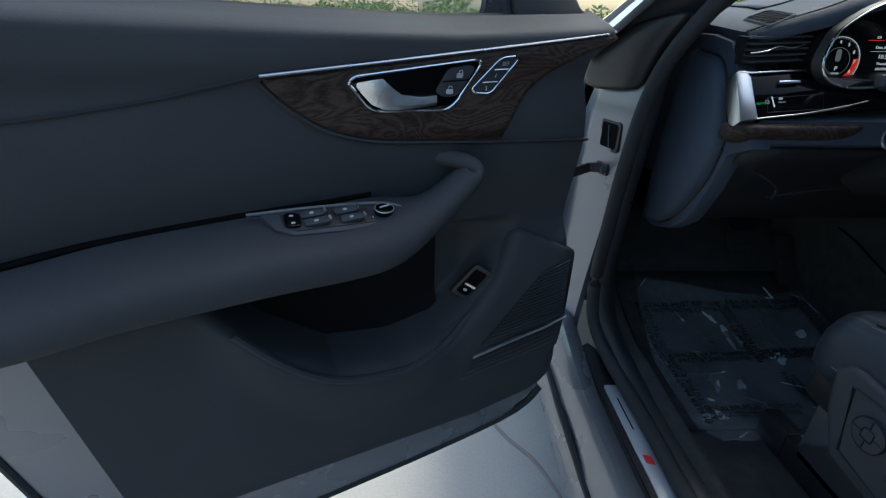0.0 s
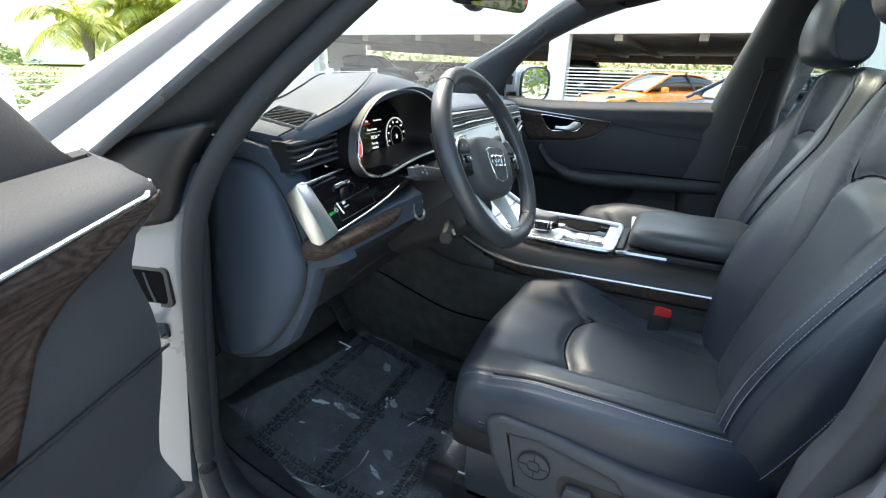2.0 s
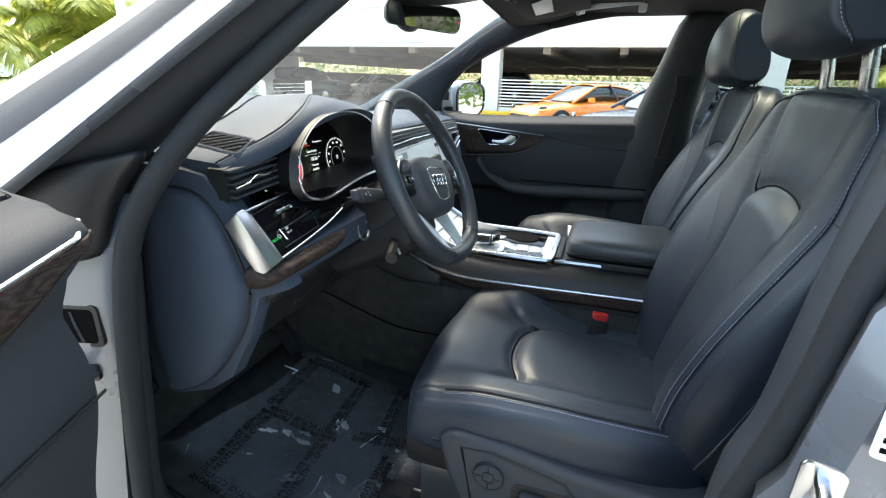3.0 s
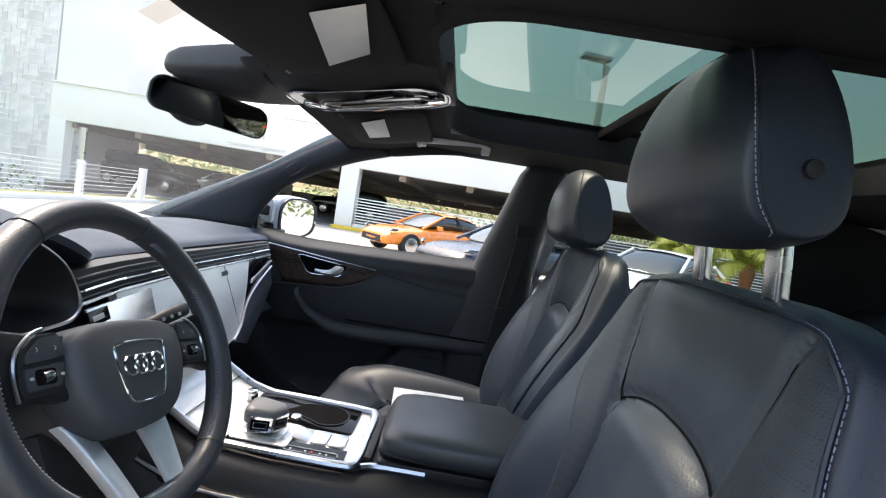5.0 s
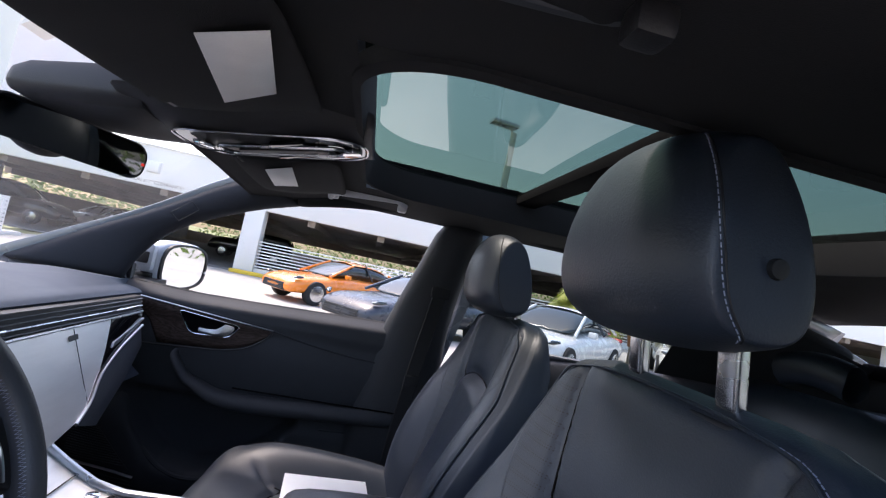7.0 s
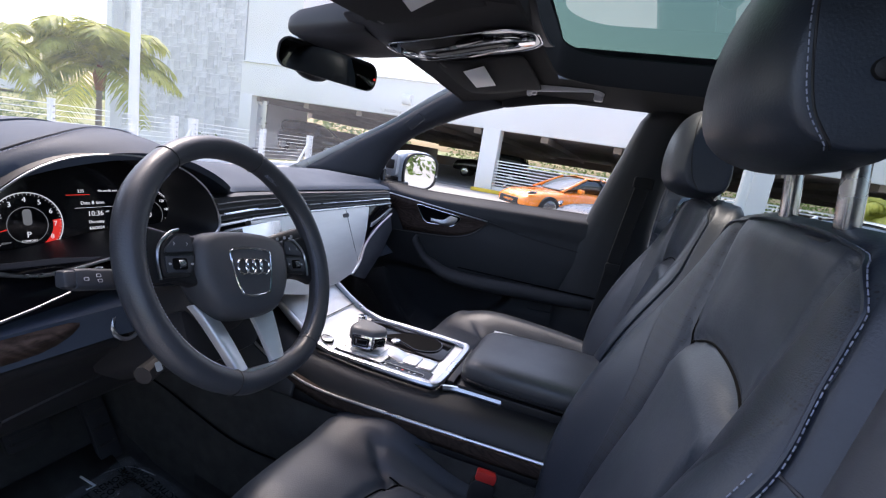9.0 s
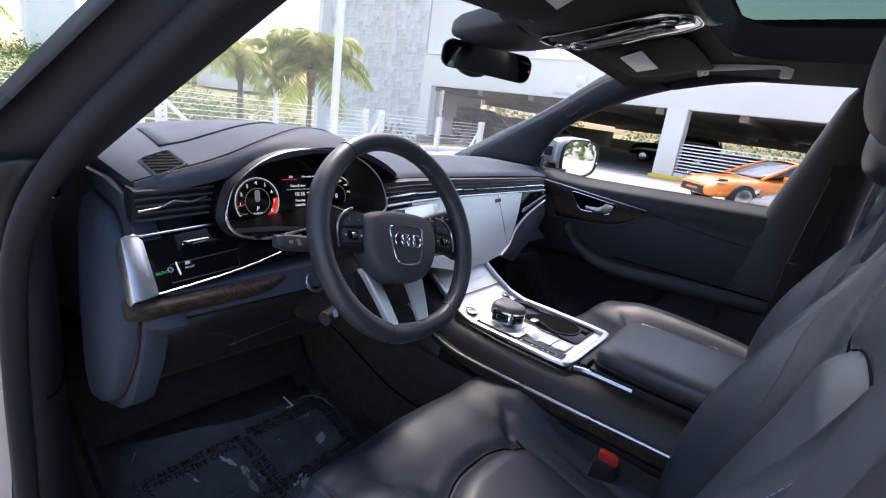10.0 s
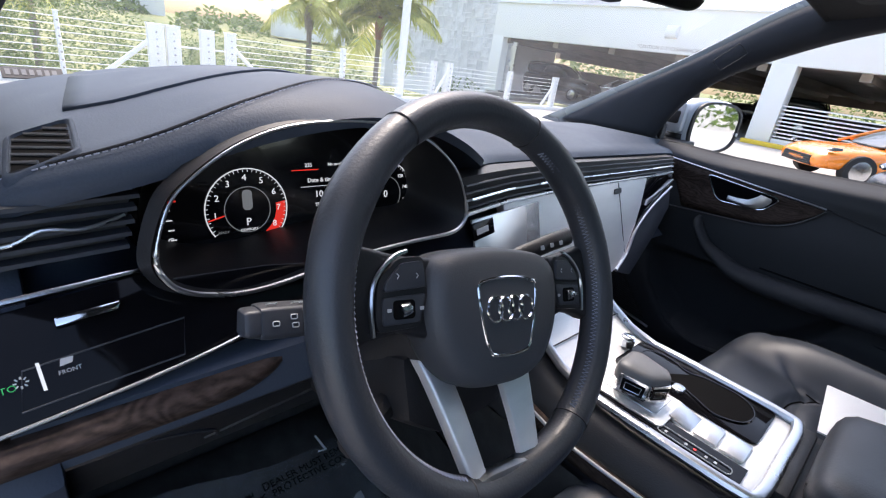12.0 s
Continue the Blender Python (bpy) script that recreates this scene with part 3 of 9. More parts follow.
# outer skin of the rear body and the wheels
SIDE = [(0.79, 1.225), (0.895, 1.12), (0.935, 1.00), (0.950, 0.80), (0.935, 0.55), (0.90, 0.36)]
for sgn in (-1, 1):
    rows = [[(sgn * (x - inset), y, z) for x, z in SIDE] for y, inset in ((-0.82, 0.0), (-1.3, -0.005), (-1.8, -0.008), (-2.3, 0.01), (-2.58, 0.05), (-2.68, 0.12))]
    part("rear_side_panel", loft(rows, False), BODY, shell, "silver-white rear door and quarter panel", solid=0.01)
    rows = [[(sgn * a, y, z), (sgn * 0.5 * (a + b + 0.02), y, 0.5 * (z + w) + 0.01), (sgn * b, y, w)] for y, a, z, b, w in ((-1.43, 0.69, 1.585, 0.785, 1.240), (-1.7, 0.655, 1.53, 0.79, 1.232), (-2.03, 0.61, 1.44, 0.785, 1.228), (-2.40, 0.64, 1.32, 0.77, 1.226), (-2.64, 0.66, 1.24, 0.72, 1.220))]
    part("quarter_skin", loft(rows, False), BODY, shell, solid=0.006)
    for y in (1.30, -1.72):
        turn = Matrix.Rotation(radians(90), 4, "Y")
        wheel = part("wheel", cylinder((sgn * 0.81, y, 0.37), 0.255, 0.20, 32, turn), SATIN, shell, "silver alloy wheel", bevel=0.01)
        ring = [[(sgn * 0.81 + dx, y + r * math.sin(k * 0.19635), 0.37 + r * math.cos(k * 0.19635)) for k in range(32)] for dx, r in ((-0.11, 0.262), (-0.12, 0.33), (-0.09, 0.366), (0.09, 0.366), (0.12, 0.33), (0.11, 0.262))]
        part("tyre", loft(ring, True, False), RUBBER, wheel, "black rubber tyre", sharp=60)
rows = [[(x * k, y - 0.06 * (1 - x * x), z) for x in np.linspace(-1, 1, 9)] for y, z, k in ((-2.62, 1.225, 0.70), (-2.68, 1.10, 0.80), (-2.71, 0.90, 0.84), (-2.70, 0.60, 0.84), (-2.62, 0.36, 0.80))]
part("tailgate_skin", loft(rows, False), BODY, shell, "silver-white tailgate", solid=0.01)

# windscreen between the pillars
rows = []
for p in along(WS_EDGE):
    rows.append([(p.x * k, p.y + 0.13 * (1 - k * k), p.z + 0.012 * (1 - k * k)) for k in (-1, -0.75, -0.5, -0.25, 0, 0.25, 0.5, 0.75, 1)])
rows.append([(0.635 * k, roof_front(0.635 * k) - 0.015, headliner_z(0.635 * k, roof_front(0.635 * k)) + 0.075) for k in (-1, -0.75, -0.5, -0.25, 0, 0.25, 0.5, 0.75, 1)])
ws = part("windscreen", loft(rows, False), WINDSCREEN, shell, "clear raked windscreen")
ws.visible_shadow = False
part("header_roll", tube([(x, roof_front(x) + 0.002, headliner_z(x, roof_front(x)) + 0.006) for x in np.linspace(-0.62, 0.62, 24)], 0.009, 8), HEADLINER, shell, "rolled front edge of the roof lining")

# bonnet and wings beyond the windscreen
rows = []
for y, z, w in ((1.02, 1.10, 0.88), (1.25, 1.09, 0.92), (1.6, 1.05, 0.93), (2.0, 0.97, 0.90), (2.35, 0.80, 0.82)):
    rows.append([(k * w, y + 0.12 * (1 - k * k), z + 0.035 * (1 - k * k) - 0.10 * max(0, abs(k) - 0.88) / 0.12) for k in (-1, -0.92, -0.7, -0.35, 0, 0.35, 0.7, 0.92, 1)])
part("bonnet", loft(rows, False), BODY, shell, "silver-white bonnet", solid=0.01)
for sgn in (1, -1):
    rows = [[(sgn * x, y, z) for x, z in ((0.84, zt), (0.93, zt - 0.03), (0.985, 0.95), (0.985, 0.6), (0.95, 0.30))] for y, zt in ((0.47, 1.15), (0.9, 1.13), (1.5, 1.07), (2.0, 0.98))]
    part("wing", loft(rows, False), BODY, shell, "silver-white front wing", solid=0.01)
part("cowl", join(box((0, 0.98, 1.10), (1.6, 0.22, 0.03)), box((0, 0.86, 0.72), (1.66, 0.04, 0.86))), SOFTBLACK, shell, "black cowl and bulkhead", bevel=0.005)

# floor, tunnel and sills
def PILLAR_Y(z):
    """Edge of the painted hinge pillar along its height."""
    return float(np.interp(z, [0.42, 0.48, 0.55, 0.66, 0.85, 1.0, 1.125, 1.2], [0.300, 0.328, 0.345, 0.354, 0.332, 0.310, 0.290, 0.280]))


rows = []
for y, z in ((0.84, 0.80), (0.70, 0.66), (0.58, 0.565), (0.46, 0.495), (0.30, 0.455), (0.0, 0.44), (-0.6, 0.44), (-0.75, 0.47), (-1.6, 0.5), (-2.6, 0.75)):
    rows.append([(x, y, z + (0.05 if abs(x) > 0.76 else 0.0)) for x in (-0.80, -0.77, -0.75, -0.2, 0.2, 0.75, 0.77, 0.80)])
part("floor_carpet", loft(rows, False), CARPET, shell, "black carpet on the footwell floor", solid=0.02)
for sgn in (1, -1):
    prof = [(0.775, 0.44), (0.785, 0.49), (0.815, 0.507), (0.838, 0.500), (0.842, 0.474), (0.90, 0.470), (0.93, 0.44)]
    rows = [[(sgn * x, y, z + max(0, y - 0.08) * k) for x, z in prof] for y, k in ((-2.0, 0), (-0.4, 0), (0.05, 0), (0.16, 0.15), (0.24, 0.5), (0.31, 0.9))]
    if sgn > 0:
        part("sill_trim", loft(rows, False), DARKTRIM, shell, "dark plastic sill cover", solid=0.006)
    prof = [(0.905, 0.470), (0.935, 0.468), (0.953, 0.440), (0.957, 0.39), (0.975, 0.36), (0.985, 0.30), (0.96, 0.24)]
    rows = [[(sgn * (x + 0.02 * smoothstep(0.1, 0.5, y)), y, z + 0.10 * smoothstep(0.1, 0.42, y)) for x, z in prof] for y in (-2.0, -1.0, -0.3, 0.05, 0.14, 0.22, 0.3, 0.38, 0.5)]
    part("sill_skin", loft(rows, False), BODY, shell, "silver-white painted sill", solid=0.008)
    part("sill_rubber", tube([(sgn * 0.966, -1.9, 0.372), (sgn * 0.966, 0.0, 0.372), (sgn * 0.972, 0.2, 0.40), (sgn * 0.985, 0.36, 0.46)], 0.010, 8), RUBBER, shell, "black sill rubber")
    if sgn > 0:
        part("kick_panel", loft([[(x, y, z) for x, y in ((0.876, PILLAR_Y(z) - 0.016), (0.842, PILLAR_Y(z) - 0.012), (0.800, 0.42), (0.785, 0.60), (0.78, 0.85))] for z in (0.50, 0.66, 0.95, 1.15)], False), DARKTRIM, shell, "black footwell side trim", solid=0.01)
# one smooth cover runs along the driver's sill and up into the pillar
stations = [[(0.844, y, 0.472), (0.840, y, 0.499), (0.816, y, 0.506), (0.792, y, 0.494), (0.779, y, 0.468), (0.773, y, 0.445), (0.771, y, 0.43)] for y in (-2.0, -0.45, -0.1, 0.06)]
stations += [[(0.850, 0.165, 0.484), (0.845, 0.160, 0.510), (0.822, 0.160, 0.517), (0.797, 0.175, 0.506), (0.783, 0.205, 0.484), (0.776, 0.24, 0.462), (0.773, 0.28, 0.450)],
             [(0.866, 0.272, 0.520), (0.854, 0.264, 0.538), (0.833, 0.262, 0.545), (0.808, 0.285, 0.534), (0.790, 0.335, 0.512), (0.781, 0.42, 0.500), (0.777, 0.52, 0.510)],
             [(0.874, 0.318, 0.580), (0.860, 0.312, 0.588), (0.840, 0.320, 0.592), (0.818, 0.350, 0.590), (0.796, 0.395, 0.585), (0.784, 0.54, 0.580), (0.779, 0.72, 0.66)]]
stations += [[(x, y, z) for x, y in ((0.876, PILLAR_Y(z) - 0.016), (0.862, PILLAR_Y(z) - 0.022), (0.842, PILLAR_Y(z) - 0.012), (0.822, PILLAR_Y(z) + 0.020), (0.800, 0.42), (0.785, 0.60), (0.78, 0.85))] for z in (0.68, 0.80, 0.95, 1.08, 1.15)]
stations.append([(0.848, 0.262, 1.205), (0.838, 0.256, 1.205), (0.822, 0.262, 1.205), (0.808, 0.30, 1.205), (0.790, 0.42, 1.195), (0.775, 0.60, 1.18), (0.77, 0.85, 1.16)])
runs = [curve([(-row[k][0], row[k][1], row[k][2]) for row in stations], 5) for k in range(7)]
part("sill_trim", loft([curve([run[i] for run in runs], 3) for i in range(len(runs[0]))], False), DARKTRIM, shell, "dark plastic cover of the sill and footwell side", sharp=180)
part("trim_joint", tube(curve([(-0.850, 0.302, 0.885), (-0.836, 0.310, 0.885), (-0.818, 0.348, 0.885), (-0.798, 0.42, 0.885)], 4), 0.0016, 5), WELL, shell)
part("sill_step", loft([[(-0.838, y, 0.474), (-0.895, y, 0.471 + d), (-0.93, y, 0.44 + d)] for y, d in ((-2.0, 0), (0.16, 0), (0.22, 0.012), (0.28, 0.05))], False), DARKTRIM, shell, "dark plastic sill step", solid=0.006)
at = plane_at((-0.868, 0.02, 0.4795), (0, 1, 0), (-1, 0, 0))
plate = part("sill_plate", prism(rounded(0.30, 0.034, 0.006, 3, 0, 0.0), lambda a, b, d: at(a * 1.15 - 0.02, b, d), 0.0, 0.003), SILLPLATE, shell, "brushed aluminium sill plate", bevel=0.0006)
part("plate_surround", prism(rounded(0.40, 0.060, 0.018, 4, 0, 0.0), lambda a, b, d: at(a - 0.01, b, d), -0.010, -0.0005), SOFTBLACK, shell)
part("plate_lettering", prism([(-0.010, -0.008), (0.010, -0.008), (0.010, 0.008), (-0.010, 0.008)], lambda a, b, d: at(a - 0.055 + b * 0.3, b, d), 0.003, 0.0036), REDPLASTIC, plate, "small red emblem bar")
part("plate_line", prism([(0.02, -0.0015), (0.11, -0.0015), (0.11, 0.0015), (0.02, 0.0015)], lambda a, b, d: at(a, b, d), 0.003, 0.0035), BLACKPRINT, plate)

# painted hinge pillar at the open door
for sgn in (-1, 1):
    rows = []
    for z, xo in ((0.42, 0.985), (0.48, 0.975), (0.55, 0.965), (0.66, 0.95), (0.82, 0.94), (0.95, 0.935), (1.06, 0.93), (1.125, 0.915), (1.20, 0.885)):
        y0 = PILLAR_Y(z)
        rows.append([(sgn * (xo - 0.075), y0 + 0.03, z), (sgn * (xo - 0.062), y0 + 0.004, z), (sgn * (xo - 0.050), y0, z), (sgn * (xo - 0.035), y0 + 0.025, z), (sgn * (xo - 0.012), y0 + 0.11, z), (sgn * xo, y0 + 0.14, z)])
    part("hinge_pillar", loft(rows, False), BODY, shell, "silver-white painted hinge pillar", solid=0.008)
at = plane_at((-0.902, 0.347, 1.022), (0.26, -0.965, 0), (0, 0, 1))
sock = part("pillar_socket", prism(rounded(0.068, 0.066, 0.009, 3), at, -0.012, 0.003), SOFTBLACK, shell, "black plastic grommet in the hinge pillar", bevel=0.002)
# flat black plate for the shade inside the grommet
part("socket_shade", prism(rounded(0.054, 0.052, 0.006, 3), at, 0.003, 0.0036), WELL, sock)
part("socket_rib", tube([at(-0.004, 0.022, 0.004), at(0.0, 0.0, 0.0045), at(0.006, -0.024, 0.004)], 0.002, 5), PLASTIC, sock)
brk = part("check_bracket", prism(rounded(0.040, 0.026, 0.004, 2, -0.004, -0.074), at, -0.010, 0.006), SOFTBLACK, shell, "black door check bracket", bevel=0.001)
part("bracket_bolt", cylinder(at(0.008, -0.074, 0.008), 0.008, 0.012, 8, Matrix.Rotation(radians(90), 4, "Y")), PLASTIC, brk, bevel=0.001)
part("check_strap", tube([at(-0.010, -0.074, 0.004), at(-0.03, -0.078, 0.02), (-0.985, 0.345, 0.935), (-1.03, 0.335, 0.928)], 0.006, 6, flat=2.0), SOFTBLACK, shell, "black steel door check strap")
part("pillar_cap", loft([[(-0.945, 0.46, 1.100), (-0.915, 0.345, 1.112), (-0.893, 0.305, 1.118), (-0.868, 0.300, 1.120)], [(-0.950, 0.45, 1.165), (-0.912, 0.330, 1.19), (-0.882, 0.285, 1.20), (-0.852, 0.290, 1.20)], [(-0.905, 0.36, 1.235), (-0.880, 0.285, 1.255), (-0.852, 0.235, 1.265), (-0.820, 0.235, 1.265)]], False), SOFTBLACK, shell, "black rubber cap above the hinge pillar", solid=0.012, sub=1)
seal = [(-0.60, -1.2, 1.555), (-0.655, -0.62, 1.585), (-0.660, -0.3, 1.572), (-0.690, -0.10, 1.528), (-0.728, -0.015, 1.468), (-0.775, 0.085, 1.380), (-0.822, 0.180, 1.285), (-0.856, 0.245, 1.190), (-0.872, 0.275, 1.10), (-0.880, 0.296, 0.96),
        (-0.882, 0.318, 0.80), (-0.882, 0.332, 0.66), (-0.874, 0.308, 0.56), (-0.860, 0.215, 0.518), (-0.848, 0.10, 0.506), (-0.845, -0.05, 0.502), (-0.845, -0.36, 0.502), (-0.840, -0.438, 0.55), (-0.815, -0.48, 0.85), (-0.800, -0.53, 1.05), (-0.785, -0.555, 1.19), (-0.755, -0.60, 1.38), (-0.65, -0.63, 1.58)]
part("door_seal", tube(curve(seal, 5), 0.0155, 10), RUBBER, shell, "soft black rubber seal round the door opening")

# side glass and mirror triangle on the passenger side
g = part("passenger_window", ([(0.80, 0.48, 1.19), (0.80, -0.40, 1.225), (0.665, -0.51, 1.585), (0.675, -0.05, 1.545), (0.735, 0.28, 1.425)], [(0, 1, 2, 3, 4)]), GLASS, shell, "clear passenger side window")
g.visible_shadow = False
part("mirror_triangle", prism([(0.40, 1.195), (0.48, 1.185), (0.44, 1.255)], lambda a, b, d: Vector((0.80 - (b - 1.2) * 0.38 + d, a, b)), -0.012, 0.012), SOFTBLACK, shell, "black corner cover by the mirror", bevel=0.004)

# roof things
def visor(sgn):
    v = thing("sun_visor", (sgn * 0.31, -0.06, 1.57), "black cloth sun visor folded against the roof with a white label", "sun visor", "sun visors")
    rows = []
    for k in range(13):
        s = k / 12
        y = -0.215 + 0.215 * s
        th = 0.012 * math.sin(math.pi * min(max(s, 0.03), 0.97)) ** 0.5
        x0, x1 = 0.135 + 0.02 * (1 - s), 0.50 - 0.02 * s
        zl = [headliner_z(x, y) - 0.014 for x in (x0, x0 + 0.02, x1 - 0.02, x1)]
        rows.append([(sgn * x0, y, zl[0]), (sgn * (x0 + 0.02), y, zl[1] - th), (sgn * (x1 - 0.02), y, zl[2] - th), (sgn * x1, y, zl[3]), (sgn * (x1 - 0.02), y, zl[2] + th), (sgn * (x0 + 0.02), y, zl[1] + th)])
    part("visor_pad", loft(rows), HEADLINER, v, sub=1)
    spots = ((0.166, -0.120), (0.356, -0.106), (0.360, -0.052), (0.195, -0.063)) if sgn > 0 else ((0.450, -0.204), (0.267, -0.171), (0.228, -0.106), (0.425, -0.141))
    geo = ([(sgn * x, y, headliner_z(x, y) - 0.0285) for x, y in spots], [(0, 1, 2, 3)])
    part("warning_label", geo, WHITECARD, v, "plain white warning label", solid=0.001)
    part("hinge_clip", tube([(sgn * 0.13, -0.015, 1.585), (sgn * 0.155, -0.02, 1.568), (sgn * 0.18, -0.022, 1.566)], 0.008, 8), SOFTBLACK, v)
    return v


visor(1)
visor(-1)


def grab_handle(sgn):
    gh = thing("grab_handle", (sgn * 0.53, -0.27, 1.60), "grey-black folding grab handle below the roof lining", "grab handle")
    pts = curve([(0.532, -0.168, 1.574), (0.520, -0.170, 1.580), (0.502, -0.182, 1.586), (0.496, -0.205, 1.588), (0.490, -0.27, 1.593), (0.486, -0.335, 1.598), (0.490, -0.358, 1.598), (0.506, -0.370, 1.594), (0.518, -0.372, 1.588)], 5)
    out, aft = (0.0, 0.0) if sgn > 0 else (0.060, -0.07)
    # passenger's handle has the window light in its colour, driver's stays dark
    part("handle_bar", tube([(sgn * (p.x + out), p.y + aft, p.z) for p in pts], 0.0095, 10, flat=1.3), LITHANDLE if sgn > 0 else PLASTIC, gh)
    for y in (-0.175, -0.367):
        part("handle_mount", box((sgn * ((0.532 if y > -0.2 else 0.518) + out), y + aft, 1.580 - 0.12 * out), (0.024, 0.026, 0.022)), LITHANDLE if sgn > 0 else SOFTBLACK, gh, bevel=0.006)


grab_handle(1)
grab_handle(-1)

console = thing("overhead_console", (0, -0.12, 1.6), "black overhead console with chrome reading lamp surround", "roof console")
rows = []
for k in range(11):
    s = k / 10
    y = 0.075 - 0.355 * s
    w = 0.165 - 0.035 * abs(s - 0.55)
    rows.append([(x * w, y, headliner_z(x * w, y) + 0.01 - 0.040 * (1 - abs(x) ** 3) * math.sin(math.pi * (0.06 + 0.88 * s)) ** 0.5) for x in (-1, -0.85, -0.6, -0.3, 0, 0.3, 0.6, 0.85, 1)])
part("console_shell", loft(rows, False), SOFTBLACK, console, "black plastic console body", solid=0.004, sub=1)
def console_at(a, b, d):
    x, y = a, -0.115 + b
    s = (0.075 - y) / 0.355
    w = 0.165 - 0.035 * abs(s - 0.55)
    return Vector((x, y, headliner_z(x, y) + 0.008 - 0.040 * (1 - min(1, abs(x / w)) ** 3) * math.sin(math.pi * min(0.94, max(0.06, 0.06 + 0.88 * s))) ** 0.5 - d))
ring = rounded(0.15, 0.30, 0.06, 7, 0.0, -0.005)
part("lamp_surround", outline(ring, console_at, 0.004, 0.0020, 8), GREYMETAL, console, "thin metal ring round the lamp panel")
part("lamp_panel", ([console_at(a * 0.97, b * 0.97, 0.003) for a, b in ring], [tuple(range(len(ring)))]), DIMMIRROR, console, "dark reflecting lamp panel")
ring2 = rounded(0.052, 0.20, 0.022, 6, 0.0, -0.02)
part("switch_ring", outline(ring2, console_at, 0.005, 0.0035, 8), GREYMETAL, console, "chrome rim of the roof switch")
part("slot", prism(rounded(0.018, 0.14, 0.008, 4, 0.0, -0.02), console_at, 0.003, 0.007), SOFTBLACK, console)
for b in (0.105, -0.13):
    part("reading_lamp", prism([(0.022 * math.cos(k * 0.524), b + 0.016 * math.sin(k * 0.524)) for k in range(12)], console_at, 0.002, 0.009), CHROME, console, "small round reading lamp", bevel=0.002)
for a in (-0.045, 0.045):
    part("lamp_button", prism(rounded(0.02, 0.05, 0.008, 3, a, -0.03), console_at, 0.002, 0.007), GLOSSBLACK, console, bevel=0.001)

mirror = thing("rear_view_mirror", (0.03, 0.21, 1.55), "frameless rear view mirror on a black stalk under the windscreen", "mirror")
mat_m = plane_at((0.014, 0.188, 1.508), (0.76, -0.64, -0.07), (0.04, -0.1, 1))
face = rounded(0.226, 0.064, 0.024, 6)
face = [(a, b + 0.004 * (1 - (a / 0.12) ** 2)) for a, b in face]
rows = [[mat_m(a * k, b * k, d) for a, b in face] for k, d in ((0.45, -0.045), (0.8, -0.036), (0.97, -0.022), (1.0, -0.006), (1.0, 0.0))]
part("mirror_housing", loft(rows), SOFTBLACK, mirror, "black rounded mirror housing")
part("mirror_face", ([mat_m(a * 0.965, b * 0.94, 0.0012) for a, b in face], [tuple(range(len(face)))]), DIMMIRROR, mirror, "dark reflecting mirror glass")
part("mirror_stalk", tube(curve([(0.03, 0.225, 1.51), (0.015, 0.25, 1.545), (0.0, 0.235, 1.585)], 4), [0.016] * 4 + [0.022] * 5, 10), SOFTBLACK, mirror)
part("stalk_cover", loft([[(x * w, y, z0 + (z1 - z0) * h) for x, h in ((-1, 0.3), (-0.9, 0.05), (-0.6, 0.0), (0.6, 0.0), (0.9, 0.05), (1, 0.3), (0.96, 1.0), (-0.96, 1.0))] for y, z0, z1, w in ((0.040, 1.556, 1.612, 0.118), (0.12, 1.545, 1.606, 0.108), (0.20, 1.540, 1.592, 0.098), (0.225, 1.546, 1.580, 0.092), (0.235, 1.556, 1.570, 0.080))]), SOFTBLACK, mirror, "black sensor cover on the windscreen", bevel=0.006)
part("housing_back", loft([[(0.03 + 0.075 * k * math.cos(t * 0.5236), y, 1.505 + 0.036 * k * math.sin(t * 0.5236)) for t in range(12)] for y, k in ((0.225, 0.9), (0.245, 0.98), (0.262, 0.8), (0.272, 0.4))]), SOFTBLACK, mirror, sub=1)
part("indicator_lamp", prism(rounded(0.005, 0.005, 0.001, 2, 0.108, 0.0), mat_m, 0.0012, 0.0018), REDGLOW, mirror)

# seat belts hanging from the centre pillars
def seat_belt(sgn):
    x0 = 0.655 if sgn > 0 else 0.66
    y0 = -0.545 if sgn > 0 else -0.70
    b = thing("seat_belt", (sgn * 0.74, y0 + 0.05, 0.5), "black woven seat belt hanging beside the front seat", "seat belt", "seat belts")
    line = curve([(x0, y0, 1.36), (x0 + 0.02, y0 + 0.03, 1.10), (x0 + 0.05, y0 + 0.05, 0.80), (x0 + 0.08, y0 + 0.05, 0.52)], 5)
    rows = [[(sgn * (p.x - dx), p.y + dy, p.z) for dx, dy in ((0.0, -0.022), (0.004, -0.020), (0.004, 0.020), (0.0, 0.022))] for p in line]
    part("webbing", loft(rows), HEADLINER, b, "woven belt webbing")
    part("belt_guide", box((sgn * (x0 - 0.002), y0, 1.365), (0.016, 0.060, 0.035)), HEADLINER, b, bevel=0.006)
    part("latch_tongue", box((sgn * (x0 + 0.008), y0 + 0.033, 1.08), (0.008, 0.045, 0.035)), HEADLINER, b, bevel=0.003)


seat_belt(1)
seat_belt(-1)
# ---------------------------------------------------------------- front seats
def table(xs, ys, x):
    return float(np.interp(x, xs, ys))


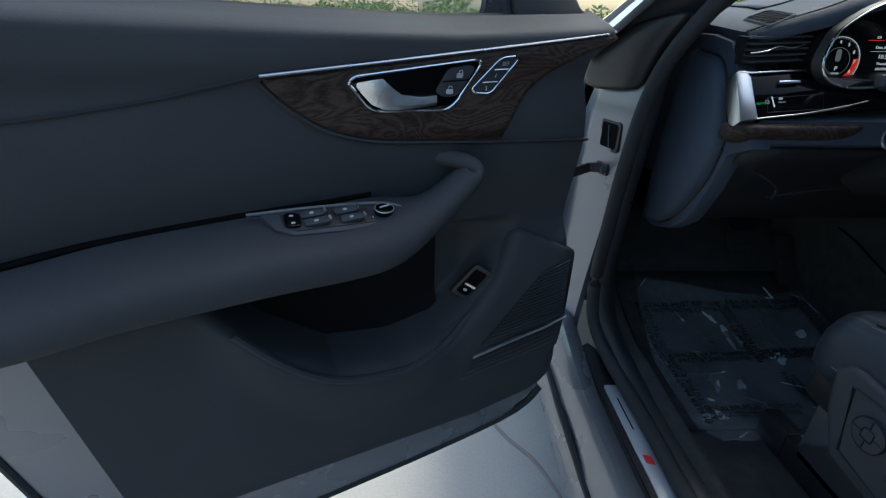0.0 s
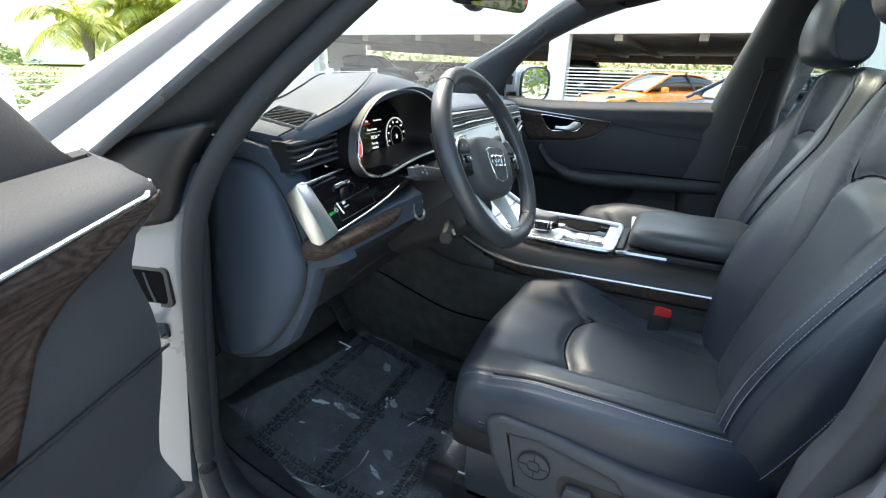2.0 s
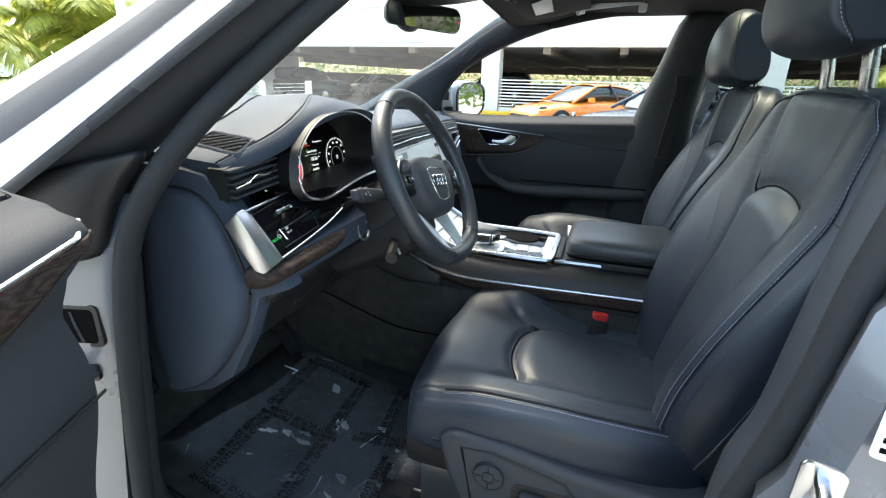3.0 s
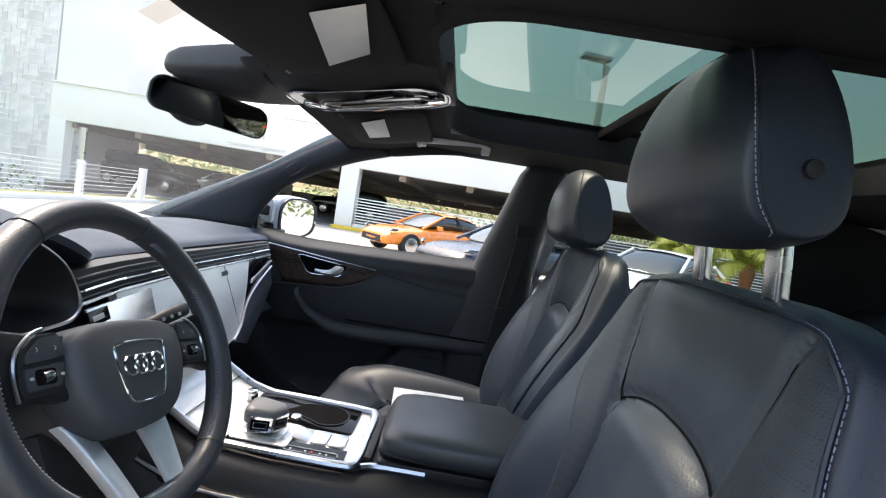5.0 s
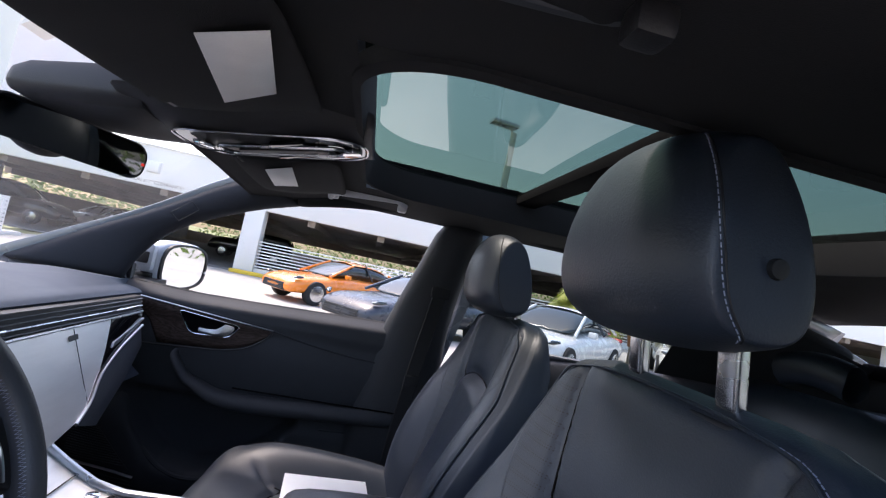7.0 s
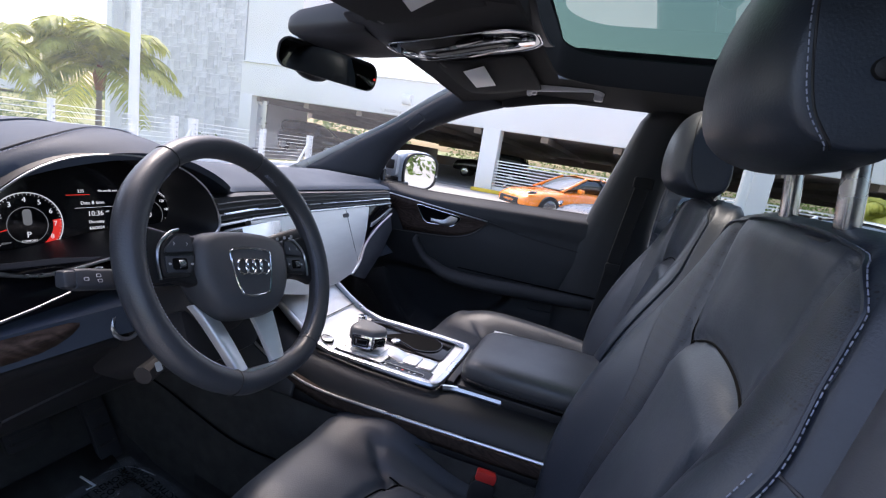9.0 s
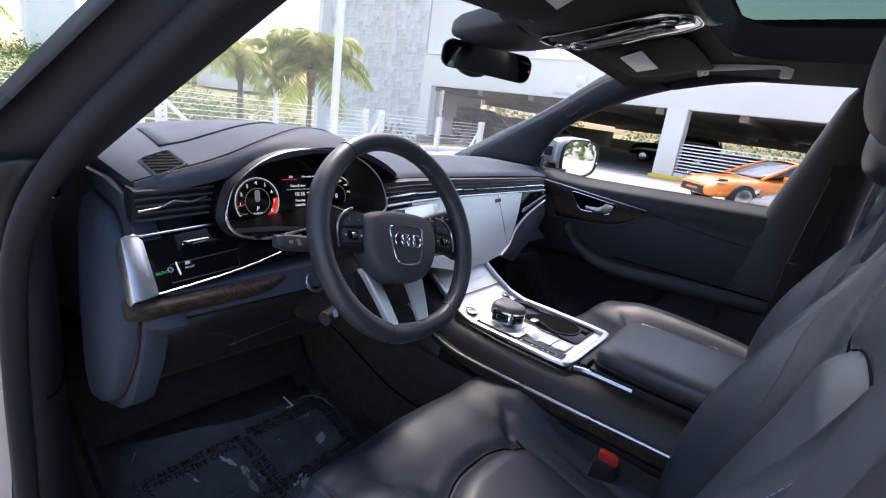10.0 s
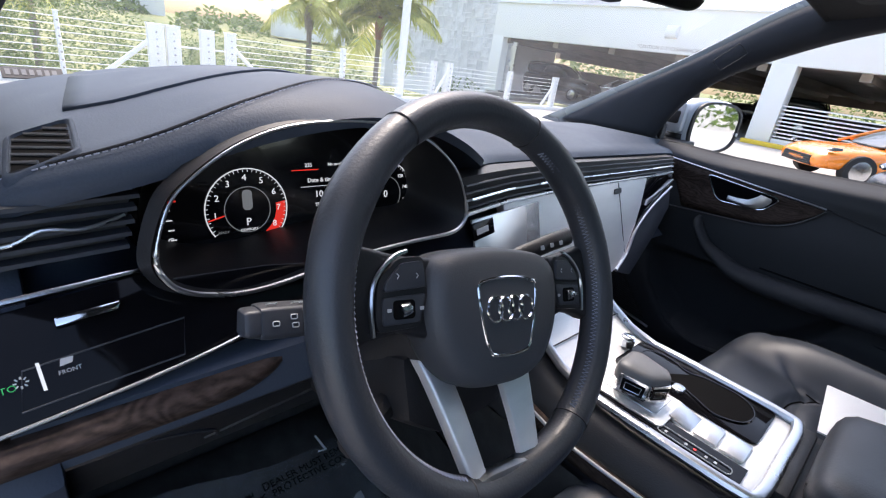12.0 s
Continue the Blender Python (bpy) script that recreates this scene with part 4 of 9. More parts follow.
B_T = [-0.06, 0.0, 0.10, 0.20, 0.30, 0.40, 0.48, 0.525, 0.550, 0.568, 0.580]
B_W = [0.215, 0.240, 0.264, 0.278, 0.280, 0.270, 0.252, 0.236, 0.220, 0.192, 0.140]
B_BOL = [0.03, 0.050, 0.066, 0.062, 0.042, 0.014, 0.000, -0.004, -0.008, -0.014, -0.030]
B_CEN = [0.0, 0.004, 0.004, -0.004, -0.012, -0.015, -0.014, -0.012, -0.010, -0.016, -0.032]
C_F = [-0.03, 0.05, 0.15, 0.25, 0.33, 0.39, 0.438, 0.470, 0.485]
C_W = [0.235, 0.258, 0.268, 0.274, 0.276, 0.272, 0.262, 0.240, 0.215]
C_CEN = [0.762, 0.766, 0.776, 0.790, 0.806, 0.818, 0.822, 0.820, 0.818]
C_BOL = [0.842, 0.850, 0.858, 0.862, 0.860, 0.848, 0.834, 0.824, 0.818]


def finer(xs, *lines):
    """The same tables with smooth steps between their rows."""
    out = [[p.x for p in curve([(a, 0, 0) for a in xs], 6)]]
    return out + [[p.y for p in curve([(a, b, 0) for a, b in zip(xs, ys)], 6)] for ys in lines]


B_T, B_W, B_BOL, B_CEN = finer(B_T, B_W, B_BOL, B_CEN)
C_F, C_W, C_CEN, C_BOL = finer(C_F, C_W, C_CEN, C_BOL)


def bell(d, width):
    """A soft groove or ridge across a line."""
    return math.exp(-(d / width) ** 2)


def seat(cx, outer, label, aft=0.0, drop=0.0):
    s = thing("front_seat", (cx, -0.3, 0.45), label, "car seat", "front seats")
    base, T, N = Vector((cx, -0.492 - aft, 0.795)), Vector((0, -0.225, 0.974)), Vector((0, 0.974, 0.225))

    def back(x, t, n):
        return base + Vector((x, 0, 0)) + T * float(t) + N * float(n)

    def seam_x(t):
        """Half width of the middle panel of the backrest."""
        return table([-0.06, 0.1, 0.26, 0.33, 0.39, 0.45, 0.50, 0.56], [0.104, 0.105, 0.110, 0.117, 0.127, 0.140, 0.149, 0.156], t)

    def arch_t(x):
        return 0.412 - 0.030 * min(1.25, abs(x) / 0.127) ** 2.6

    def piping_x(t):
        return table(B_T, B_W, t) * (0.925 - 0.040 * smoothstep(0.40, 0.50, t))

    def front_n(x, t):
        w, k, sx = table(B_T, B_W, t), abs(x), seam_x(t)
        u = k / w
        cen, bol = table(B_T, B_CEN, t), table(B_T, B_BOL, t)
        n = cen + (bol - cen) * smoothstep(0.36, 0.80, u) - 0.022 * smoothstep(0.86, 1.0, u) ** 2
        inside = smoothstep(sx + 0.004, sx - 0.012, k)
        puff = 0.021 * smoothstep(0.0, 0.040, arch_t(x) - t) * (1 - 0.55 * (k / sx) ** 2)
        puff += 0.007 * smoothstep(0.0, 0.060, t - arch_t(x)) * (1 - 0.5 * (k / sx) ** 2)
        n += inside * puff + 0.005 * smoothstep(sx, sx + 0.022, k) * smoothstep(0.95, 0.80, u)
        n -= 0.0088 * bell(k - sx, 0.0060) * smoothstep(0.565, 0.55, t)
        n -= 0.0085 * bell(t - arch_t(x), 0.0072) * inside
        n -= 0.0050 * bell(t - 0.372 - 0.9 * (k - 0.118), 0.007) * smoothstep(0.080, 0.120, k) * smoothstep(0.150, 0.126, k)
        p = piping_x(t)
        n -= 0.0038 * bell(k - p, 0.0042) * smoothstep(0.56, 0.54, t)
        return n + 0.0011 * noise.noise(Vector((x * 16 + cx, t * 13, 2.0))) * smoothstep(0.98, 0.9, u)

    def outboard_dip(x, f):
        return 0.058 * smoothstep(0.36, 0.16, f) * smoothstep(-0.10, -0.20, x * outer)

    def pad_x(f):
        """Half width of the sunk middle of the cushion."""
        return table([-0.03, 0.15, 0.30, 0.36], [0.098, 0.112, 0.122, 0.126], f)

    def nose_f(x):
        return 0.318 - 0.040 * min(1.3, abs(x) / 0.122) ** 2.4

    def top_z(x, f):
        w, k, sx = table(C_F, C_W, f), abs(x), pad_x(f)
        u = k / w
        cen, bol = table(C_F, C_CEN, f), table(C_F, C_BOL, f)
        z = cen + (bol - cen) * smoothstep(0.40, 0.82, u) - 0.020 * smoothstep(0.88, 1.0, u) ** 2 - outboard_dip(x, f)
        inside = smoothstep(sx + 0.004, sx - 0.014, k)
        z += 0.018 * inside * smoothstep(0.0, 0.045, nose_f(x) - f) * (1 - 0.5 * (k / sx) ** 2)
        z -= 0.0095 * bell(k - sx, 0.0065) * smoothstep(0.345, 0.30, f)
        z -= 0.0120 * bell(f - nose_f(x), 0.0095) * inside
        z -= 0.0090 * bell(f - 0.300 - 1.0 * (k - 0.105), 0.010) * smoothstep(0.075, 0.115, k) * smoothstep(0.185, 0.150, k)
        if -outer * x > 0:
            z -= 0.0050 * bell(k - (sx + 0.052 - 0.02 * smoothstep(0.20, 0.36, f)), 0.0055) * smoothstep(0.40, 0.33, f)
        z -= 0.0040 * bell(k - 0.925 * w, 0.0045)
        return z + 0.0014 * noise.noise(Vector((x * 13 + cx, f * 11, 5.0)))

    US = sorted(set([-1 + 2 * i / 72 for i in range(73)] + [k * q for k in (-1, 1) for q in (0.905, 0.915, 0.925, 0.935, 0.945, 0.985)]))
    rows = []
    for t in list(np.linspace(-0.06, 0.545, 66)) + [0.553, 0.560, 0.566, 0.572, 0.577, 0.581]:
        w = table(B_T, B_W, t)
        thin = 0.11 - 0.05 * smoothstep(0.40, 0.58, t)
        row = [back(u * w, t, front_n(u * w, t)) for u in US]
        for q, n in ((1.010, -0.006), (1.014, -0.030), (1.005, -0.060), (0.97, -0.082), (0.88, -thin), (0.5, -thin - 0.012), (0, -thin - 0.015)):
            n = max(n, -thin)
            row.append(back(q * w, t, min(n, front_n(w, t) - 0.004)))
        for q, n in ((-0.5, -thin - 0.012), (-0.88, -thin), (-0.97, -0.082), (-1.005, -0.060), (-1.014, -0.030), (-1.010, -0.006)):
            n = max(n, -thin)
            row.append(back(q * w, t, min(n, front_n(w, t) - 0.004)))
        rows.append(row)
    part("backrest", loft(rows), LEATHER, s, "black leather backrest with side bolsters and an arched seam", sharp=180)

    # cushion: the top runs forward, rolls over a rounded nose and falls to the frame
    def roll_f(x):
        return 0.405 + 0.035 * (1 - (x / 0.272) ** 2)

    rows = []
    steps = [("top", q) for q in np.linspace(0, 1, 54)] + [("roll", a) for a in np.linspace(8, 96, 12)] + [("down", q) for q in (0.5, 1.0)]
    for kind, q in steps:
        row = []
        for u in US:
            x0 = u * 0.272
            fe = roll_f(x0)
            f = -0.03 + (fe + 0.03) * q if kind == "top" else fe
            w = table(C_F, C_W, f)
            x, z = u * w, top_z(u * w, f)
            if kind != "top":
                a = radians(min(q, 96) if kind == "roll" else 96)
                r, x = 0.062, u * (w - 0.022 * (1 - math.cos(a)))
                f, z = fe + r * math.sin(a), z - r * (1 - math.cos(a))
                if kind == "down":
                    f, z = f - 0.016 * q, z + (0.712 - z) * q
            row.append((cx + x, -0.495 + f, z))
        low = 0.712
        x1, y1 = row[-1][0] - cx, row[-1][1]
        for k in (1, -1):
            side = [(cx + k * abs(x1) * g, y1, low + (row[-1 if k > 0 else 0][2] - low) * h) for g, h in ((1.012, 0.75), (1.016, 0.45), (1.005, 0.15), (0.96, 0.0))]
            row += side if k > 0 else side[::-1]
        rows.append(row)
    part("seat_cushion", loft(rows), LEATHER, s, "black leather seat cushion with a sunk middle panel", sharp=180)

    def on_back(x, t, lift=0.002):
        return back(x, t, front_n(x, t) + lift)

    def on_cushion(x, f, lift=0.002):
        return Vector((cx + x, -0.495 + f, top_z(x, f) + lift))

    for k in (-1, 1):
        # punched leather bands beside the middle panel
        rows = []
        for t in np.linspace(0.10, 0.545, 40):
            x0, x1 = seam_x(t) + 0.006, min(0.90 * table(B_T, B_W, t), seam_x(t) + table([0.10, 0.30, 0.44, 0.545], [0.016, 0.045, 0.095, 0.075], t))
            rows.append([on_back(k * (x0 + (x1 - x0) * q), t, 0.0012 if 0.02 < q < 0.98 else -0.0006) for q in np.linspace(0, 1, 14)])
        part("perforated_band", loft(rows, False), PERFORATED, s, "punched leather band of the bolster", sharp=180)
        part("back_seam", tube([on_back(k * seam_x(t), t, 0.0040) for t in np.linspace(0, 0.530, 60)], 0.0015, 5), WELL, s)
        edge = [on_back(k * piping_x(t), t, 0.003) for t in np.linspace(0.0, 0.525, 30)]
        edge += [on_back(k * x, t, 0.003) for x, t in ((0.196, 0.540), (0.182, 0.551), (0.156, 0.560), (0.120, 0.565), (0.080, 0.568), (0.040, 0.569), (0.0, 0.569))]
        edge = curve(edge, 2)
        part("bolster_piping", tube(edge, 0.0021, 6), LEATHER, s)
        if k == outer:
            stitches([p + Vector((k * 0.0045, 0, 0.001)) for p in edge[:-7]], 0.0062, 0.00055, THREAD, s)
            stitches([on_back(k * (piping_x(t) - 0.006), t, 0.0020) for t in np.linspace(0.0, 0.405, 44)], 0.0062, 0.0005, THREAD, s)
            part("wing_seam", tube([on_back(k * 0.925 * table(B_T, B_W, 0.415), 0.415, 0.001), on_back(k * 0.97 * table(B_T, B_W, 0.415), 0.414, 0.001), back(k * 1.012 * table(B_T, B_W, 0.41), 0.410, -0.012), back(k * 1.016 * table(B_T, B_W, 0.405), 0.405, -0.045)], 0.0016, 5), SOFTBLACK, s)
            side = [back(k * table(B_T, B_W, t) * 1.013, t, -0.02 - 0.03 * t) for t in np.linspace(-0.01, 0.36, 20)]
            part("side_seam", tube(side, 0.0018, 6), SOFTBLACK, s)
            stitches([p + Vector((k * 0.0015, 0, 0)) + N * 0.006 for p in side], 0.0062, 0.0005, THREAD, s)
        seam = [on_cushion(k * 0.925 * table(C_F, C_W, f), f, 0.002) for f in np.linspace(0.0, 0.395, 26)]
        part("cushion_piping", tube(seam, 0.0024, 6), SOFTBLACK, s)
        if k == outer:
            for dx, dz in ((-0.007, 0.0005), (0.008, -0.004)):
                stitches([p + Vector((k * dx, 0, dz)) for p in seam], 0.0062, 0.0005, THREAD, s)
        part("cushion_seam", tube([on_cushion(k * pad_x(f), f, 0.0036) for f in np.linspace(0.0, 0.30, 40)], 0.0016, 5), WELL, s)
        low = [(cx + k * table(C_F, C_W, f) * 1.014, -0.495 + f, 0.5 * (top_z(table(C_F, C_W, f), f) + 0.70) - 0.018) for f in np.linspace(-0.02, 0.41, 20)]
        part("lower_seam", tube(low, 0.0020, 6), SOFTBLACK, s)
        if k == outer:
            stitches([Vector(p) + Vector((k * 0.002, 0, 0.006)) for p in low], 0.0062, 0.0005, THREAD, s)
    part("arch_seam", tube([on_back(x, arch_t(x), 0.0040) for x in np.linspace(-0.124, 0.124, 44)], 0.0016, 5), WELL, s)
    part("nose_seam", tube([on_cushion(x, nose_f(x), 0.0036) for x in np.linspace(-0.118, 0.118, 40)], 0.0016, 5), WELL, s)

    # headrest on two flat steel posts
    hb = Vector((cx, -0.590 - aft, 1.388 - drop))

    def hr(x, n, t):
        return hb + Vector((x, 0, 0)) + Vector((0, 1.0, -0.01)) * float(n) + Vector((0, -0.02, 1.0)) * float(t)

    prof = [(0.060, 0.026), (0.071, 0.075), (0.068, 0.13), (0.054, 0.180), (0.026, 0.208), (-0.002, 0.209), (-0.028, 0.186), (-0.048, 0.135), (-0.064, 0.075), (-0.066, 0.030), (-0.046, 0.006), (0.015, 0.002)]
    rows = []
    for x in (-0.134, -0.130, -0.116, -0.088, -0.045, 0.0, 0.045, 0.088, 0.116, 0.130, 0.134):
        k = abs(x) / 0.134
        q = 1 - 0.34 * k ** 5
        rows.append([hr(x * (1 - 0.16 * smoothstep(0.09, 0.21, t)), n * q - 0.014 * k ** 2, 0.100 + (t - 0.100) * (1 - 0.20 * k ** 3)) for n, t in prof])
    h = part("headrest", loft(rows), LEATHER, s, "black leather headrest", sub=2)
    bpy.context.view_layer.update()
    ev = h.evaluated_get(bpy.context.evaluated_depsgraph_get())
    back_m = ev.matrix_world.inverted()
    for k in (-1, 1):
        seam = []
        for n, t in [(p.x, p.y) for p in curve([(-0.006, 0.022, 0), (0.014, 0.05, 0), (0.025, 0.09, 0), (0.030, 0.13, 0), (0.028, 0.170, 0), (0.022, 0.192, 0)], 6)]:
            hit, spot, nor, _ = ev.ray_cast(back_m @ hr(k * 0.4, n, t), Vector((-k, 0, 0)))
            if hit:
                seam.append(ev.matrix_world @ spot)
        part("headrest_seam", tube(seam, 0.0012, 6), SOFTBLACK, h)
        if k == outer:
            stitches([p + Vector((k * 0.0006, 0.004, 0.0)) for p in seam], 0.0060, 0.00055, THREAD, h)
        part("headrest_post", prism(rounded(0.026, 0.014, 0.004, 3), plane_at(hr(k * 0.072, -0.062, -0.085 + drop), (1, 0, 0), (0, 1, -0.12)), 0.0, 0.14 - drop), GREYMETAL, s, "flat steel headrest post", bevel=0.001)
        bezel = plane_at(hr(k * 0.072, -0.062, -0.044 + drop), (1, 0, 0), (0, 1, -0.10))
        part("post_bezel", prism(rounded(0.086, 0.056, 0.022, 6), bezel, -0.014, 0.0), SOFTBLACK, s, "low plastic collar of the headrest post", bevel=0.004, seg=3)
        part("post_sleeve", prism(rounded(0.038, 0.026, 0.008, 4), bezel, 0.0, 0.004), SOFTBLACK, s, bevel=0.0015)
    hit, spot, nor, _ = ev.ray_cast(back_m @ hr(outer * 0.4, -0.022, 0.082), Vector((-outer, 0, 0)))
    part("headrest_button", cylinder(ev.matrix_world @ spot, 0.0085, 0.010, 14, Matrix.Rotation(radians(90), 4, "Y")), SOFTBLACK, h, bevel=0.003)

    # plastic side cover with seat switches, and the frame below
    for k in (-1, 1):
        at = plane_at((cx + k * 0.272, -0.30, 0.70), (0, 1, 0), (0, 0, 1))
        cover = [(-0.235, 0.060), (-0.20, 0.052), (-0.05, 0.060), (0.08, 0.082), (0.17, 0.088), (0.20, 0.070), (0.185, 0.0), (0.150, -0.070), (0.05, -0.082), (-0.15, -0.085), (-0.235, -0.06)]
        v = part("side_cover", prism(cover, at, -0.055 if k > 0 else -0.020, 0.020 if k > 0 else 0.055), PLASTIC, s, "dark plastic seat side cover", bevel=0.014, seg=3)
        if k == outer:
            face = lambda a, b, d: at(a, b, k * (0.020 + d))
            rim = [(-0.02, 0.040), (0.10, 0.066), (0.155, 0.062), (0.135, -0.045), (0.05, -0.062), (-0.10, -0.062)]
            part("cover_rim", outline(rim, face, 0.0, 0.003), SOFTBLACK, v)
            part("lumbar_switch", prism([(0.105 + 0.027 * math.cos(j * 0.314), 0.018 + 0.027 * math.sin(j * 0.314)) for j in range(20)], face, 0.0, 0.006), PLASTIC, v, bevel=0.002)
            part("lumbar_ring", outline([(0.105 + 0.026 * math.cos(j * 0.314), 0.018 + 0.026 * math.sin(j * 0.314)) for j in range(20)], face, 0.006, 0.0014), SOFTBLACK, v)
            part("lumbar_centre", outline(rounded(0.018, 0.018, 0.003, 2, 0.105, 0.018), face, 0.0065, 0.0013), SOFTBLACK, v)
            for a, b in ((0.014, 0.0), (-0.014, 0.0), (0, 0.014), (0, -0.014)):
                part("lumbar_mark", tube([face(0.105 + a * 0.75, 0.018 + b * 0.75, 0.0065), face(0.105 + a * 1.7, 0.018 + b * 1.7, 0.0065)], 0.0012, 5), SOFTBLACK, v)
            part("switch_recess", prism(rounded(0.15, 0.052, 0.018, 4, -0.01, -0.008), face, -0.001, 0.0008), SOFTBLACK, v)
            part("cushion_switch", prism([(0.055, -0.020), (0.05, 0.004), (0.01, 0.006), (-0.004, -0.020)], face, 0.0, 0.014), PLASTIC, v, bevel=0.004)
            part("backrest_switch", prism([(-0.022, -0.026), (-0.008, -0.024), (-0.034, 0.016), (-0.052, 0.020), (-0.056, 0.008)], face, 0.0, 0.014), PLASTIC, v, bevel=0.004)
        part("seat_rail", box((cx + k * 0.20, -0.24, 0.486), (0.030, 0.56, 0.060)), SOFTBLACK, s, bevel=0.004)
        part("rail_edge", box((cx + k * 0.20 + 0.013, -0.24, 0.517), (0.003, 0.54, 0.004)), SATIN, s, "bright steel edge of the rail")
        part("rail_cover", box((cx + k * 0.20, 0.020, 0.488), (0.036, 0.070, 0.064)), SOFTBLACK, s, bevel=0.004)
        part("seat_leg", box((cx + k * 0.20, -0.25, 0.57), (0.03, 0.42, 0.15)), SATIN, s, "pale steel seat frame side", bevel=0.006)
    part("seat_pan", box((cx, -0.24, 0.665), (0.46, 0.46, 0.07)), SOFTBLACK, s, bevel=0.02)
    return s


seat(-0.372, -1, "black leather driver seat with white stitching beside the open door")
seat(0.352, 1, "black leather passenger seat with papers lying on its cushion", 0.035, 0.045)

# papers on the passenger seat
at = plane_at((0.405, -0.219, 0.864), (-1, -0.08, 0.03), (-0.10, -1, 0.0))
single("paper_sheet", prism([(0.0, 0.0), (0.205, 0.0), (0.205, 0.20), (0.0, 0.20)], at, 0.0, 0.003), PAPER, "folded white papers lying on the passenger seat", "paper")

# seat belt buckles
def buckle(x, y, z, lean):
    b = thing("belt_buckle", (x, y, z - 0.15), "red-topped black seat belt buckle beside the seat", "seat belt", "buckles")
    at = plane_at((x, y, z), (lean, 0.9, 0.1), (0.1, -0.35, 0.93))
    part("buckle_body", prism(rounded(0.044, 0.09, 0.010, 3, 0, -0.05), at, -0.009, 0.009), SOFTBLACK, b, bevel=0.004)
    part("release_button", prism(rounded(0.036, 0.018, 0.005, 3, 0, 0.003), at, -0.007, 0.008), REDPLASTIC, b, "bright red release button", bevel=0.003)
    part("buckle_stalk", tube([at(0, -0.09, 0), at(0, -0.20, 0)], 0.012, 8, flat=0.5), SOFTBLACK, b)


buckle(-0.192, -0.352, 0.816, -0.15)
buckle(0.190, -0.372, 0.815, 0.15)

# rear bench, mostly in the dark
bench = thing("rear_bench", (0, -1.4, 0.45), "black leather rear bench in the dark behind the front seats", "car seat")
rows = [[(x, y, z + 0.02 * math.cos(x * 9)) for x in np.linspace(-0.68, 0.68, 11)] for y, z in ((-1.02, 0.60), (-1.0, 0.78), (-1.06, 0.82), (-1.3, 0.80), (-1.5, 0.79))]
part("bench_cushion", loft(rows, False), LEATHER, bench, sub=1)
rows = [[(x, y, z) for x in np.linspace(-0.66, 0.66, 11)] for y, z in ((-1.45, 0.78), (-1.52, 1.0), (-1.60, 1.25), (-1.66, 1.31), (-1.74, 1.29), (-1.75, 0.8))]
part("bench_back", loft(rows, False), LEATHER, bench, sub=1)
for x in (-0.42, 0.0, 0.42):
    rows = [[(x + w * u, y, z + 0.02 * (1 - u * u)) for u in (-1, -0.9, -0.5, 0, 0.5, 0.9, 1)] for y, z, w in ((-1.64, 1.30, 0.10), (-1.62, 1.36, 0.125), (-1.64, 1.41, 0.115), (-1.70, 1.41, 0.11), (-1.72, 1.35, 0.12), (-1.70, 1.30, 0.10))]
    part("rear_headrest", loft(rows + [rows[0]], False), LEATHER, bench, sub=1)
# ---------------------------------------------------------------- dashboard
dash = thing("dashboard", (0, 0.3, 0.95), "dark blue-black stitched dashboard with silver trim and slim air vents", "dashboard")
LIP = [(-0.745, 0.206, 1.219), (-0.70, 0.186, 1.238), (-0.64, 0.172, 1.255), (-0.56, 0.166, 1.283), (-0.47, 0.162, 1.299), (-0.385, 0.164, 1.294), (-0.32, 0.170, 1.274),
       (-0.27, 0.178, 1.250), (-0.225, 0.215, 1.233), (-0.16, 0.238, 1.228), (0.0, 0.248, 1.225), (0.2, 0.262, 1.220), (0.4, 0.277, 1.214), (0.58, 0.295, 1.207), (0.69, 0.315, 1.198)]
LX, LY, LZ = zip(*[tuple(p) for p in curve(LIP, 8)])
TOPX, TOPZ = (-0.75, -0.65, -0.45, -0.2, 0.1, 0.5, 0.7), (1.245, 1.276, 1.300, 1.262, 1.240, 1.236, 1.22)


def lip(x):
    return table(LX, LY, x), table(LX, LZ, x)


def driver_side(x):
    return 1 - smoothstep(-0.31, -0.20, x)


SEAMX, SEAMY = zip(*[(p.x, p.y) for p in curve([(-0.745, 0.222, 0), (-0.70, 0.203, 0), (-0.655, 0.192, 0), (-0.60, 0.190, 0), (-0.545, 0.203, 0), (-0.48, 0.235, 0), (-0.43, 0.260, 0), (-0.38, 0.288, 0), (-0.33, 0.322, 0), (-0.29, 0.36, 0)], 6)])
HOODX, HOODZ = zip(*[(p.x, p.y) for p in curve([(-0.745, 1.231, 0), (-0.70, 1.250, 0), (-0.64, 1.271, 0), (-0.56, 1.301, 0), (-0.47, 1.318, 0), (-0.385, 1.314, 0), (-0.32, 1.296, 0), (-0.25, 1.262, 0)], 6)])


def seam_y(x):
    """The stitched ridge of the hood, behind its edge."""
    return max(table(SEAMX, SEAMY, x), lip(x)[0] + 0.016)


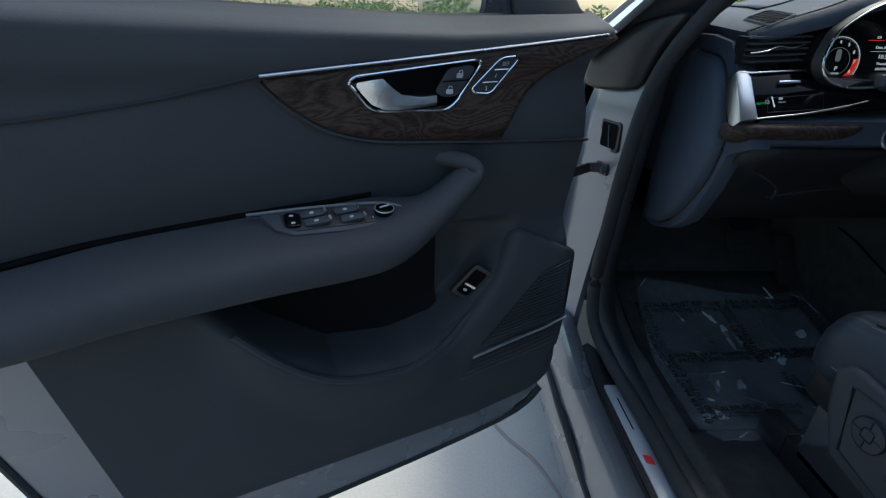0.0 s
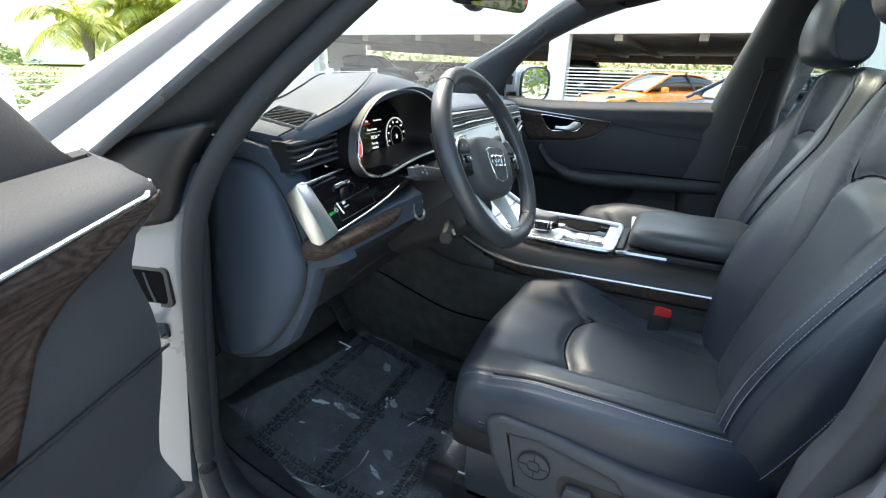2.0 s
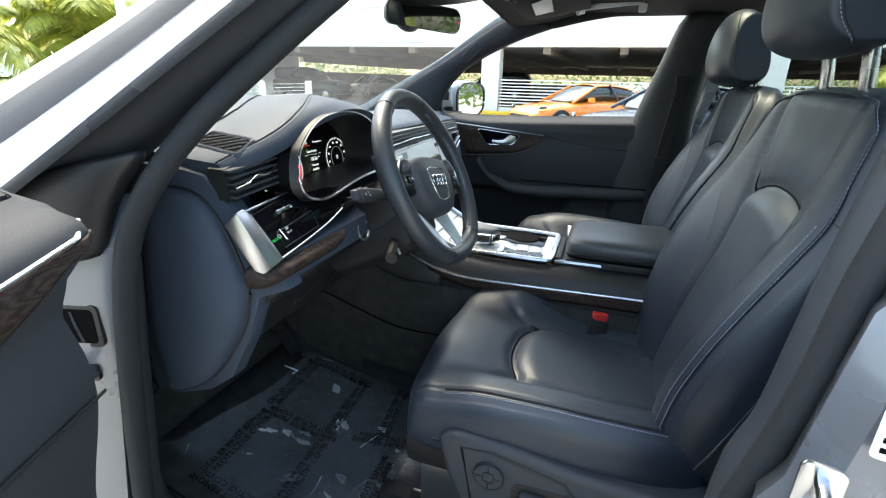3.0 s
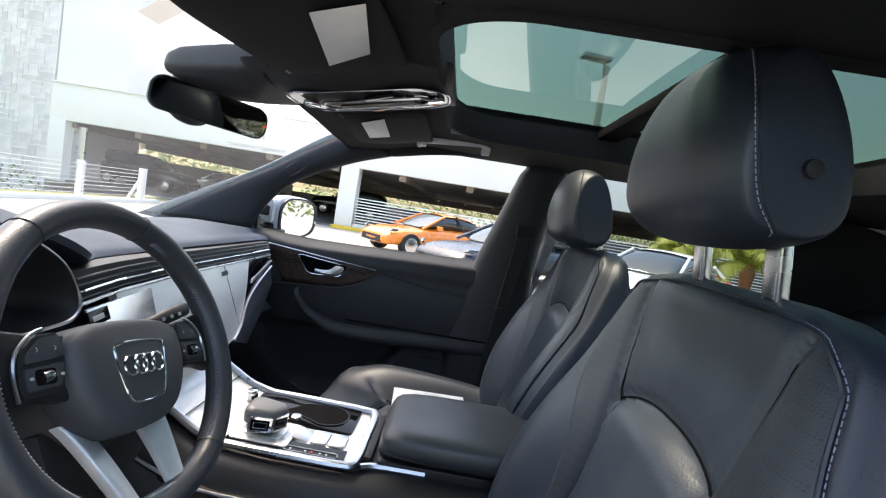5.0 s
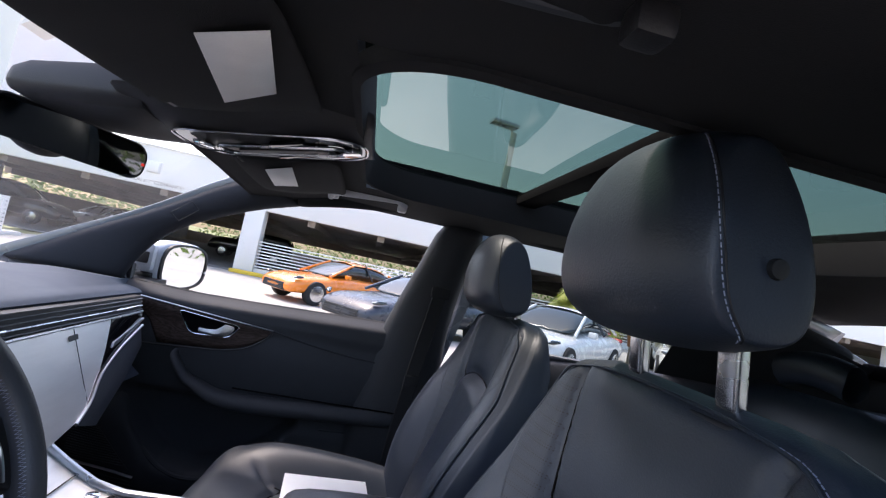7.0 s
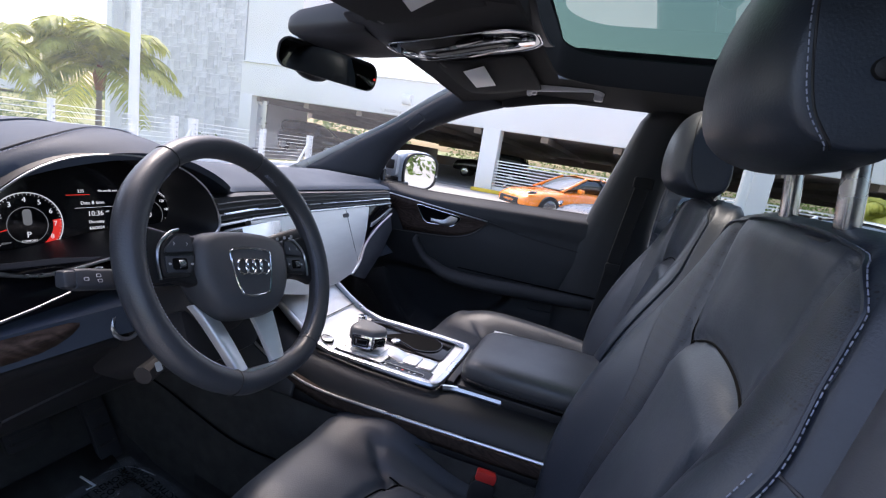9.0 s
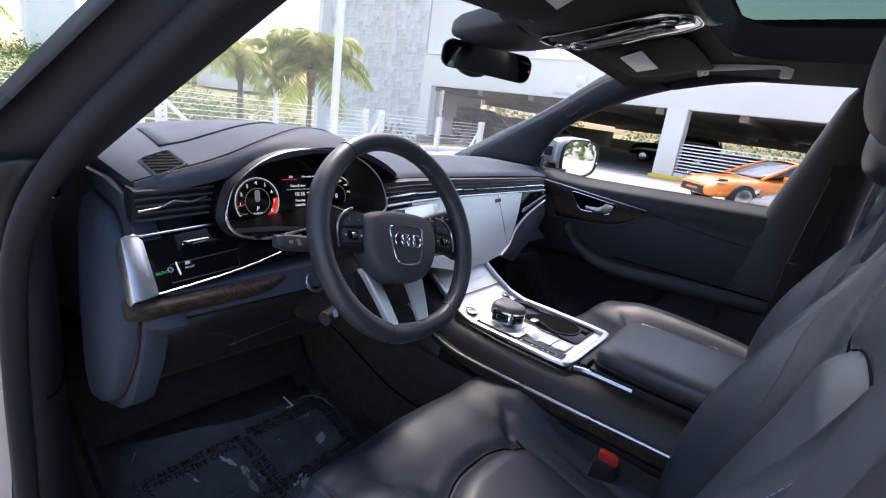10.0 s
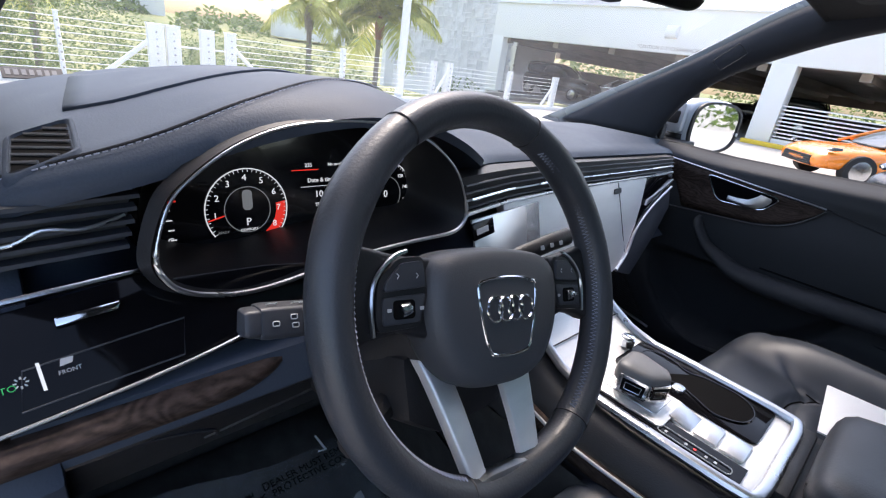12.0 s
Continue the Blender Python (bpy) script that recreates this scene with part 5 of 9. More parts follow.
def pad_line(x):
    """Heights of the soft pad from the edge to the windscreen: a ridge at the seam, falling to the edge."""
    y, z = lip(x)
    d, top, sy, sz = driver_side(x), table(TOPX, TOPZ, x), seam_y(x), table(HOODX, HOODZ, x)
    far = max(0.36, sy + 0.05)
    hood = [(y, z - 0.004), (y + 0.25 * (sy - y), z + 0.40 * (sz - z)), (y + 0.62 * (sy - y), z + 0.80 * (sz - z)), (sy, sz), (sy + 0.02, sz + 0.001), (far, 0.5 * (top + sz) + 0.004)]
    flat = [(y, z - 0.006), (y + 0.006, z), (y + 0.014, z + 0.004), (y + 0.032, z + 0.007), (y + 0.05, z + 0.010), (0.36, 0.5 * (top + z) + 0.012)]
    return [(a * d + e * (1 - d), b * d + f * (1 - d)) for (a, b), (e, f) in zip(hood, flat)] + [(max(0.52, far + 0.05), top), (0.80, top - 0.040)]


DX = [float(x) for x in np.linspace(-0.745, -0.16, 60)] + [-0.08, 0.0, 0.1, 0.2, 0.3, 0.4, 0.5, 0.58, 0.64, 0.69]
TOPX, TOPZ = zip(*[(p.x, p.y) for p in curve([(x, z, 0) for x, z in zip(TOPX, TOPZ)], 8)])
rows = []
for x in DX:
    y, z = lip(x)
    d, top = driver_side(x), table(TOPX, TOPZ, x)
    yi = y + 0.018 + d * (0.285 - y - 0.018) * smoothstep(-0.70, -0.60, x) + d * 0.02 * (1 - smoothstep(-0.70, -0.60, x))
    rows.append([(x, 1.00, 1.165)] + [(x, a, b) for a, b in reversed(pad_line(x))] + [(x, y + 0.004, z - 0.014),
                 (x, yi, z - 0.026), (x, yi + 0.004, 1.180 - 0.055 * d), (x, yi * (1 - d) + d * 0.185, 1.165 - 0.045 * d), (x, (y - 0.004) * (1 - d) + d * 0.118, 1.100), (x, (y - 0.02) * (1 - d) + d * 0.112, 1.062),
                 (x, (y + 0.0) * (1 - d) + d * 0.150, 1.045 - 0.05 * (1 - d)), (x, 0.24 + 0.03 * (1 - d), 0.99 - 0.03 * (1 - d)), (x, 0.34, 0.93), (x, 0.60, 0.90)])
part("dash_pad", loft(rows, False), VINYL, dash, "soft dark vinyl dash pad", sharp=52)
for sgn_x in (-0.745, 0.69):
    i = 0 if sgn_x < 0 else -1
    part("dash_end", (rows[i], [tuple(range(len(rows[i])))]), VINYL, dash)
# stitched seam along the hood edge
def pad_z(x, y):
    """Height of the soft pad."""
    ys, zs = zip(*pad_line(x))
    return table(ys, zs, y)


seam = [(x, seam_y(x), pad_z(x, seam_y(x)) + 0.0006) for x in np.linspace(-0.745, -0.29, 70)]
part("hood_seam", tube(seam, 0.0012, 5), SOFTBLACK, dash)
stitches([Vector(p) + Vector((0.003, -0.005, 0.0006)) for p in seam], 0.0055, 0.0006, THREAD, dash)
# raised instrument hood edge line on the pad
def ridge_y(x):
    return table([-0.672, -0.63, -0.575, -0.494, -0.40, -0.30, -0.2], [0.322, 0.310, 0.314, 0.345, 0.40, 0.48, 0.56], x)


rows = []
for x in np.linspace(-0.672, -0.22, 26):
    y0, up = ridge_y(x), 0.0024 * (1 - smoothstep(-0.45, -0.22, x))
    xs = lambda y: x + 0.16 * (y - y0) * (1 - smoothstep(-0.67, -0.45, x))
    rows.append([(xs(y), y, pad_z(xs(y), y) + h) for y, h in ((y0 - 0.001, -0.003), (y0 + 0.001, up * 0.8), (y0 + 0.007, up), (y0 + 0.03, up), (0.5 * y0 + 0.31, up * 0.8), (0.64, 0.002))])
part("raised_pad", loft(rows, False), VINYL, dash, "raised rear field of the dash pad", solid=0.002)

# small demister vent on the pad near the driver door
def pad_at(a, b, d):
    x, y = -0.696 + a + b * 0.085, 0.246 + b
    return Vector((x, y, pad_z(x, y) + d))
rim = [rounded(0.036 * k, 0.080 + 0.036 * (k - 1), 0.007, 4) for k in (1.0, 1.10, 1.24, 1.34)]
dv = part("demister_vent", loft([[pad_at(a, b, d) for a, b in r] for r, d in zip(rim, (-0.006, 0.0030, 0.0030, -0.001))], True, False), VINYL, dash, "raised rim of the slotted demister vent", sharp=60)
# flat black sheet for the shade down in the vent
part("vent_shade", ([pad_at(a, b, 0.0007) for a, b in rim[0]], [tuple(range(len(rim[0])))]), WELL, dv)
for k in range(6):
    c = -0.040 + 0.016 * k
    ends = [(a, c - a * 1.3) for a in np.linspace(-0.0175, 0.0175, 15) if abs(c - a * 1.3) < 0.039]
    part("slat", tube([pad_at(a, b, 0.0018) for a, b in (ends[0], ends[-1])], 0.0013, 5), GRIPGREY, dv)
vin = part("base_plate", prism([(-0.038, -0.011), (0.038, -0.011), (0.038, 0.011), (-0.038, 0.011)], plane_at((-0.655, 0.80, 1.243), (1, 0.04, 0.02), (0, 0.75, 0.66)), 0.0, 0.002), SOFTBLACK, dash, "black plate at the foot of the windscreen")
for k in range(7):
    part("plate_bar", prism([(-0.033 + 0.0095 * k, -0.005), (-0.027 + 0.0095 * k, -0.005), (-0.027 + 0.0095 * k, 0.006), (-0.033 + 0.0095 * k, 0.006)], plane_at((-0.655, 0.80, 1.243), (1, 0.04, 0.02), (0, 0.75, 0.66)), 0.002, 0.0026), GRIPGREY, vin)

# end cap facing the open door
def cap_at(a, b, d):
    return Vector((-0.758 - d, a, b))
cap = [(0.345, 1.185), (0.300, 1.192), (0.245, 1.182), (0.205, 1.130), (0.178, 1.055), (0.180, 1.02), (0.200, 0.965), (0.255, 0.885), (0.300, 0.845), (0.345, 0.825), (0.372, 0.835), (0.378, 0.95), (0.366, 1.06)]
cp = [(p.x, p.y) for p in curve([(a, b, 0) for a, b in cap], 4, True)]
part("end_base", prism([(0.42, 1.225), (0.300, 1.225), (0.236, 1.215), (0.185, 1.16), (0.10, 1.055), (0.16, 1.03), (0.19, 0.95), (0.235, 0.87), (0.29, 0.83), (0.36, 0.805), (0.42, 0.805)], cap_at, -0.035, 0.0), VINYL, dash, "dark end of the dashboard", bevel=0.006)
rows = [[cap_at(0.28 + (a - 0.28) * k, 1.0 + (b - 1.0) * k, d) for a, b in cp] for k, d in ((1.0, -0.004), (1.0, 0.007), (0.97, 0.016), (0.90, 0.023), (0.70, 0.030), (0.40, 0.034), (0.1, 0.035))]
part("side_cover", loft(rows), VINYL, dash, "rounded vinyl end cover of the dashboard", sharp=60)
part("cover_gap", outline(cp, cap_at, 0.001, 0.0035), SOFTBLACK, dash)

# outer driver vent
def face_at(y0, lean=0.0):
    return lambda a, b, d: Vector((a, y0 - d + (b - 1.2) * lean, b))
va = face_at(0.196, 0.25)
vent = part("side_vent", prism([(-0.758, 1.180), (-0.660, 1.186), (-0.648, 1.236), (-0.70, 1.233), (-0.752, 1.224)], va, -0.03, 0.0), SOFTBLACK, dash, "black slatted air vent with a chrome blade")
for k in range(5):
    z = 1.184 + 0.0092 * k
    part("slat", prism([(-0.754, z), (-0.658 + 0.003 * k, z + 0.005), (-0.658 + 0.003 * k, z + 0.008), (-0.754, z + 0.003)], va, 0.0, 0.012), PLASTIC, vent)
part("vent_blade", tube(curve([va(-0.754, 1.199, 0.016), va(-0.725, 1.203, 0.016), va(-0.708, 1.211, 0.018), va(-0.685, 1.209, 0.018), va(-0.658, 1.215, 0.014)], 4), 0.0015, 8), SATIN, vent, "chrome vent blade")

# lower driver panel: gloss black in a silver frame
lo = plane_at((0, 0.1125, 1.100), (1, 0, 0), (0, 0.052, 0.065))
panel = [(-0.757, 0.003), (-0.68, 0.010), (-0.62, 0.018), (-0.54, 0.026), (-0.50, 0.032), (-0.47, 0.050), (-0.50, 0.072), (-0.56, 0.080), (-0.645, 0.084), (-0.657, 0.091), (-0.757, 0.078)]
gp = part("light_panel", prism(panel, lo, -0.01, 0.003), GLOSSBLACK, dash, "gloss black panel with the light switches", bevel=0.0015)
part("panel_trim", tube(curve([lo(-0.757, 0.002, 0.004), lo(-0.68, 0.010, 0.008), lo(-0.62, 0.019, 0.014), lo(-0.575, 0.029, 0.018)], 4), 0.0015, 8), SATIN, dash, "thin silver line")
part("silver_end", prism([(-0.788, -0.004), (-0.759, 0.000), (-0.757, 0.003), (-0.757, 0.078), (-0.765, 0.090), (-0.782, 0.086)], lo, -0.025, 0.006), SATIN, dash, "satin silver end piece", bevel=0.004)
part("upper_trim", prism([(-0.779, 0.084), (-0.757, 0.083), (-0.655, 0.0915), (-0.655, 0.0950), (-0.757, 0.0870), (-0.777, 0.0885)], lo, -0.004, 0.006), SATIN, dash, "satin silver strip", bevel=0.001)
part("light_button", prism([(-0.712, 0.063), (-0.675, 0.066), (-0.672, 0.073), (-0.712, 0.070)], lo, 0.003, 0.009), CHROME, gp, "chrome roller switch", bevel=0.002)
part("touch_frame", outline([(-0.737, 0.014), (-0.640, 0.022), (-0.634, 0.050), (-0.733, 0.040)], lo, 0.003, 0.0007), PLASTIC, gp)
lettering("AUTO", 0.0062, lo, -0.7455, 0.030, 0.0036, GREENGLOW, gp, spin=0.08)
part("lamp_mark", join(*[tube([lo(-0.7345 + 0.0022 * math.cos(k * 0.785), 0.033 + 0.0022 * math.sin(k * 0.785), 0.0036), lo(-0.7345 + 0.004 * math.cos(k * 0.785), 0.033 + 0.004 * math.sin(k * 0.785), 0.0036)], 0.0006, 4) for k in range(8)]), PRINT, gp)
part("slider_mark", prism([(-0.7245, 0.024), (-0.7225, 0.024), (-0.7240, 0.043), (-0.7260, 0.043)], lo, 0.003, 0.0037), WHITEGLOW, gp)
part("fog_mark", prism([(-0.714, 0.037), (-0.707, 0.038), (-0.706, 0.042), (-0.713, 0.042)], lo, 0.003, 0.0036), PRINT, gp)
lettering("FRONT", 0.0040, lo, -0.709, 0.033, 0.0036, PRINT, gp, spin=0.08)
# veneer ledge and knee panel under it
rows = []
for x in np.linspace(-0.795, -0.50, 9):
    k = smoothstep(-0.60, -0.50, x)
    rows.append([(x, 0.118 + 0.04 * k, 1.098), (x, 0.096 + 0.05 * k, 1.094), (x, 0.098 + 0.06 * k, 1.084), (x, 0.108 + 0.06 * k, 1.070 + 0.01 * k), (x, 0.135 + 0.05 * k, 1.056 + 0.01 * k), (x, 0.17, 1.055), (x, 0.17, 1.095)])
part("veneer_ledge", loft(rows), WOOD, dash, "dark open-pored wood ledge", sub=1)
rows = [[(x, y, z) for x in (-0.74, -0.66, -0.56, -0.45, -0.32, -0.18)] for y, z in ((0.13, 1.050), (0.165, 1.020), (0.20, 0.985), (0.255, 0.90), (0.33, 0.845), (0.45, 0.835))]
part("knee_panel", loft(rows, False), SOFTBLACK, dash, "dark knee panel", solid=0.01)
part("knee_slot", tube(curve([(-0.60, 0.233, 0.925), (-0.50, 0.220, 0.945), (-0.40, 0.215, 0.955)], 5), 0.003, 6), SOFTBLACK, dash)
part("fuse_cover", tube(curve([(-0.70, 0.180, 1.0), (-0.66, 0.195, 0.985), (-0.60, 0.215, 0.95), (-0.585, 0.235, 0.92)], 5), 0.0025, 6), PLASTIC, dash)

# instrument cluster
ca = face_at(0.150, 0.16)
bez = [(-0.648, 1.194), (-0.636, 1.229), (-0.620, 1.247), (-0.586, 1.270), (-0.546, 1.285), (-0.50, 1.291), (-0.455, 1.291), (-0.412, 1.284), (-0.374, 1.269), (-0.340, 1.242), (-0.324, 1.212), (-0.319, 1.188), (-0.328, 1.174), (-0.348, 1.168),
       (-0.40, 1.167), (-0.46, 1.164), (-0.52, 1.157), (-0.56, 1.152), (-0.595, 1.152), (-0.629, 1.161), (-0.644, 1.175)]
bz = [(p.x, p.y) for p in curve([(a, b, 0) for a, b in bez], 4, True)]
cl = thing("instrument_cluster", (-0.48, 0.18, 1.15), "digital instrument cluster with lit dials behind the steering wheel", "display")
rows = [[ca(-0.482 + (a + 0.482) * k, 1.215 + (b - 1.215) * k, d) for a, b in bz] for k, d in ((1.06, -0.012), (1.02, 0.000), (1.0, -0.004), (0.97, -0.06), (0.93, -0.105))]
part("cluster_shroud", loft(rows, True, False), SOFTBLACK, cl, "black instrument shroud", sharp=50)
part("cluster_rim", tube([ca(a, b, 0.001) for a, b in bz], [0.0013 + 0.0010 * (1 if b < 1.2 else 0) for a, b in bz], 8, closed=True), SATIN, cl, "silver rim of the instrument cluster")
sa = plane_at((-0.485, 0.250, 1.190), (1, 0, 0), (0, 0.16, 1))
part("cluster_glass", prism([(p + 0.485, q - 1.200) for p, q in bz], sa, -0.004, 0.0), SCREEN, cl, "dark display glass")


def dial(cx, cy, r, numbers, a0, a1, red_from, name):
    dl = part(name, join(tube([sa(cx + r * math.cos(radians(t)), cy + r * math.sin(radians(t)), 0.0012) for t in np.linspace(a0, a1, 40)], 0.0006, 5)), WHITEGLOW, cl, "lit dial ring")
    part("dial_face", prism([(cx + r * 0.97 * math.cos(k * 0.2618), cy + r * 0.97 * math.sin(k * 0.2618)) for k in range(24)], sa, 0.0, 0.0004), SCREEN, dl)
    part("inner_ring", tube([sa(cx + r * 0.56 * math.cos(k * 0.196), cy + r * 0.56 * math.sin(k * 0.196), 0.0010) for k in range(32)], 0.0005, 4, closed=True), GREYGLOW, dl)
    for i, num in enumerate(numbers):
        t = radians(a0 + (a1 - a0) * (i + 0.9) / (len(numbers) + 0.6))
        lettering(num, 0.0092 if len(num) < 2 else 0.006, sa, cx + r * 0.78 * math.cos(t), cy + r * 0.78 * math.sin(t), 0.0008, WHITEGLOW, dl)
    ticks = [tube([sa(cx + r * 0.92 * math.cos(t), cy + r * 0.92 * math.sin(t), 0.001), sa(cx + r * 0.98 * math.cos(t), cy + r * 0.98 * math.sin(t), 0.001)], 0.0003, 4) for t in np.radians(np.linspace(a0, a1, 41))]
    part("tick_marks", join(*ticks), WHITEGLOW, dl)
    if red_from is not None:
        arc = np.radians(np.linspace(red_from, a1, 14))
        vs = [sa(cx + q * r * math.cos(t), cy + q * r * math.sin(t), 0.0006) for t in arc for q in (0.72, 0.97)]
        part("red_zone", (vs, [(2 * i, 2 * i + 1, 2 * i + 3, 2 * i + 2) for i in range(13)]), REDGLOW, dl)
    return dl


rev = dial(-0.055, -0.005, 0.042, list("12345678"), 215, -55, 8, "rev_counter")
part("needle", tube([sa(-0.055 - 0.040, -0.013, 0.0016), sa(-0.055 - 0.024, -0.009, 0.0016)], 0.0007, 5), REDGLOW, rev)
lettering("P", 0.011, sa, -0.055, -0.018, 0.0012, WHITEGLOW, rev)
lettering("COMFORT", 0.0038, sa, -0.055, -0.026, 0.0012, WHITEGLOW, rev)
lettering("READY", 0.0034, sa, -0.081, -0.026, 0.0012, GREYGLOW, rev)
part("car_symbol", prism(rounded(0.010, 0.021, 0.004, 3, -0.055, 0.005), sa, 0.0006, 0.0014), GREYGLOW, rev)
speed = dial(0.120, -0.005, 0.042, ["20", "40", "60", "80", "100", "120", "140", "160"], 215, -35, None, "speedometer")
lettering("0", 0.013, sa, 0.120, -0.004, 0.0012, WHITEGLOW, speed)
for words, size, a, b, m in (("Date & time", 0.0068, -0.003, 0.020, WHITEGLOW), ("10:36", 0.0105, 0.000, 0.004, WHITEGLOW), ("AM", 0.0036, 0.0175, 0.006, WHITEGLOW), ("Thursday", 0.0062, 0.0, -0.008, WHITEGLOW),
                             ("6/6/2024", 0.0062, 0.0, -0.017, WHITEGLOW), ("235", 0.006, -0.018, 0.037, WHITEGLOW), ("No media sou...", 0.005, 0.022, 0.037, WHITEGLOW), ("25036", 0.0066, -0.020, -0.036, WHITEGLOW),
                             ("10:36", 0.0066, -0.020, -0.045, WHITEGLOW), ("118.2", 0.0055, 0.022, -0.036, WHITEGLOW), ("C", 0.0085, -0.147, -0.028, WHITEGLOW), ("AUTO", 0.003, -0.054, -0.044, WHITEGLOW)):
    lettering(words, size, sa, a + (0.033 if a > -0.1 else 0.018), b, 0.0008, m, cl, name="display_text")
part("red_line", prism([(-0.005, 0.0315), (0.027, 0.0315), (0.027, 0.0325), (-0.005, 0.0325)], sa, 0.0, 0.0008), REDGLOW, cl)
part("grey_line", join(*[prism([(a, b), (a + w, b), (a + w, b + 0.0005), (a, b + 0.0005)], sa, 0.0, 0.0008) for a, b, w in ((0.005, 0.013, 0.056), (-0.003, -0.029, 0.07))]), WHITEGLOW, cl)
part("warning_triangle", prism([(-0.004, 0.058), (0.004, 0.058), (0.0, 0.065)], sa, 0.0, 0.0008), REDGLOW, cl)
part("belt_symbol", prism(rounded(0.004, 0.009, 0.0015, 2, -0.004, -0.043), sa, 0.0, 0.0008), REDGLOW, cl)
part("lamp_symbol", prism(rounded(0.008, 0.005, 0.002, 2, -0.021, -0.039), sa, 0.0, 0.0008), WHITEGLOW, cl)
part("red_mark", prism([(-0.130, 0.009), (-0.121, 0.009), (-0.121, 0.0105), (-0.130, 0.0105)], sa, 0.0, 0.0008), REDGLOW, cl)
part("red_gauge", prism([(0.178, -0.012), (0.185, -0.012), (0.185, -0.002), (0.178, -0.004)], sa, 0.0, 0.0008), REDGLOW, cl)
part("small_marks", join(*[prism([(-0.132 + 0.001 * k, 0.001 - 0.0095 * k), (-0.127 + 0.001 * k, 0.001 - 0.0095 * k), (-0.127 + 0.001 * k, 0.002 - 0.0095 * k), (-0.132 + 0.001 * k, 0.002 - 0.0095 * k)], sa, 0.0, 0.0008) for k in range(4)],
     *[prism([(0.174, 0.022 - 0.009 * k), (0.180, 0.022 - 0.009 * k), (0.180, 0.0235 - 0.009 * k), (0.174, 0.0235 - 0.009 * k)], sa, 0.0, 0.0008) for k in range(3)]), WHITEGLOW, cl)
part("hood_lamp_strip", prism(rounded(0.085, 0.014, 0.007, 4, 0.0, 0.0615), sa, 0.001, 0.002), SCREEN, cl)

# centre and passenger side: slim vents over a silver panel
def px(a, b, d):
    return Vector((a, table([-0.32, -0.2, 0.0, 0.2, 0.4, 0.6, 0.7], [0.160, 0.192, 0.222, 0.240, 0.256, 0.274, 0.285], a) - d + (1.18 - b) * -0.14, b))


band = [(-0.315, 1.184), (0.60, 1.158), (0.60, 1.196), (-0.315, 1.226)]
cv = part("vent_band", prism([(-0.315 + 0.915 * k / 14, 1.184 - 0.026 * k / 14) for k in range(15)] + [(0.60 - 0.915 * k / 14, 1.196 + 0.030 * k / 14) for k in range(15)], px, -0.03, 0.0), SOFTBLACK, dash, "full width slatted air vent")
for j in range(4):
    zs = 0.004 + 0.0095 * j
    line = [px(-0.310 + 0.905 * k / 14, 1.184 - 0.026 * k / 14 + zs, 0.004) for k in range(15)]
    part("slat", tube(line, 0.0022, 6, flat=0.6), PLASTIC if j != 1 else SATIN, cv, "slim silver slat" if j == 1 else "")
for x0, x1 in ((-0.30, -0.18), (-0.10, 0.02), (0.42, 0.56)):
    part("vent_blade", tube([px(x0 + (x1 - x0) * k / 6, 1.200 - 0.0285 * (x0 + (x1 - x0) * k / 6 + 0.31), 0.009) for k in range(7)], 0.0022, 6), CHROME, cv, "chrome vent blade")
strip = [px(-0.315 + 0.915 * k / 14, 1.181 - 0.026 * k / 14, 0.004) for k in range(15)]
part("silver_strip", tube(strip, 0.0034, 8), SATIN, dash, "satin silver strip under the vents")


def px2(a, b, d):
    """The lower panel leans back towards the windscreen at its top."""
    q = px(a, 1.18, d)
    lean = (1.175 - b) * 0.42
    return Vector((a, q.y - 0.002 - lean * (1 - 0.6 * smoothstep(0.0, 0.6, a)), b))


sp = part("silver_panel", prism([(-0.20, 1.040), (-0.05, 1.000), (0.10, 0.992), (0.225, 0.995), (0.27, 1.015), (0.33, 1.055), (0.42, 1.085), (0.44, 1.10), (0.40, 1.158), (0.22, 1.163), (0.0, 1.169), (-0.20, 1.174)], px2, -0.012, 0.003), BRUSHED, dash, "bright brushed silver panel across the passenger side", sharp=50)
# the screen's glare is in its base colour
part("centre_screen", prism([(-0.295, 1.075), (-0.12, 1.050), (-0.10, 1.166), (-0.295, 1.172)], px2, 0.002, 0.006), GLARESCREEN, dash, "glossy centre touch screen with the reflected light put in its colour", bevel=0.001)
part("black_panel", prism([(0.335, 1.058), (0.42, 1.083), (0.60, 1.125), (0.605, 1.150), (0.405, 1.158), (0.37, 1.10)], px2, -0.010, 0.004), GLOSSBLACK, dash, "gloss black wedge panel", bevel=0.001)
part("glovebox_trim", tube(curve([px2(0.20, 0.992, 0.004), px2(0.275, 1.012, 0.005), px2(0.34, 1.052, 0.006), px2(0.45, 1.085, 0.006), px2(0.60, 1.118, 0.005)], 5), 0.0035, 8), SATIN, dash, "curved silver line")
part("panel_blade", prism([(0.395, 1.096), (0.44, 1.102), (0.60, 1.135), (0.60, 1.139), (0.45, 1.113), (0.405, 1.108)], px2, 0.003, 0.009), SATIN, dash, "silver blade on the black wedge", bevel=0.001)
part("glovebox_lower", prism([(0.21, 0.985), (0.275, 1.005), (0.34, 1.045), (0.45, 1.078), (0.60, 1.110), (0.61, 1.06), (0.50, 1.0), (0.30, 0.955)], px2, -0.012, 0.004), PLASTIC, dash, "grey lower glovebox lid", bevel=0.004)
part("panel_gap", tube([px2(0.235, 1.162, 0.0035), px2(0.245, 1.10, 0.0035), px2(0.262, 1.015, 0.0035)], 0.0008, 5), SOFTBLACK, sp)
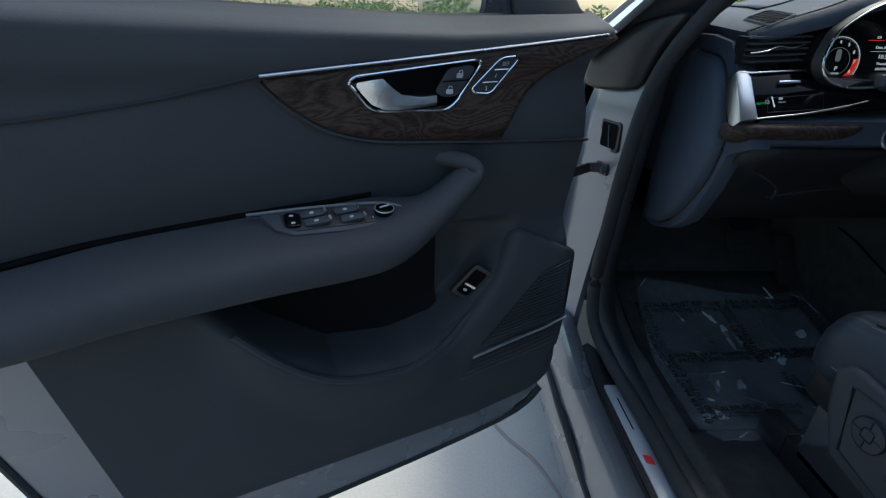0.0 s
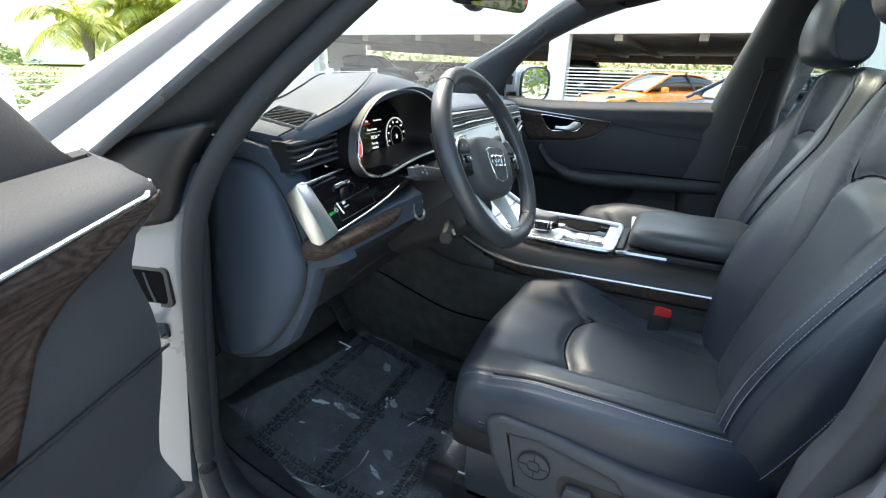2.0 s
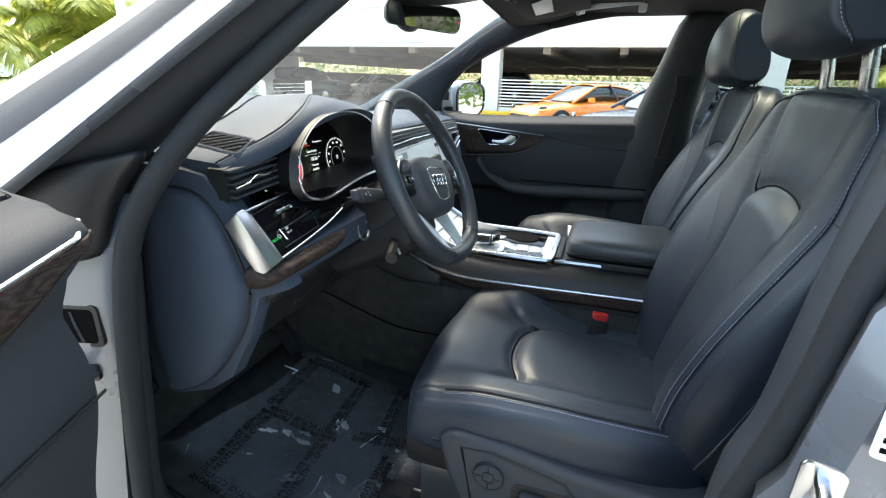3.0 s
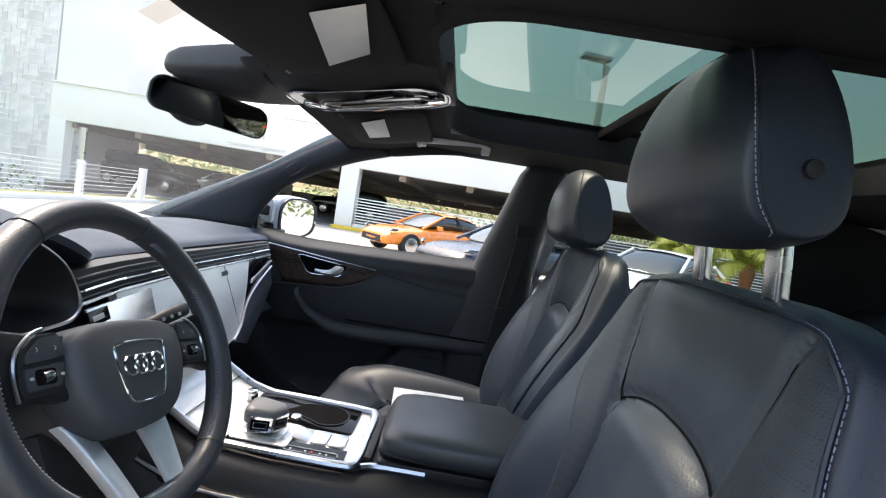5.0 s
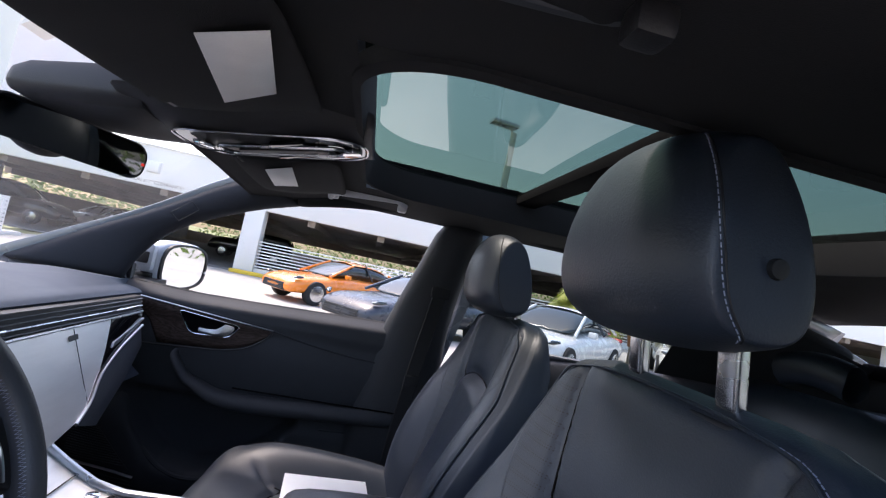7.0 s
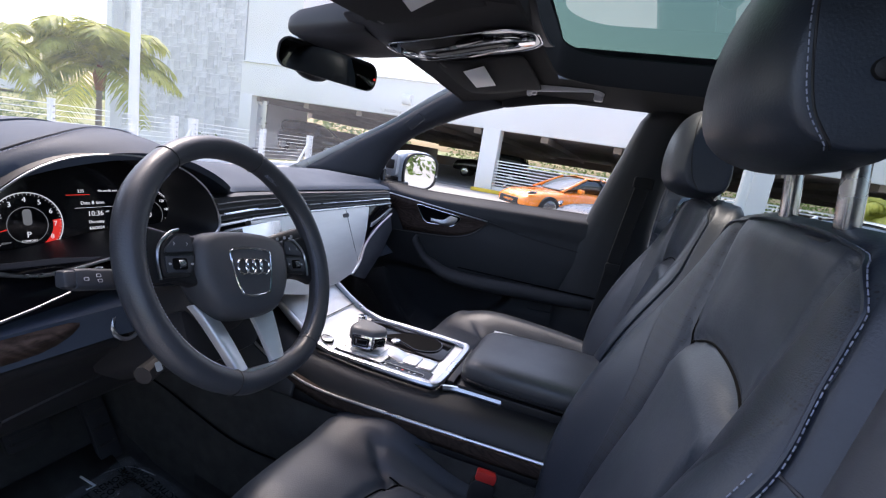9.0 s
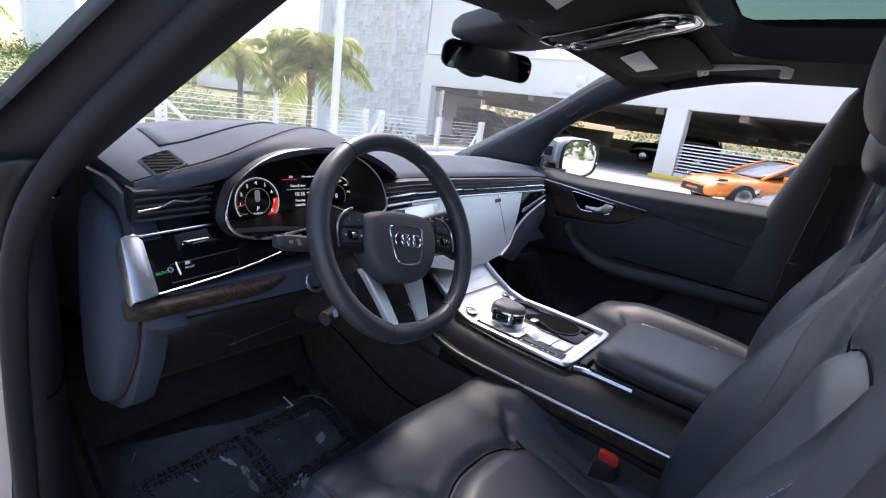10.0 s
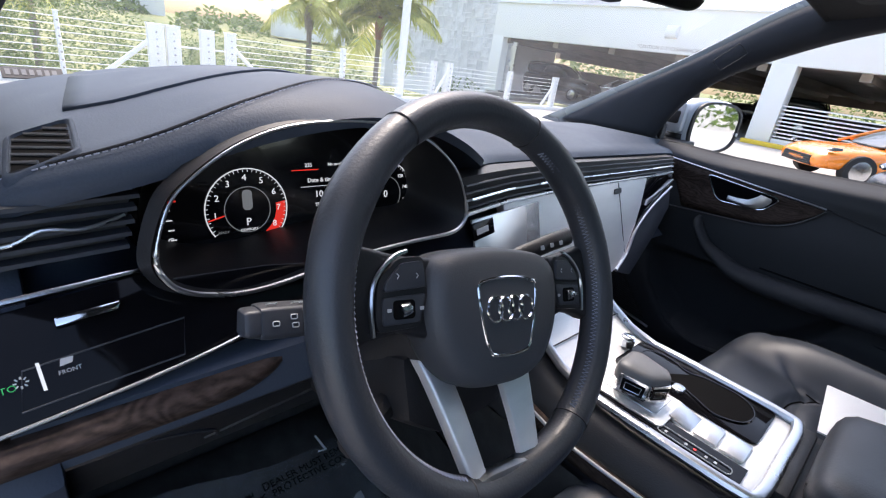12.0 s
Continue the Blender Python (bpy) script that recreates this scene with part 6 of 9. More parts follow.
part("badge_mark", prism(rounded(0.035, 0.010, 0.002, 2, 0.23, 1.146), px2, 0.003, 0.0045), SOFTBLACK, sp)
part("round_button", cylinder(px2(0.585, 1.147, 0.005), 0.004, 0.003, 12, Matrix.Rotation(radians(90), 4, "X")), SATIN, dash)
part("hazard_row", prism([(-0.30, 1.150), (-0.245, 1.149), (-0.245, 1.168), (-0.30, 1.169)], px2, 0.006, 0.010), GLOSSBLACK, dash, bevel=0.001)
part("hazard_bar", prism([(-0.292, 1.156), (-0.262, 1.1555), (-0.262, 1.162), (-0.292, 1.1625)], px2, 0.010, 0.011), PRINT, dash)

# ---------------------------------------------------------------- steering column, stalks and wheel
WC = Vector((-0.418, 0.006, 1.170))
tilt = radians(25.5)
WX, WY, WZ = Vector((1, 0, 0)), Vector((0, math.sin(tilt), math.cos(tilt))), Vector((0, -math.cos(tilt), math.sin(tilt)))


def wh(a, b, d):
    return WC + WX * float(a) + WY * float(b) + WZ * float(d)


TURN_C, TURN_S = math.cos(radians(-10)), math.sin(radians(-10))


def wt(a, b, d):
    """A place on the wheel, which stands turned a little to the right."""
    return wh(a * TURN_C - b * TURN_S, a * TURN_S + b * TURN_C, d)


col = thing("steering_column", WC - WZ * 0.12, "black steering column shroud with two control stalks", "steering column")
rows = [[wh(0.0 + w * math.cos(k * 0.5236), -0.02 + oy + h * math.sin(k * 0.5236), -d) for k in range(12)] for w, h, oy, d in ((0.045, 0.05, 0.0, 0.02), (0.062, 0.062, -0.005, 0.05), (0.075, 0.075, -0.015, 0.09), (0.075, 0.085, -0.025, 0.15), (0.07, 0.08, -0.03, 0.24))]
part("column_shroud", loft(rows), SOFTBLACK, col, sub=1)
part("lower_shroud", loft([[wh(a, b, d) for a, b in ((-0.07, -0.04), (0.07, -0.04), (0.075, -0.10), (0.04, -0.125), (-0.04, -0.125), (-0.075, -0.10))] for d in (-0.06, -0.10, -0.17, -0.26)]), SOFTBLACK, col, bevel=0.012)
STALK = WC + Vector((-0.198, 0.060, 0.001))
SA = (wh(-0.05, 0.0, -0.07) - STALK).normalized()
SB = (WY - SA * WY.dot(SA)).normalized()
SD = SA.cross(SB) * (1 if SA.cross(SB).dot(WZ) > 0 else -1)


def stalk_at(a, b, d):
    """Along the stalk from its tip, up, and towards the driver."""
    return STALK + SA * float(a) + SB * float(b) + SD * float(d)


def stalk_row(a, k):
    sec = ((0.0135, -0.008), (0.0125, -0.001), (0.0095, 0.0075), (0.0075, 0.0090), (-0.0100, 0.0100), (-0.0130, 0.0070), (-0.0125, -0.004), (-0.0085, -0.010))
    return [stalk_at(a, b * k, d * k) for b, d in sec]


ls = part("indicator_stalk", loft([stalk_row(a, k) for a, k in ((0.008, 0.94), (0.014, 1.0), (0.05, 1.0), (0.09, 0.9), (0.15, 0.7))]), PLASTIC, col, "grey-black indicator stalk with white marks", bevel=0.001)
part("stalk_tip", loft([stalk_row(a, k) for a, k in ((-0.003, 0.66), (0.0, 0.80), (0.0085, 0.84))]), PLASTIC, ls, bevel=0.0008)
for a, b in ((0.018, -0.002), (0.032, 0.002), (0.033, -0.004)):
    part("stalk_mark", outline(rounded(0.0050, 0.0032, 0.0008, 2, a, b), lambda a, b, d: stalk_at(a, b, 0.0098 - 0.05 * b + d), 0.0, 0.0004, 5), PRINT, ls)
for a in (0.018, 0.038):
    part("stalk_mark", outline(rounded(0.0070, 0.0050, 0.001, 2, a, 0.0), lambda a, b, d: stalk_at(a, 0.0118 - 0.25 * b, 0.0035 - 0.9 * b + d), 0.0, 0.0005, 5), PRINT, ls)
rs = part("wiper_stalk", loft([[wh(x, 0.022 + y0 + 0.011 * math.cos(k * 0.785), -0.055 + dz + 0.008 * math.sin(k * 0.785)) for k in range(8)] for x, y0, dz in ((0.05, -0.010, 0.0), (0.10, 0.0, 0.006), (0.15, 0.006, 0.012), (0.185, 0.008, 0.014))]), SOFTBLACK, col, "black wiper stalk", bevel=0.003)
part("stalk_marks", join(*[prism(rounded(0.006, 0.005, 0.001, 2, 0.12 + 0.018 * k, 0.026), lambda a, b, d: wh(a, b, -0.033 + d), 0.0, 0.0008) for k in range(3)]), PRINT, rs)
part("adjust_stalk", tube([wh(-0.06, -0.085, -0.10), wh(-0.10, -0.10, -0.09), wh(-0.125, -0.105, -0.085)], 0.012, 8), SOFTBLACK, col)
part("adjust_mark", prism(rounded(0.008, 0.012, 0.002, 2, -0.112, -0.10), lambda a, b, d: wh(a, b, -0.072 + d), 0.0, 0.001), PRINT, col)
part("start_ring", tube([(-0.505 + 0.020 * math.cos(k * 0.3142), 0.115 + 0.006 * math.sin(k * 0.3142), 1.075 + 0.020 * math.sin(k * 0.3142)) for k in range(20)], 0.003, 6, closed=True), SATIN, col, "silver ring of the lower stalk")

wheel = thing("steering_wheel", WC, "black leather steering wheel with silver lower spokes", "steering wheel")
RIM = 0.1645


def rim_point(t, inner=0.0):
    """A round rim, flattened a little at the bottom."""
    b = math.sin(t)
    return RIM * math.cos(t), (RIM * b if b > -0.93 else RIM * (-0.93 + (b + 0.93) * 0.6))


rows = []
for k in range(73):
    t = k * 2 * math.pi / 72
    a, b = rim_point(t)
    o = Vector((math.cos(t), math.sin(t), 0))
    fat = 0.0158 + 0.0022 * (math.exp(-((math.degrees(t) % 360 - 35) / 14) ** 2) + math.exp(-((math.degrees(t) % 360 - 145) / 14) ** 2))
    rows.append([wh(a + o.x * fat * math.cos(q), b + o.y * fat * math.cos(q), 0.0175 * math.sin(q)) for q in np.linspace(0, 2 * math.pi, 12, endpoint=False)])
part("rim", loft(rows, True, False), RIMLEATHER, wheel, "black leather rim", sharp=180)
for deg in (62, 118, 242, 298):
    t = radians(deg)
    a, b = rim_point(t)
    ring = [wh(a + math.cos(t) * 0.0160 * math.cos(q), b + math.sin(t) * 0.0160 * math.cos(q), 0.0177 * math.sin(q)) for q in np.linspace(0, 2 * math.pi, 16, endpoint=False)]
    part("rim_seam", tube(ring, 0.0008, 5, closed=True), SOFTBLACK, wheel)
zig = []
for k in range(150):
    t = radians(-60 + 115 * k / 149)
    a, b = rim_point(t)
    q = 2.75 + (0.16 if k % 2 else -0.16)
    zig.append(wh(a + math.cos(t) * 0.0163 * math.cos(q), b + math.sin(t) * 0.0163 * math.cos(q), 0.018 * math.sin(q)))
part("rim_stitching", tube(zig, 0.0006, 4), THREAD, wheel, "zigzag grey stitching")
zig = []
for k in range(150):
    t = radians(125 + 115 * k / 149)
    a, b = rim_point(t)
    q = 2.75 + (0.16 if k % 2 else -0.16)
    zig.append(wh(a + math.cos(t) * 0.0163 * math.cos(q), b + math.sin(t) * 0.0163 * math.cos(q), 0.018 * math.sin(q)))
part("rim_stitching", tube(zig, 0.0006, 4), THREAD, wheel, "zigzag grey stitching")
hub = [(-0.078, 0.028), (-0.055, 0.040), (0.0, 0.044), (0.055, 0.040), (0.078, 0.028), (0.083, 0.0), (0.078, -0.030), (0.060, -0.060), (0.035, -0.075), (0.0, -0.078), (-0.035, -0.075), (-0.060, -0.060), (-0.078, -0.030), (-0.083, 0.0)]
hp = [(p.x, p.y) for p in curve([(a, b, 0) for a, b in hub], 4, True)]
rows = [[wt(a * k, -0.015 + (b + 0.015) * k, d) for a, b in hp] for k, d in ((0.92, -0.040), (1.0, -0.026), (1.0, -0.010), (0.97, 0.001), (0.90, 0.0085), (0.78, 0.0120), (0.40, 0.0138), (0.1, 0.014))]
part("airbag_pad", loft(rows), HUBPAD, wheel, "padded black airbag cover", sharp=180)
shield = [(-0.037, 0.006), (-0.031, 0.0135), (0.0, 0.0165), (0.031, 0.0135), (0.037, 0.006), (0.033, -0.022), (0.026, -0.043), (0.019, -0.048), (0.0, -0.050), (-0.019, -0.048), (-0.026, -0.043), (-0.033, -0.022)]
sh = [(p.x, p.y) for p in curve([(a, b, 0) for a, b in shield], 3, True)]
part("badge_rim", outline(sh, wt, 0.0128, 0.0017, 8), CHROME, wheel, "chrome badge outline")
for k in range(4):
    cx0 = -0.0195 + 0.013 * k
    part("badge_ring", tube([wt(cx0 + 0.0092 * math.cos(q), -0.010 + 0.0105 * math.sin(q), 0.0150 + 0.0008 * (k % 2)) for q in np.linspace(0, 2 * math.pi, 24, endpoint=False)], 0.0014, 6, closed=True), CHROME, wheel, "chrome ring")
for k in (-1, 1):
    sp_ = [wt(k * a, b, d) for a, b, d in ((0.070, 0.026, 0.006), (0.125, 0.030, 0.004), (0.160, 0.034, 0.0), (0.160, -0.022, 0.0), (0.120, -0.028, 0.002), (0.070, -0.034, 0.004))]
    poly = [(k * a, b) for a, b in ((0.060, 0.034), (0.100, 0.036), (0.138, 0.044), (0.162, 0.050), (0.164, 0.0), (0.158, -0.036), (0.132, -0.026), (0.104, -0.022), (0.062, -0.034))]
    part("side_spoke", prism(poly, wt, -0.026, -0.004), SOFTBLACK, wheel, "black side spoke", bevel=0.007, seg=3)
    pod = [(k * a, b) for a, b in ((0.084, 0.036), (0.108, 0.034), (0.126, 0.018), (0.129, -0.010), (0.126, -0.020), (0.088, -0.018), (0.080, 0.006))]
    pod = part("button_pod", prism(blunt(pod, 0.006), wt, -0.008, 0.001), SOFTBLACK, wheel, "gloss-edged steering wheel button pod", bevel=0.002)
    part("upper_button", prism(blunt([(k * a, b) for a, b in ((0.087, 0.032), (0.106, 0.030), (0.121, 0.016), (0.123, 0.009), (0.084, 0.012))], 0.003), wt, 0.0, 0.004), PLASTIC, pod, bevel=0.0012)
    part("lower_button", prism(blunt([(k * a, b) for a, b in ((0.084, 0.007), (0.1235, 0.005), (0.1235, -0.015), (0.090, -0.014))], 0.003), wt, 0.0, 0.003), PLASTIC, pod, bevel=0.0012)
    part("pod_trim", tube(curve([wt(k * a, b, 0.001) for a, b in ((0.100, 0.039), (0.113, 0.034), (0.128, 0.019), (0.1325, 0.000), (0.131, -0.022))], 4), 0.0018, 6), SATIN, pod, "silver edge of the button pod")
    # black plate for the shade round the roller
    part("scroll_shade", prism(rounded(0.020, 0.014, 0.003, 3, k * 0.105, -0.004), wt, 0.003, 0.0034), WELL, pod)
    part("scroll_wheel", cylinder(wt(k * 0.105, -0.004, 0.0035), 0.0052, 0.0085, 16, Matrix.Rotation(radians(90), 4, "Y")), GREYMETAL, pod, bevel=0.001)
    for j in (0.092, 0.110):
        part("button_mark", tube([wt(k * (j + 0.0018), 0.0225, 0.0043), wt(k * j, 0.0205, 0.0043), wt(k * (j + 0.0018), 0.0185, 0.0043)], 0.0004, 4), PRINT, pod)
    for j in (0.0885, 0.1185):
        part("button_mark", prism(rounded(0.0036, 0.0026, 0.0006, 2, k * j, -0.004), wt, 0.003, 0.0035), PRINT, pod)
    rows = []
    for q in np.linspace(0, 1, 9):
        o, i = Vector((0.068, -0.050)).lerp(Vector((0.041, -0.160)), q), Vector((0.030, -0.064)).lerp(Vector((0.0235, -0.147)), q)
        d = -0.030 + 0.038 * q ** 0.8
        mid = o.lerp(i, 0.30)
        rows.append([wt(k * o.x, o.y, d - 0.012), wt(k * o.x, o.y, d - 0.001), wt(k * (o.x * 0.93 + i.x * 0.07), o.y, d + 0.001), wt(k * mid.x, mid.y, d + 0.0005), wt(k * i.x, i.y, d - 0.006), wt(k * i.x, i.y, d - 0.014)])
    part("lower_spoke", loft(rows), BRUSHED, wheel, "satin silver lower spoke", bevel=0.0010)
part("spoke_bridge", prism([(-0.046, -0.146), (-0.024, -0.144), (0.024, -0.144), (0.046, -0.146), (0.043, -0.163), (0.034, -0.170), (-0.034, -0.170), (-0.043, -0.163)], wt, -0.006, 0.010), SATIN, wheel, "silver foot of the lower spokes", bevel=0.004)

# ---------------------------------------------------------------- centre console
cc = thing("centre_console", (0, -0.1, 0.5), "black centre console with silver framed gear selector panel", "centre console")
prof = [(-0.165, 0.50), (-0.172, 0.78), (-0.168, 0.855), (-0.150, 0.892), (-0.128, 0.905), (0.0, 0.905), (0.128, 0.905), (0.150, 0.892), (0.168, 0.855), (0.172, 0.78), (0.165, 0.50)]
rows = []
for y, dz in ((-1.0, 0.0), (-0.6, 0.0), (-0.25, -0.004), (-0.05, -0.002), (0.06, 0.006), (0.14, 0.045), (0.22, 0.10), (0.32, 0.16)):
    rows.append([(x, y, z + dz * smoothstep(0.5, 0.9, z)) for x, z in prof])
part("console_body", loft(rows), SOFTBLACK, cc, "black console sides", sharp=50)
for k in (-1, 1):
    pts = [(k * 0.176, y, z) for y, z in ((-0.62, 0.872), (-0.40, 0.868), (-0.15, 0.862), (0.02, 0.862), (0.12, 0.89), (0.20, 0.935), (0.26, 0.985))]
    part("side_trim", tube(curve(pts, 5), 0.0030, 6), SATIN, cc, "thin silver side line")
    pts = [[(k * 0.1725, y, z), (k * 0.1755, y, z + 0.010), (k * 0.1735, y, z + 0.024), (k * 0.166, y, z + 0.026)] for y, z in ((-0.62, 0.836), (-0.3, 0.832), (0.0, 0.832), (0.10, 0.855))]
    part("veneer_strip", loft(pts, False), WOOD, cc, "dark veneer strip on the console side", solid=0.003)


def top_z2(y):
    return 0.912 + table([-0.25, 0.03, 0.08, 0.14, 0.22, 0.28], [0, 0.004, 0.018, 0.055, 0.115, 0.17], y)


def ct(a, b, d):
    return Vector((a, b, top_z2(b) + d))


frame_poly = [(-0.112, 0.20), (-0.118, 0.10), (-0.122, 0.0), (-0.122, -0.12), (-0.120, -0.190), (-0.105, -0.212), (0.0, -0.214), (0.098, -0.212), (0.114, -0.190), (0.118, -0.10), (0.118, 0.0), (0.114, 0.10), (0.108, 0.20)]
fp = curve([(a, b, 0) for a, b in frame_poly], 4)
part("silver_frame", tube([ct(p.x, p.y, 0.004) for p in fp], 0.0085, 8, flat=0.8), SATIN, cc, "rounded satin silver frame")
grid = [[ct(a, b, -0.002) for a in np.linspace(-0.113, 0.112, 7)] for b in np.linspace(-0.206, 0.25, 16)]
part("silver_deck", loft(grid, False), BRUSHED, cc, "bright silver console deck")
grid = [[ct(a, b, 0.0005) for a in (-0.112, -0.09, -0.066)] for b in np.linspace(-0.19, 0.03, 8)]
part("gloss_strip", loft(grid, False), GLOSSBLACK, cc, "gloss black strip by the selector")
# climate panel takes the deck's silver in place of a bright reflection
part("lower_screen", loft([[ct(a, b, 0.001) for a in (-0.095, 0.0, 0.098)] for b in np.linspace(0.135, 0.25, 6)], False), BRUSHED, cc, "climate panel with its bright reflection put in as silver")
part("panel_line", tube([ct(a, 0.105, 0.001) for a in np.linspace(-0.105, 0.105, 6)], 0.0012, 5), SOFTBLACK, cc)
part("shift_plate", prism(rounded(0.088, 0.11, 0.008, 3, -0.052, -0.028), ct, 0.0005, 0.004), BRUSHED, cc, "silver plate under the gear selector", bevel=0.001)
part("gear_scale", outline(rounded(0.016, 0.098, 0.006, 3, -0.093, -0.128), ct, 0.002, 0.0008), PRINT, cc)
for b in (-0.09, -0.118, -0.145, -0.157):
    part("gear_mark", prism(rounded(0.005, 0.004, 0.001, 2, -0.093, b), ct, 0.001, 0.0016), PRINT, cc)
part("gear_lamp", prism(rounded(0.004, 0.004, 0.001, 2, -0.093, -0.130), ct, 0.001, 0.0018), REDGLOW, cc)
for b in (-0.13, -0.165):
    part("deck_button", prism(rounded(0.048, 0.032, 0.003, 2, -0.036, b), ct, -0.001, 0.003), SATIN, cc, "flat silver button", bevel=0.001)
part("touch_pad", prism(rounded(0.048, 0.035, 0.003, 2, -0.036, -0.096), lambda a, b, d: ct(a, b, d + (b + 0.088) * 0.25), -0.001, 0.004), SATIN, cc, bevel=0.001)
cup = [(p.x, p.y) for p in curve([(a, b, 0) for a, b in ((0.062, 0.026), (0.090, 0.018), (0.098, -0.015), (0.086, -0.050), (0.098, -0.085), (0.098, -0.135), (0.070, -0.160), (0.030, -0.155), (0.010, -0.120), (0.024, -0.085), (0.034, -0.055), (0.020, -0.025), (0.028, 0.010))], 4, True)]
part("cup_plate", prism(rounded(0.115, 0.225, 0.012, 3, 0.053, -0.07), ct, -0.001, 0.0015), GLOSSBLACK, cc, "gloss black cup holder plate", bevel=0.0006)
# no hollow here: flush black stands for the shade inside the cup holder
part("cup_shade", prism(cup, ct, -0.06, 0.0028), WELL, cc, "double cup holder, its dark depth put on as flush black")
part("cup_rim", outline(cup, ct, 0.003, 0.0018), GLOSSBLACK, cc)
part("cup_spring", prism(rounded(0.022, 0.018, 0.006, 3, 0.022, -0.060), ct, 0.0, 0.007), SATIN, cc, bevel=0.002)
part("volume_knob", join(cylinder(ct(0.060, 0.052, 0.008), 0.0125, 0.016, 24), cylinder(ct(0.060, 0.052, 0.018), 0.0105, 0.004, 24)), CHROME, cc, "chrome volume knob", bevel=0.001)
part("start_button", cylinder(ct(-0.082, 0.058, 0.001), 0.013, 0.005, 24), SATIN, cc, "round silver start button", bevel=0.001)
part("start_button_ring", tube([ct(-0.082 + 0.014 * math.cos(k * 0.2618), 0.058 + 0.014 * math.sin(k * 0.2618), 0.002) for k in range(24)], 0.0012, 5, closed=True), GLOSSBLACK, cc)
gs = thing("gear_selector", ct(-0.07, -0.03, 0), "grey leather gear selector with chrome edges", "gear lever")
GRIP = [(-0.090, -0.004), (-0.082, 0.010), (-0.034, 0.012), (-0.022, 0.000), (-0.026, -0.054), (-0.044, -0.064), (-0.078, -0.046)]


def lever(a, b, d):
    """On the selector, whose top rises towards the windscreen."""
    return Vector((a + 0.12 * d, b, 0.930 + d * (1 + 1.6 * (b + 0.06)) + 0.04 * (b + 0.03)))


gp_ = blunt(GRIP, 0.010, 4)
ga_, gb_ = -0.054, -0.022
rows = [[lever(ga_ + (a - ga_) * k, gb_ + (b - gb_) * k, d) for a, b in gp_] for k, d in ((0.97, 0.012), (1.0, 0.016), (1.0, 0.024), (0.97, 0.0305), (0.90, 0.0345), (0.70, 0.0365), (0.3, 0.0375))]
part("selector_grip", loft(rows), GRIPGREY, gs, "padded grey leather grip", sharp=70)
rows = [[lever(ga_ + (a - ga_) * k, gb_ + (b - gb_) * k, d) for a, b in gp_] for k, d in ((0.80, -0.004), (0.93, 0.002), (0.96, 0.013))]
part("selector_base", loft(rows), GREYMETAL, gs, "polished metal underside of the grip", sharp=60)
for (a0, b0), (a1, b1), w0 in (((-0.0905, -0.007), (-0.0800, -0.0440), 0.0), ((-0.0745, -0.0485), (-0.0475, -0.0630), 0.0)):
    out = Vector((b1 - b0, a0 - a1, 0)).normalized()
    side = lambda a, b, d: lever(a0 + (a1 - a0) * a, b0 + (b1 - b0) * a, b) + out * d
    part("selector_rim", prism(blunt([(-0.04, 0.000), (1.04, 0.000), (1.06, 0.026), (-0.06, 0.026)], 0.004), side, -0.004, 0.0016), CHROME, gs, "chrome edge of the grip", bevel=0.0008)
    part("selector_inlay", prism(blunt([(0.08, 0.0035), (0.92, 0.0035), (0.94, 0.0215), (0.06, 0.0215)], 0.003), side, 0.001, 0.0024), GLOSSBLACK, gs, "black inlay with a lit letter")
    part("inlay_ring", outline(blunt([(0.22, 0.0075), (0.80, 0.0075), (0.82, 0.0175), (0.20, 0.0175)], 0.002), side, 0.0025, 0.0006, 5), GREYMETAL, gs)
part("selector_neck", loft([[Vector((-0.042 + a * w, -0.022 + b * w * 1.1, 0.908 + z)) for a, b in ((-1, -1), (1, -1), (1, 1), (-1, 1))] for z, w in ((0.0, 0.024), (0.015, 0.017), (0.030, 0.020))]), GLOSSBLACK, gs, bevel=0.002)
part("selector_slot", outline(rounded(0.062, 0.085, 0.006, 3, -0.045, -0.022), ct, 0.004, 0.0014), SATIN, gs)
ar = thing("armrest", (0.03, -0.42, 0.9), "grey-black leather armrest lid over the console box", "armrest")
rows = []
for y, w, zt in ((-0.243, 0.075, 0.945), (-0.250, 0.105, 0.966), (-0.275, 0.120, 0.974), (-0.40, 0.123, 0.976), (-0.55, 0.123, 0.976), (-0.60, 0.118, 0.970)):
    zb = 0.915
    rows.append([(0.022 + a * w, y, zb + (zt - zb) * b) for a, b in ((-0.94, 0.0), (-1, 0.35), (-0.99, 0.8), (-0.90, 0.98), (-0.5, 1.0), (0, 1.0), (0.5, 1.0), (0.90, 0.98), (0.99, 0.8), (1, 0.35), (0.94, 0.0))])
part("armrest_lid", loft(rows), ARMLEATHER, ar, "padded leather lid", sub=1)
seam = [(0.022 - 0.1225 * table([-0.60, -0.3, -0.26, -0.245], [1, 1, 0.93, 0.62], y), y, 0.936) for y in np.linspace(-0.60, -0.246, 16)]
part("lid_seam", tube(seam, 0.0018, 5), SOFTBLACK, ar)
part("console_box", join(box((0.022, -0.43, 0.905), (0.225, 0.36, 0.03)), box((0.02, -0.228, 0.905), (0.19, 0.02, 0.02))), SOFTBLACK, ar, bevel=0.006)
part("tray_lip", tube(curve([(-0.105, -0.222, 0.910), (-0.09, -0.25, 0.908), (-0.088, -0.34, 0.908)], 4), 0.006, 6), SATIN, ar)

